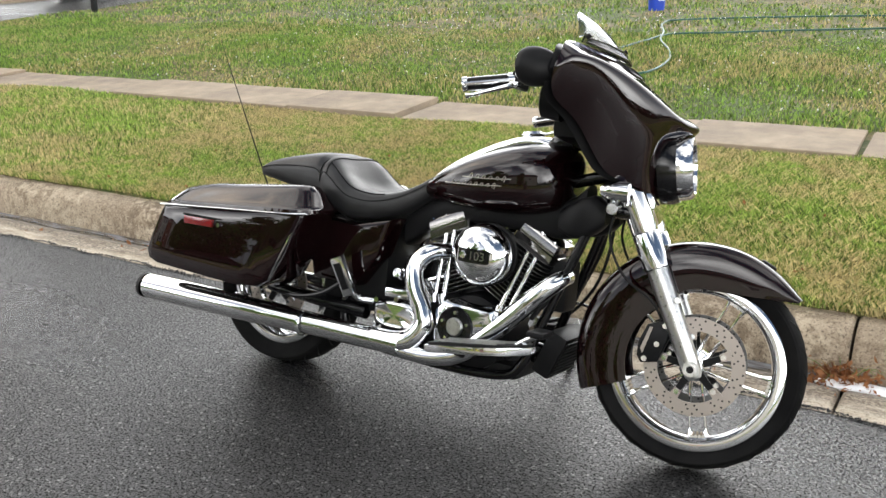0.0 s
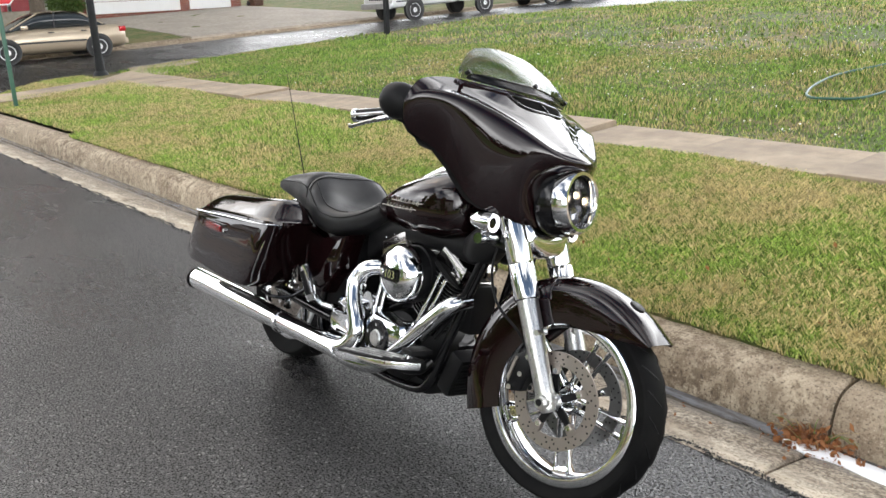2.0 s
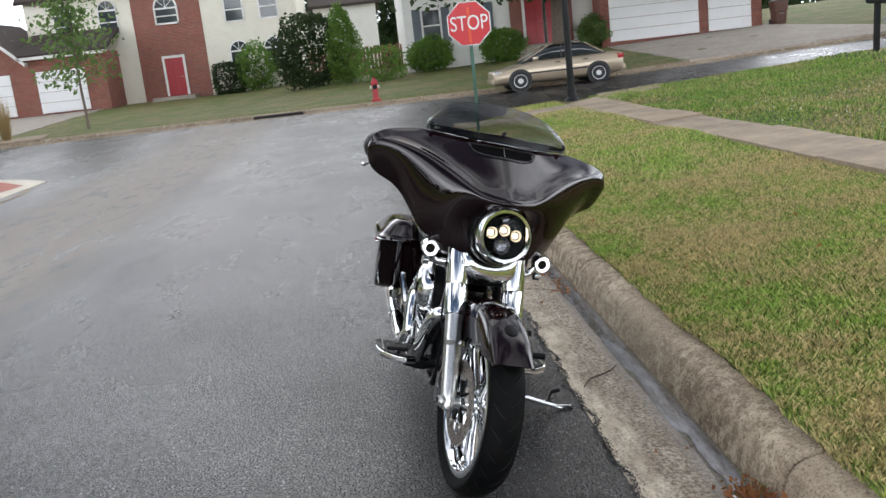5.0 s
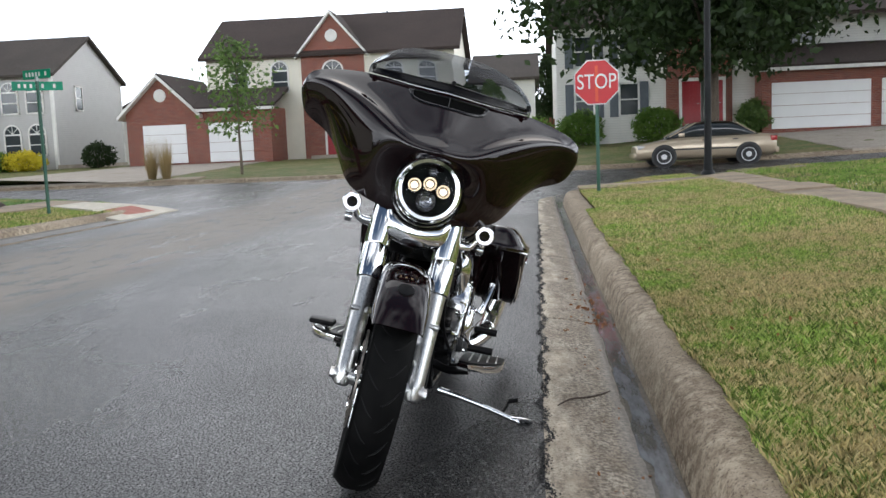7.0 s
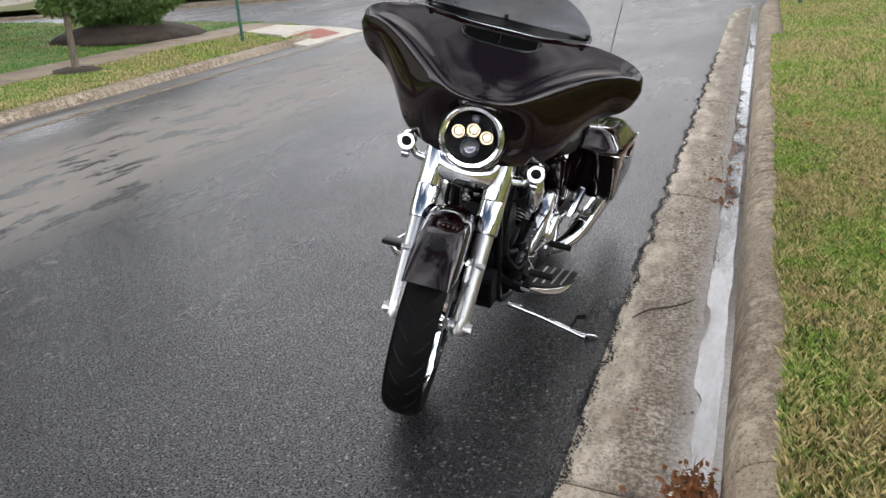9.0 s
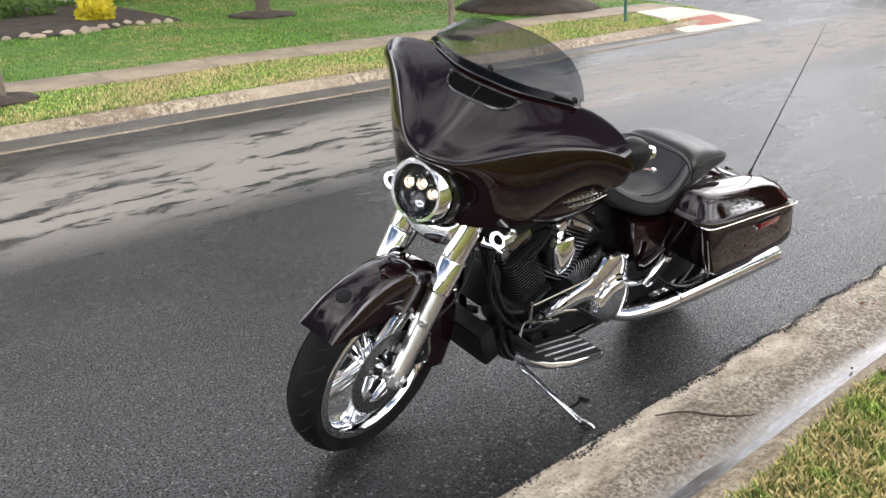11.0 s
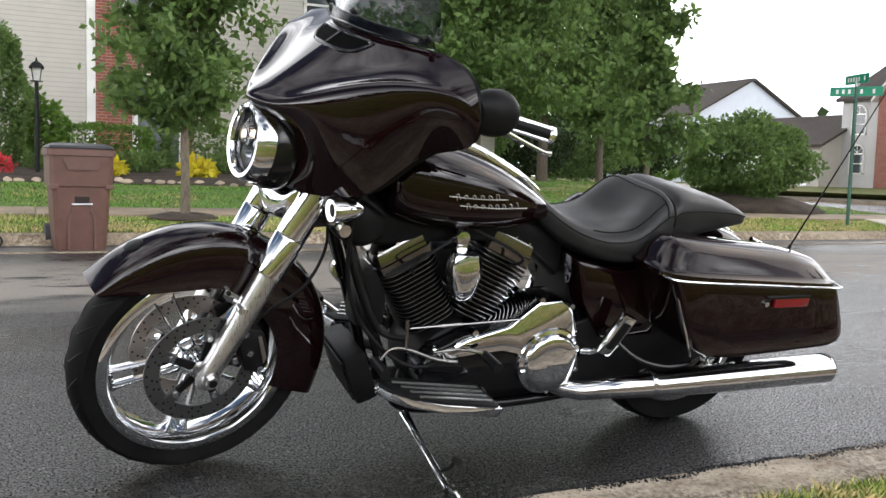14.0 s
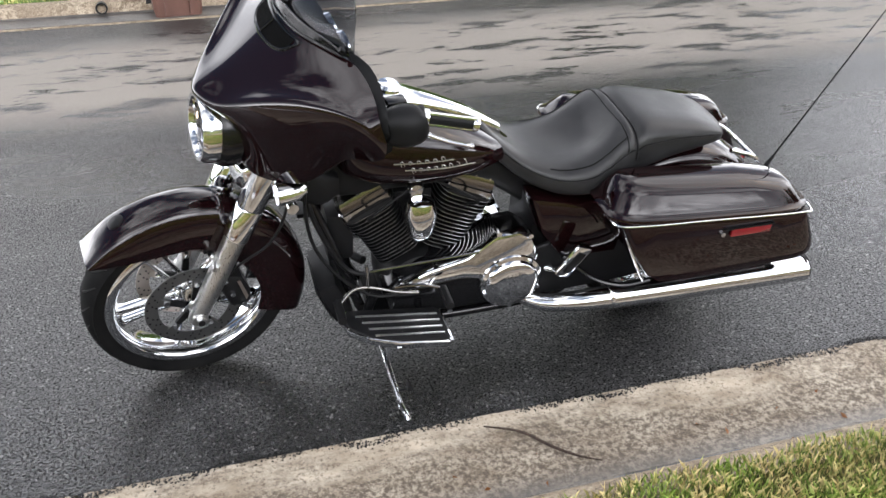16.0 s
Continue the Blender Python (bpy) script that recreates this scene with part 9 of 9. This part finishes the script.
loft(bm, [pill(x, w, zt, zb, 16, 0.5) for x, w, zt, zb in ((-0.42, 0.05, 0.86, 0.7), (-0.5, 0.07, 0.8, 0.665), (-0.75, 0.075, 0.77, 0.68), (-0.95, 0.07, 0.76, 0.66), (-1.1, 0.07, 0.7, 0.56))], 3)
bp("backbone_cover", bm, SATIN, "black backbone and coil cover below the tank")
bm = bmesh.new()
box(bm, -0.54, -0.45, -0.055, 0.06, 0.42, 0.6, 0.02, Matrix())
bp("regulator_box", bm, SATIN, "black electrical box between the down tubes")
for s in (-1, 1):
    bm = bmesh.new()
    loft(bm, [pill(x, w, zt, zb, 16, 0.6) for x, w, zt, zb in ((-0.33, 0.03, 0.8, 0.74), (-0.37, 0.05, 0.83, 0.7), (-0.43, 0.055, 0.81, 0.68), (-0.49, 0.03, 0.77, 0.7))], 3)
    bmesh.ops.translate(bm, verts=bm.verts, vec=(0, s * 0.07, 0))
    bp("fork_side_panel", bm, SATIN, "black panel beside the steering head")
COOL = pose(-0.465, 0, 0.285, 0, 22, 0)
bm = bmesh.new()
box(bm, -0.035, 0.035, -0.11, 0.115, -0.08, 0.08, 0.014, COOL)
bp("oil_cooler", bm, SATIN, "black ribbed oil cooler")
for k in range(9):
    bm = bmesh.new()
    z = -0.06 + 0.015 * k
    box(bm, 0.036, 0.041, -0.1, 0.105, z, z + 0.005, 0.0, COOL)
    bp("cooler_fin", bm, SATIN)
bm = bmesh.new()
lathe(bm, [(0, 0.07), (0.03, 0.068), (0.036, 0.06), (0.037, -0.01)], (-0.55, 0.0, 0.26), (1, 0, -0.2), 24)
bp("oil_filter", bm, GLOSSBLACK)
bp("wiring_loom", tubed([(-0.38, 0.08, 0.78), (-0.4, 0.11, 0.66), (-0.44, 0.12, 0.55), (-0.5, 0.13, 0.44), (-0.57, 0.15, 0.42)], 0.009, 8), SATIN)
bp("wiring_loom", tubed([(-0.38, -0.08, 0.78), (-0.41, -0.11, 0.64), (-0.47, -0.12, 0.5), (-0.53, -0.14, 0.4)], 0.009, 8), SATIN)
bp("clutch_cable", tubed([(-0.45, 0.12, 0.95), (-0.38, 0.14, 0.75), (-0.42, 0.13, 0.5), (-0.6, 0.17, 0.34), (-0.85, 0.17, 0.42)], 0.006, 8), SATIN)

# side stand, swung out to the left and resting on the road
foot = inv @ Vector((-0.612, 0.412, 0.012))
st0 = Vector((-0.597, 0.15, 0.18))
ss = group_part("side_stand", False, "chrome side stand resting on the asphalt")
bm = bmesh.new()
tube(bm, [tuple(st0), tuple(st0.lerp(foot, 0.4) + Vector((0.004, 0, 0.006))), tuple(st0.lerp(foot, 0.88)), tuple(foot)], [0.015, 0.011, 0.01, 0.012], 12)
bp("leg", bm, CHROME, "", ss)
bm = bmesh.new()
d = (foot - st0).normalized()
tube(bm, [tuple(foot - d * 0.03), tuple(foot + Vector((-0.01, 0.03, 0.004))), tuple(foot + Vector((-0.012, 0.05, 0.0)))], [0.012, 0.019, 0.012], 12, flat=0.45)
bp("foot", bm, CHROME, "", ss)
bm = bmesh.new()
q = st0.lerp(foot, 0.78)
tube(bm, [tuple(q), tuple(q + Vector((-0.03, 0.015, 0.02))), tuple(q + Vector((-0.035, 0.02, 0.045)))], 0.005, 8)
cyl(bm, q + Vector((-0.035, 0.02, 0.045)), q + Vector((-0.03, 0.055, 0.06)), 0.009, n=10)
bp("tang", bm, SATIN, "", ss)

# ---------- paving slabs, last ----------
side_walk = thing("pavement", Matrix(), "damp tan concrete pavement crossing the lawn", "pavement", kind="structure")
slab_mesh = []
for v in range(4):
    bm = bmesh.new()
    box(bm, -0.6, 0.6, WALK0, WALK1, -0.1, 0.0, 0.008)
    for q in bm.verts:
        if q.co.z > -0.05:
            q.co.z += 0.05 * (q.co.y - KERB_Y) + 0.004 * noise.noise((q.co.x * 3, q.co.y * 3, v))
        else:
            q.co.z += 0.05 * (q.co.y - KERB_Y)
    slab_mesh.append(bm)
meshes = []
for bm in slab_mesh:
    me = bpy.data.meshes.new("slab")
    bm.to_mesh(me)
    bm.free()
    me.materials.append(WALKWAY)
    meshes.append(me)
rs = random.Random(4)
for i in range(24):
    s = new("slab", meshes[i % 4])
    s.parent = side_walk
    s.matrix_world = pose(14.0 - 1.215 * i, rs.uniform(-0.012, 0.012), 0.14 + 0.035 + rs.uniform(-0.005, 0.005), rs.uniform(-0.25, 0.25), rs.uniform(-0.2, 0.2), rs.uniform(-0.3, 0.3))

far_walk = thing("pavement_far", Matrix(), "pale concrete pavement across the road", "pavement", kind="structure")
bm = bmesh.new()
box(bm, -0.745, 0.745, -0.42, 0.42, -0.08, 0.0, 0.01)
me = bpy.data.meshes.new("slab")
bm.to_mesh(me)
bm.free()
me.materials.append(WALKWAY)
for i in range(15):
    s = new("slab", me)
    s.parent = far_walk
    x = 7.0 - 1.5 * i
    s.matrix_world = pose(x, -9.05, float(land(x, -9.05)) + 0.04, -2.8, 0, 0)


# the corner: ramps from the pavement down to both kerbs
def ground_slab(outline, owner=side_walk, mat=WALKWAY, name="ramp_slab", rise=0.032):
    bm = bmesh.new()
    ring_faces(bm, [[Vector((x, y, (float(land(x, y)) if y > 0 else 0.012 + 0.148 * smoothstep(-6.7, -7.5, y) + 0.05 * max(0, FAR_Y - y)) + dz)) for x, y in outline] for dz in (rise - 0.112, rise)])
    return link(name, bm, mat, owner)


ground_slab([(-15.25, 1.3), (-13.85, 1.28), (-13.85, 2.4), (-15.25, 2.4)])
ground_slab([(-15.25, 2.415), (-13.85, 2.415), (-13.75, 2.95), (-13.2, 3.4), (-12.6, 3.7), (-14.0, 3.7), (-15.35, 3.7)])
ground_slab([(-15.4, 3.715), (-14.55, 3.715), (-14.55, 4.5), (-15.0, 5.0), (-15.8, 5.6), (-16.3, 4.6)])
PALEWALK = concrete("new pale concrete", (0.62, 0.57, 0.48), (0.4, 0.36, 0.29), 0.4)
ground_slab([(-14.5, -8.62), (-13.2, -8.62), (-12.6, -7.48), (-14.2, -7.48)], far_walk, PALEWALK, rise=0.02)
ground_slab([(-14.25, -7.46), (-12.55, -7.46), (-12.1, -7.1), (-12.1, -6.72), (-14.6, -6.72), (-14.6, -7.1)], far_walk, PALEWALK, rise=0.012)
TACTILE = concrete("red tactile paving", (0.42, 0.15, 0.11), (0.2, 0.08, 0.06), 0.3)
ground_slab([(-13.9, -7.35), (-12.8, -7.35), (-12.8, -6.9), (-13.9, -6.9)], far_walk, TACTILE, "tactile_plate", 0.024)
ground_slab([(-16.31, 4.61), (-15.82, 5.61), (-16.0, 5.9), (-16.98, 6.1), (-16.98, 4.75)])
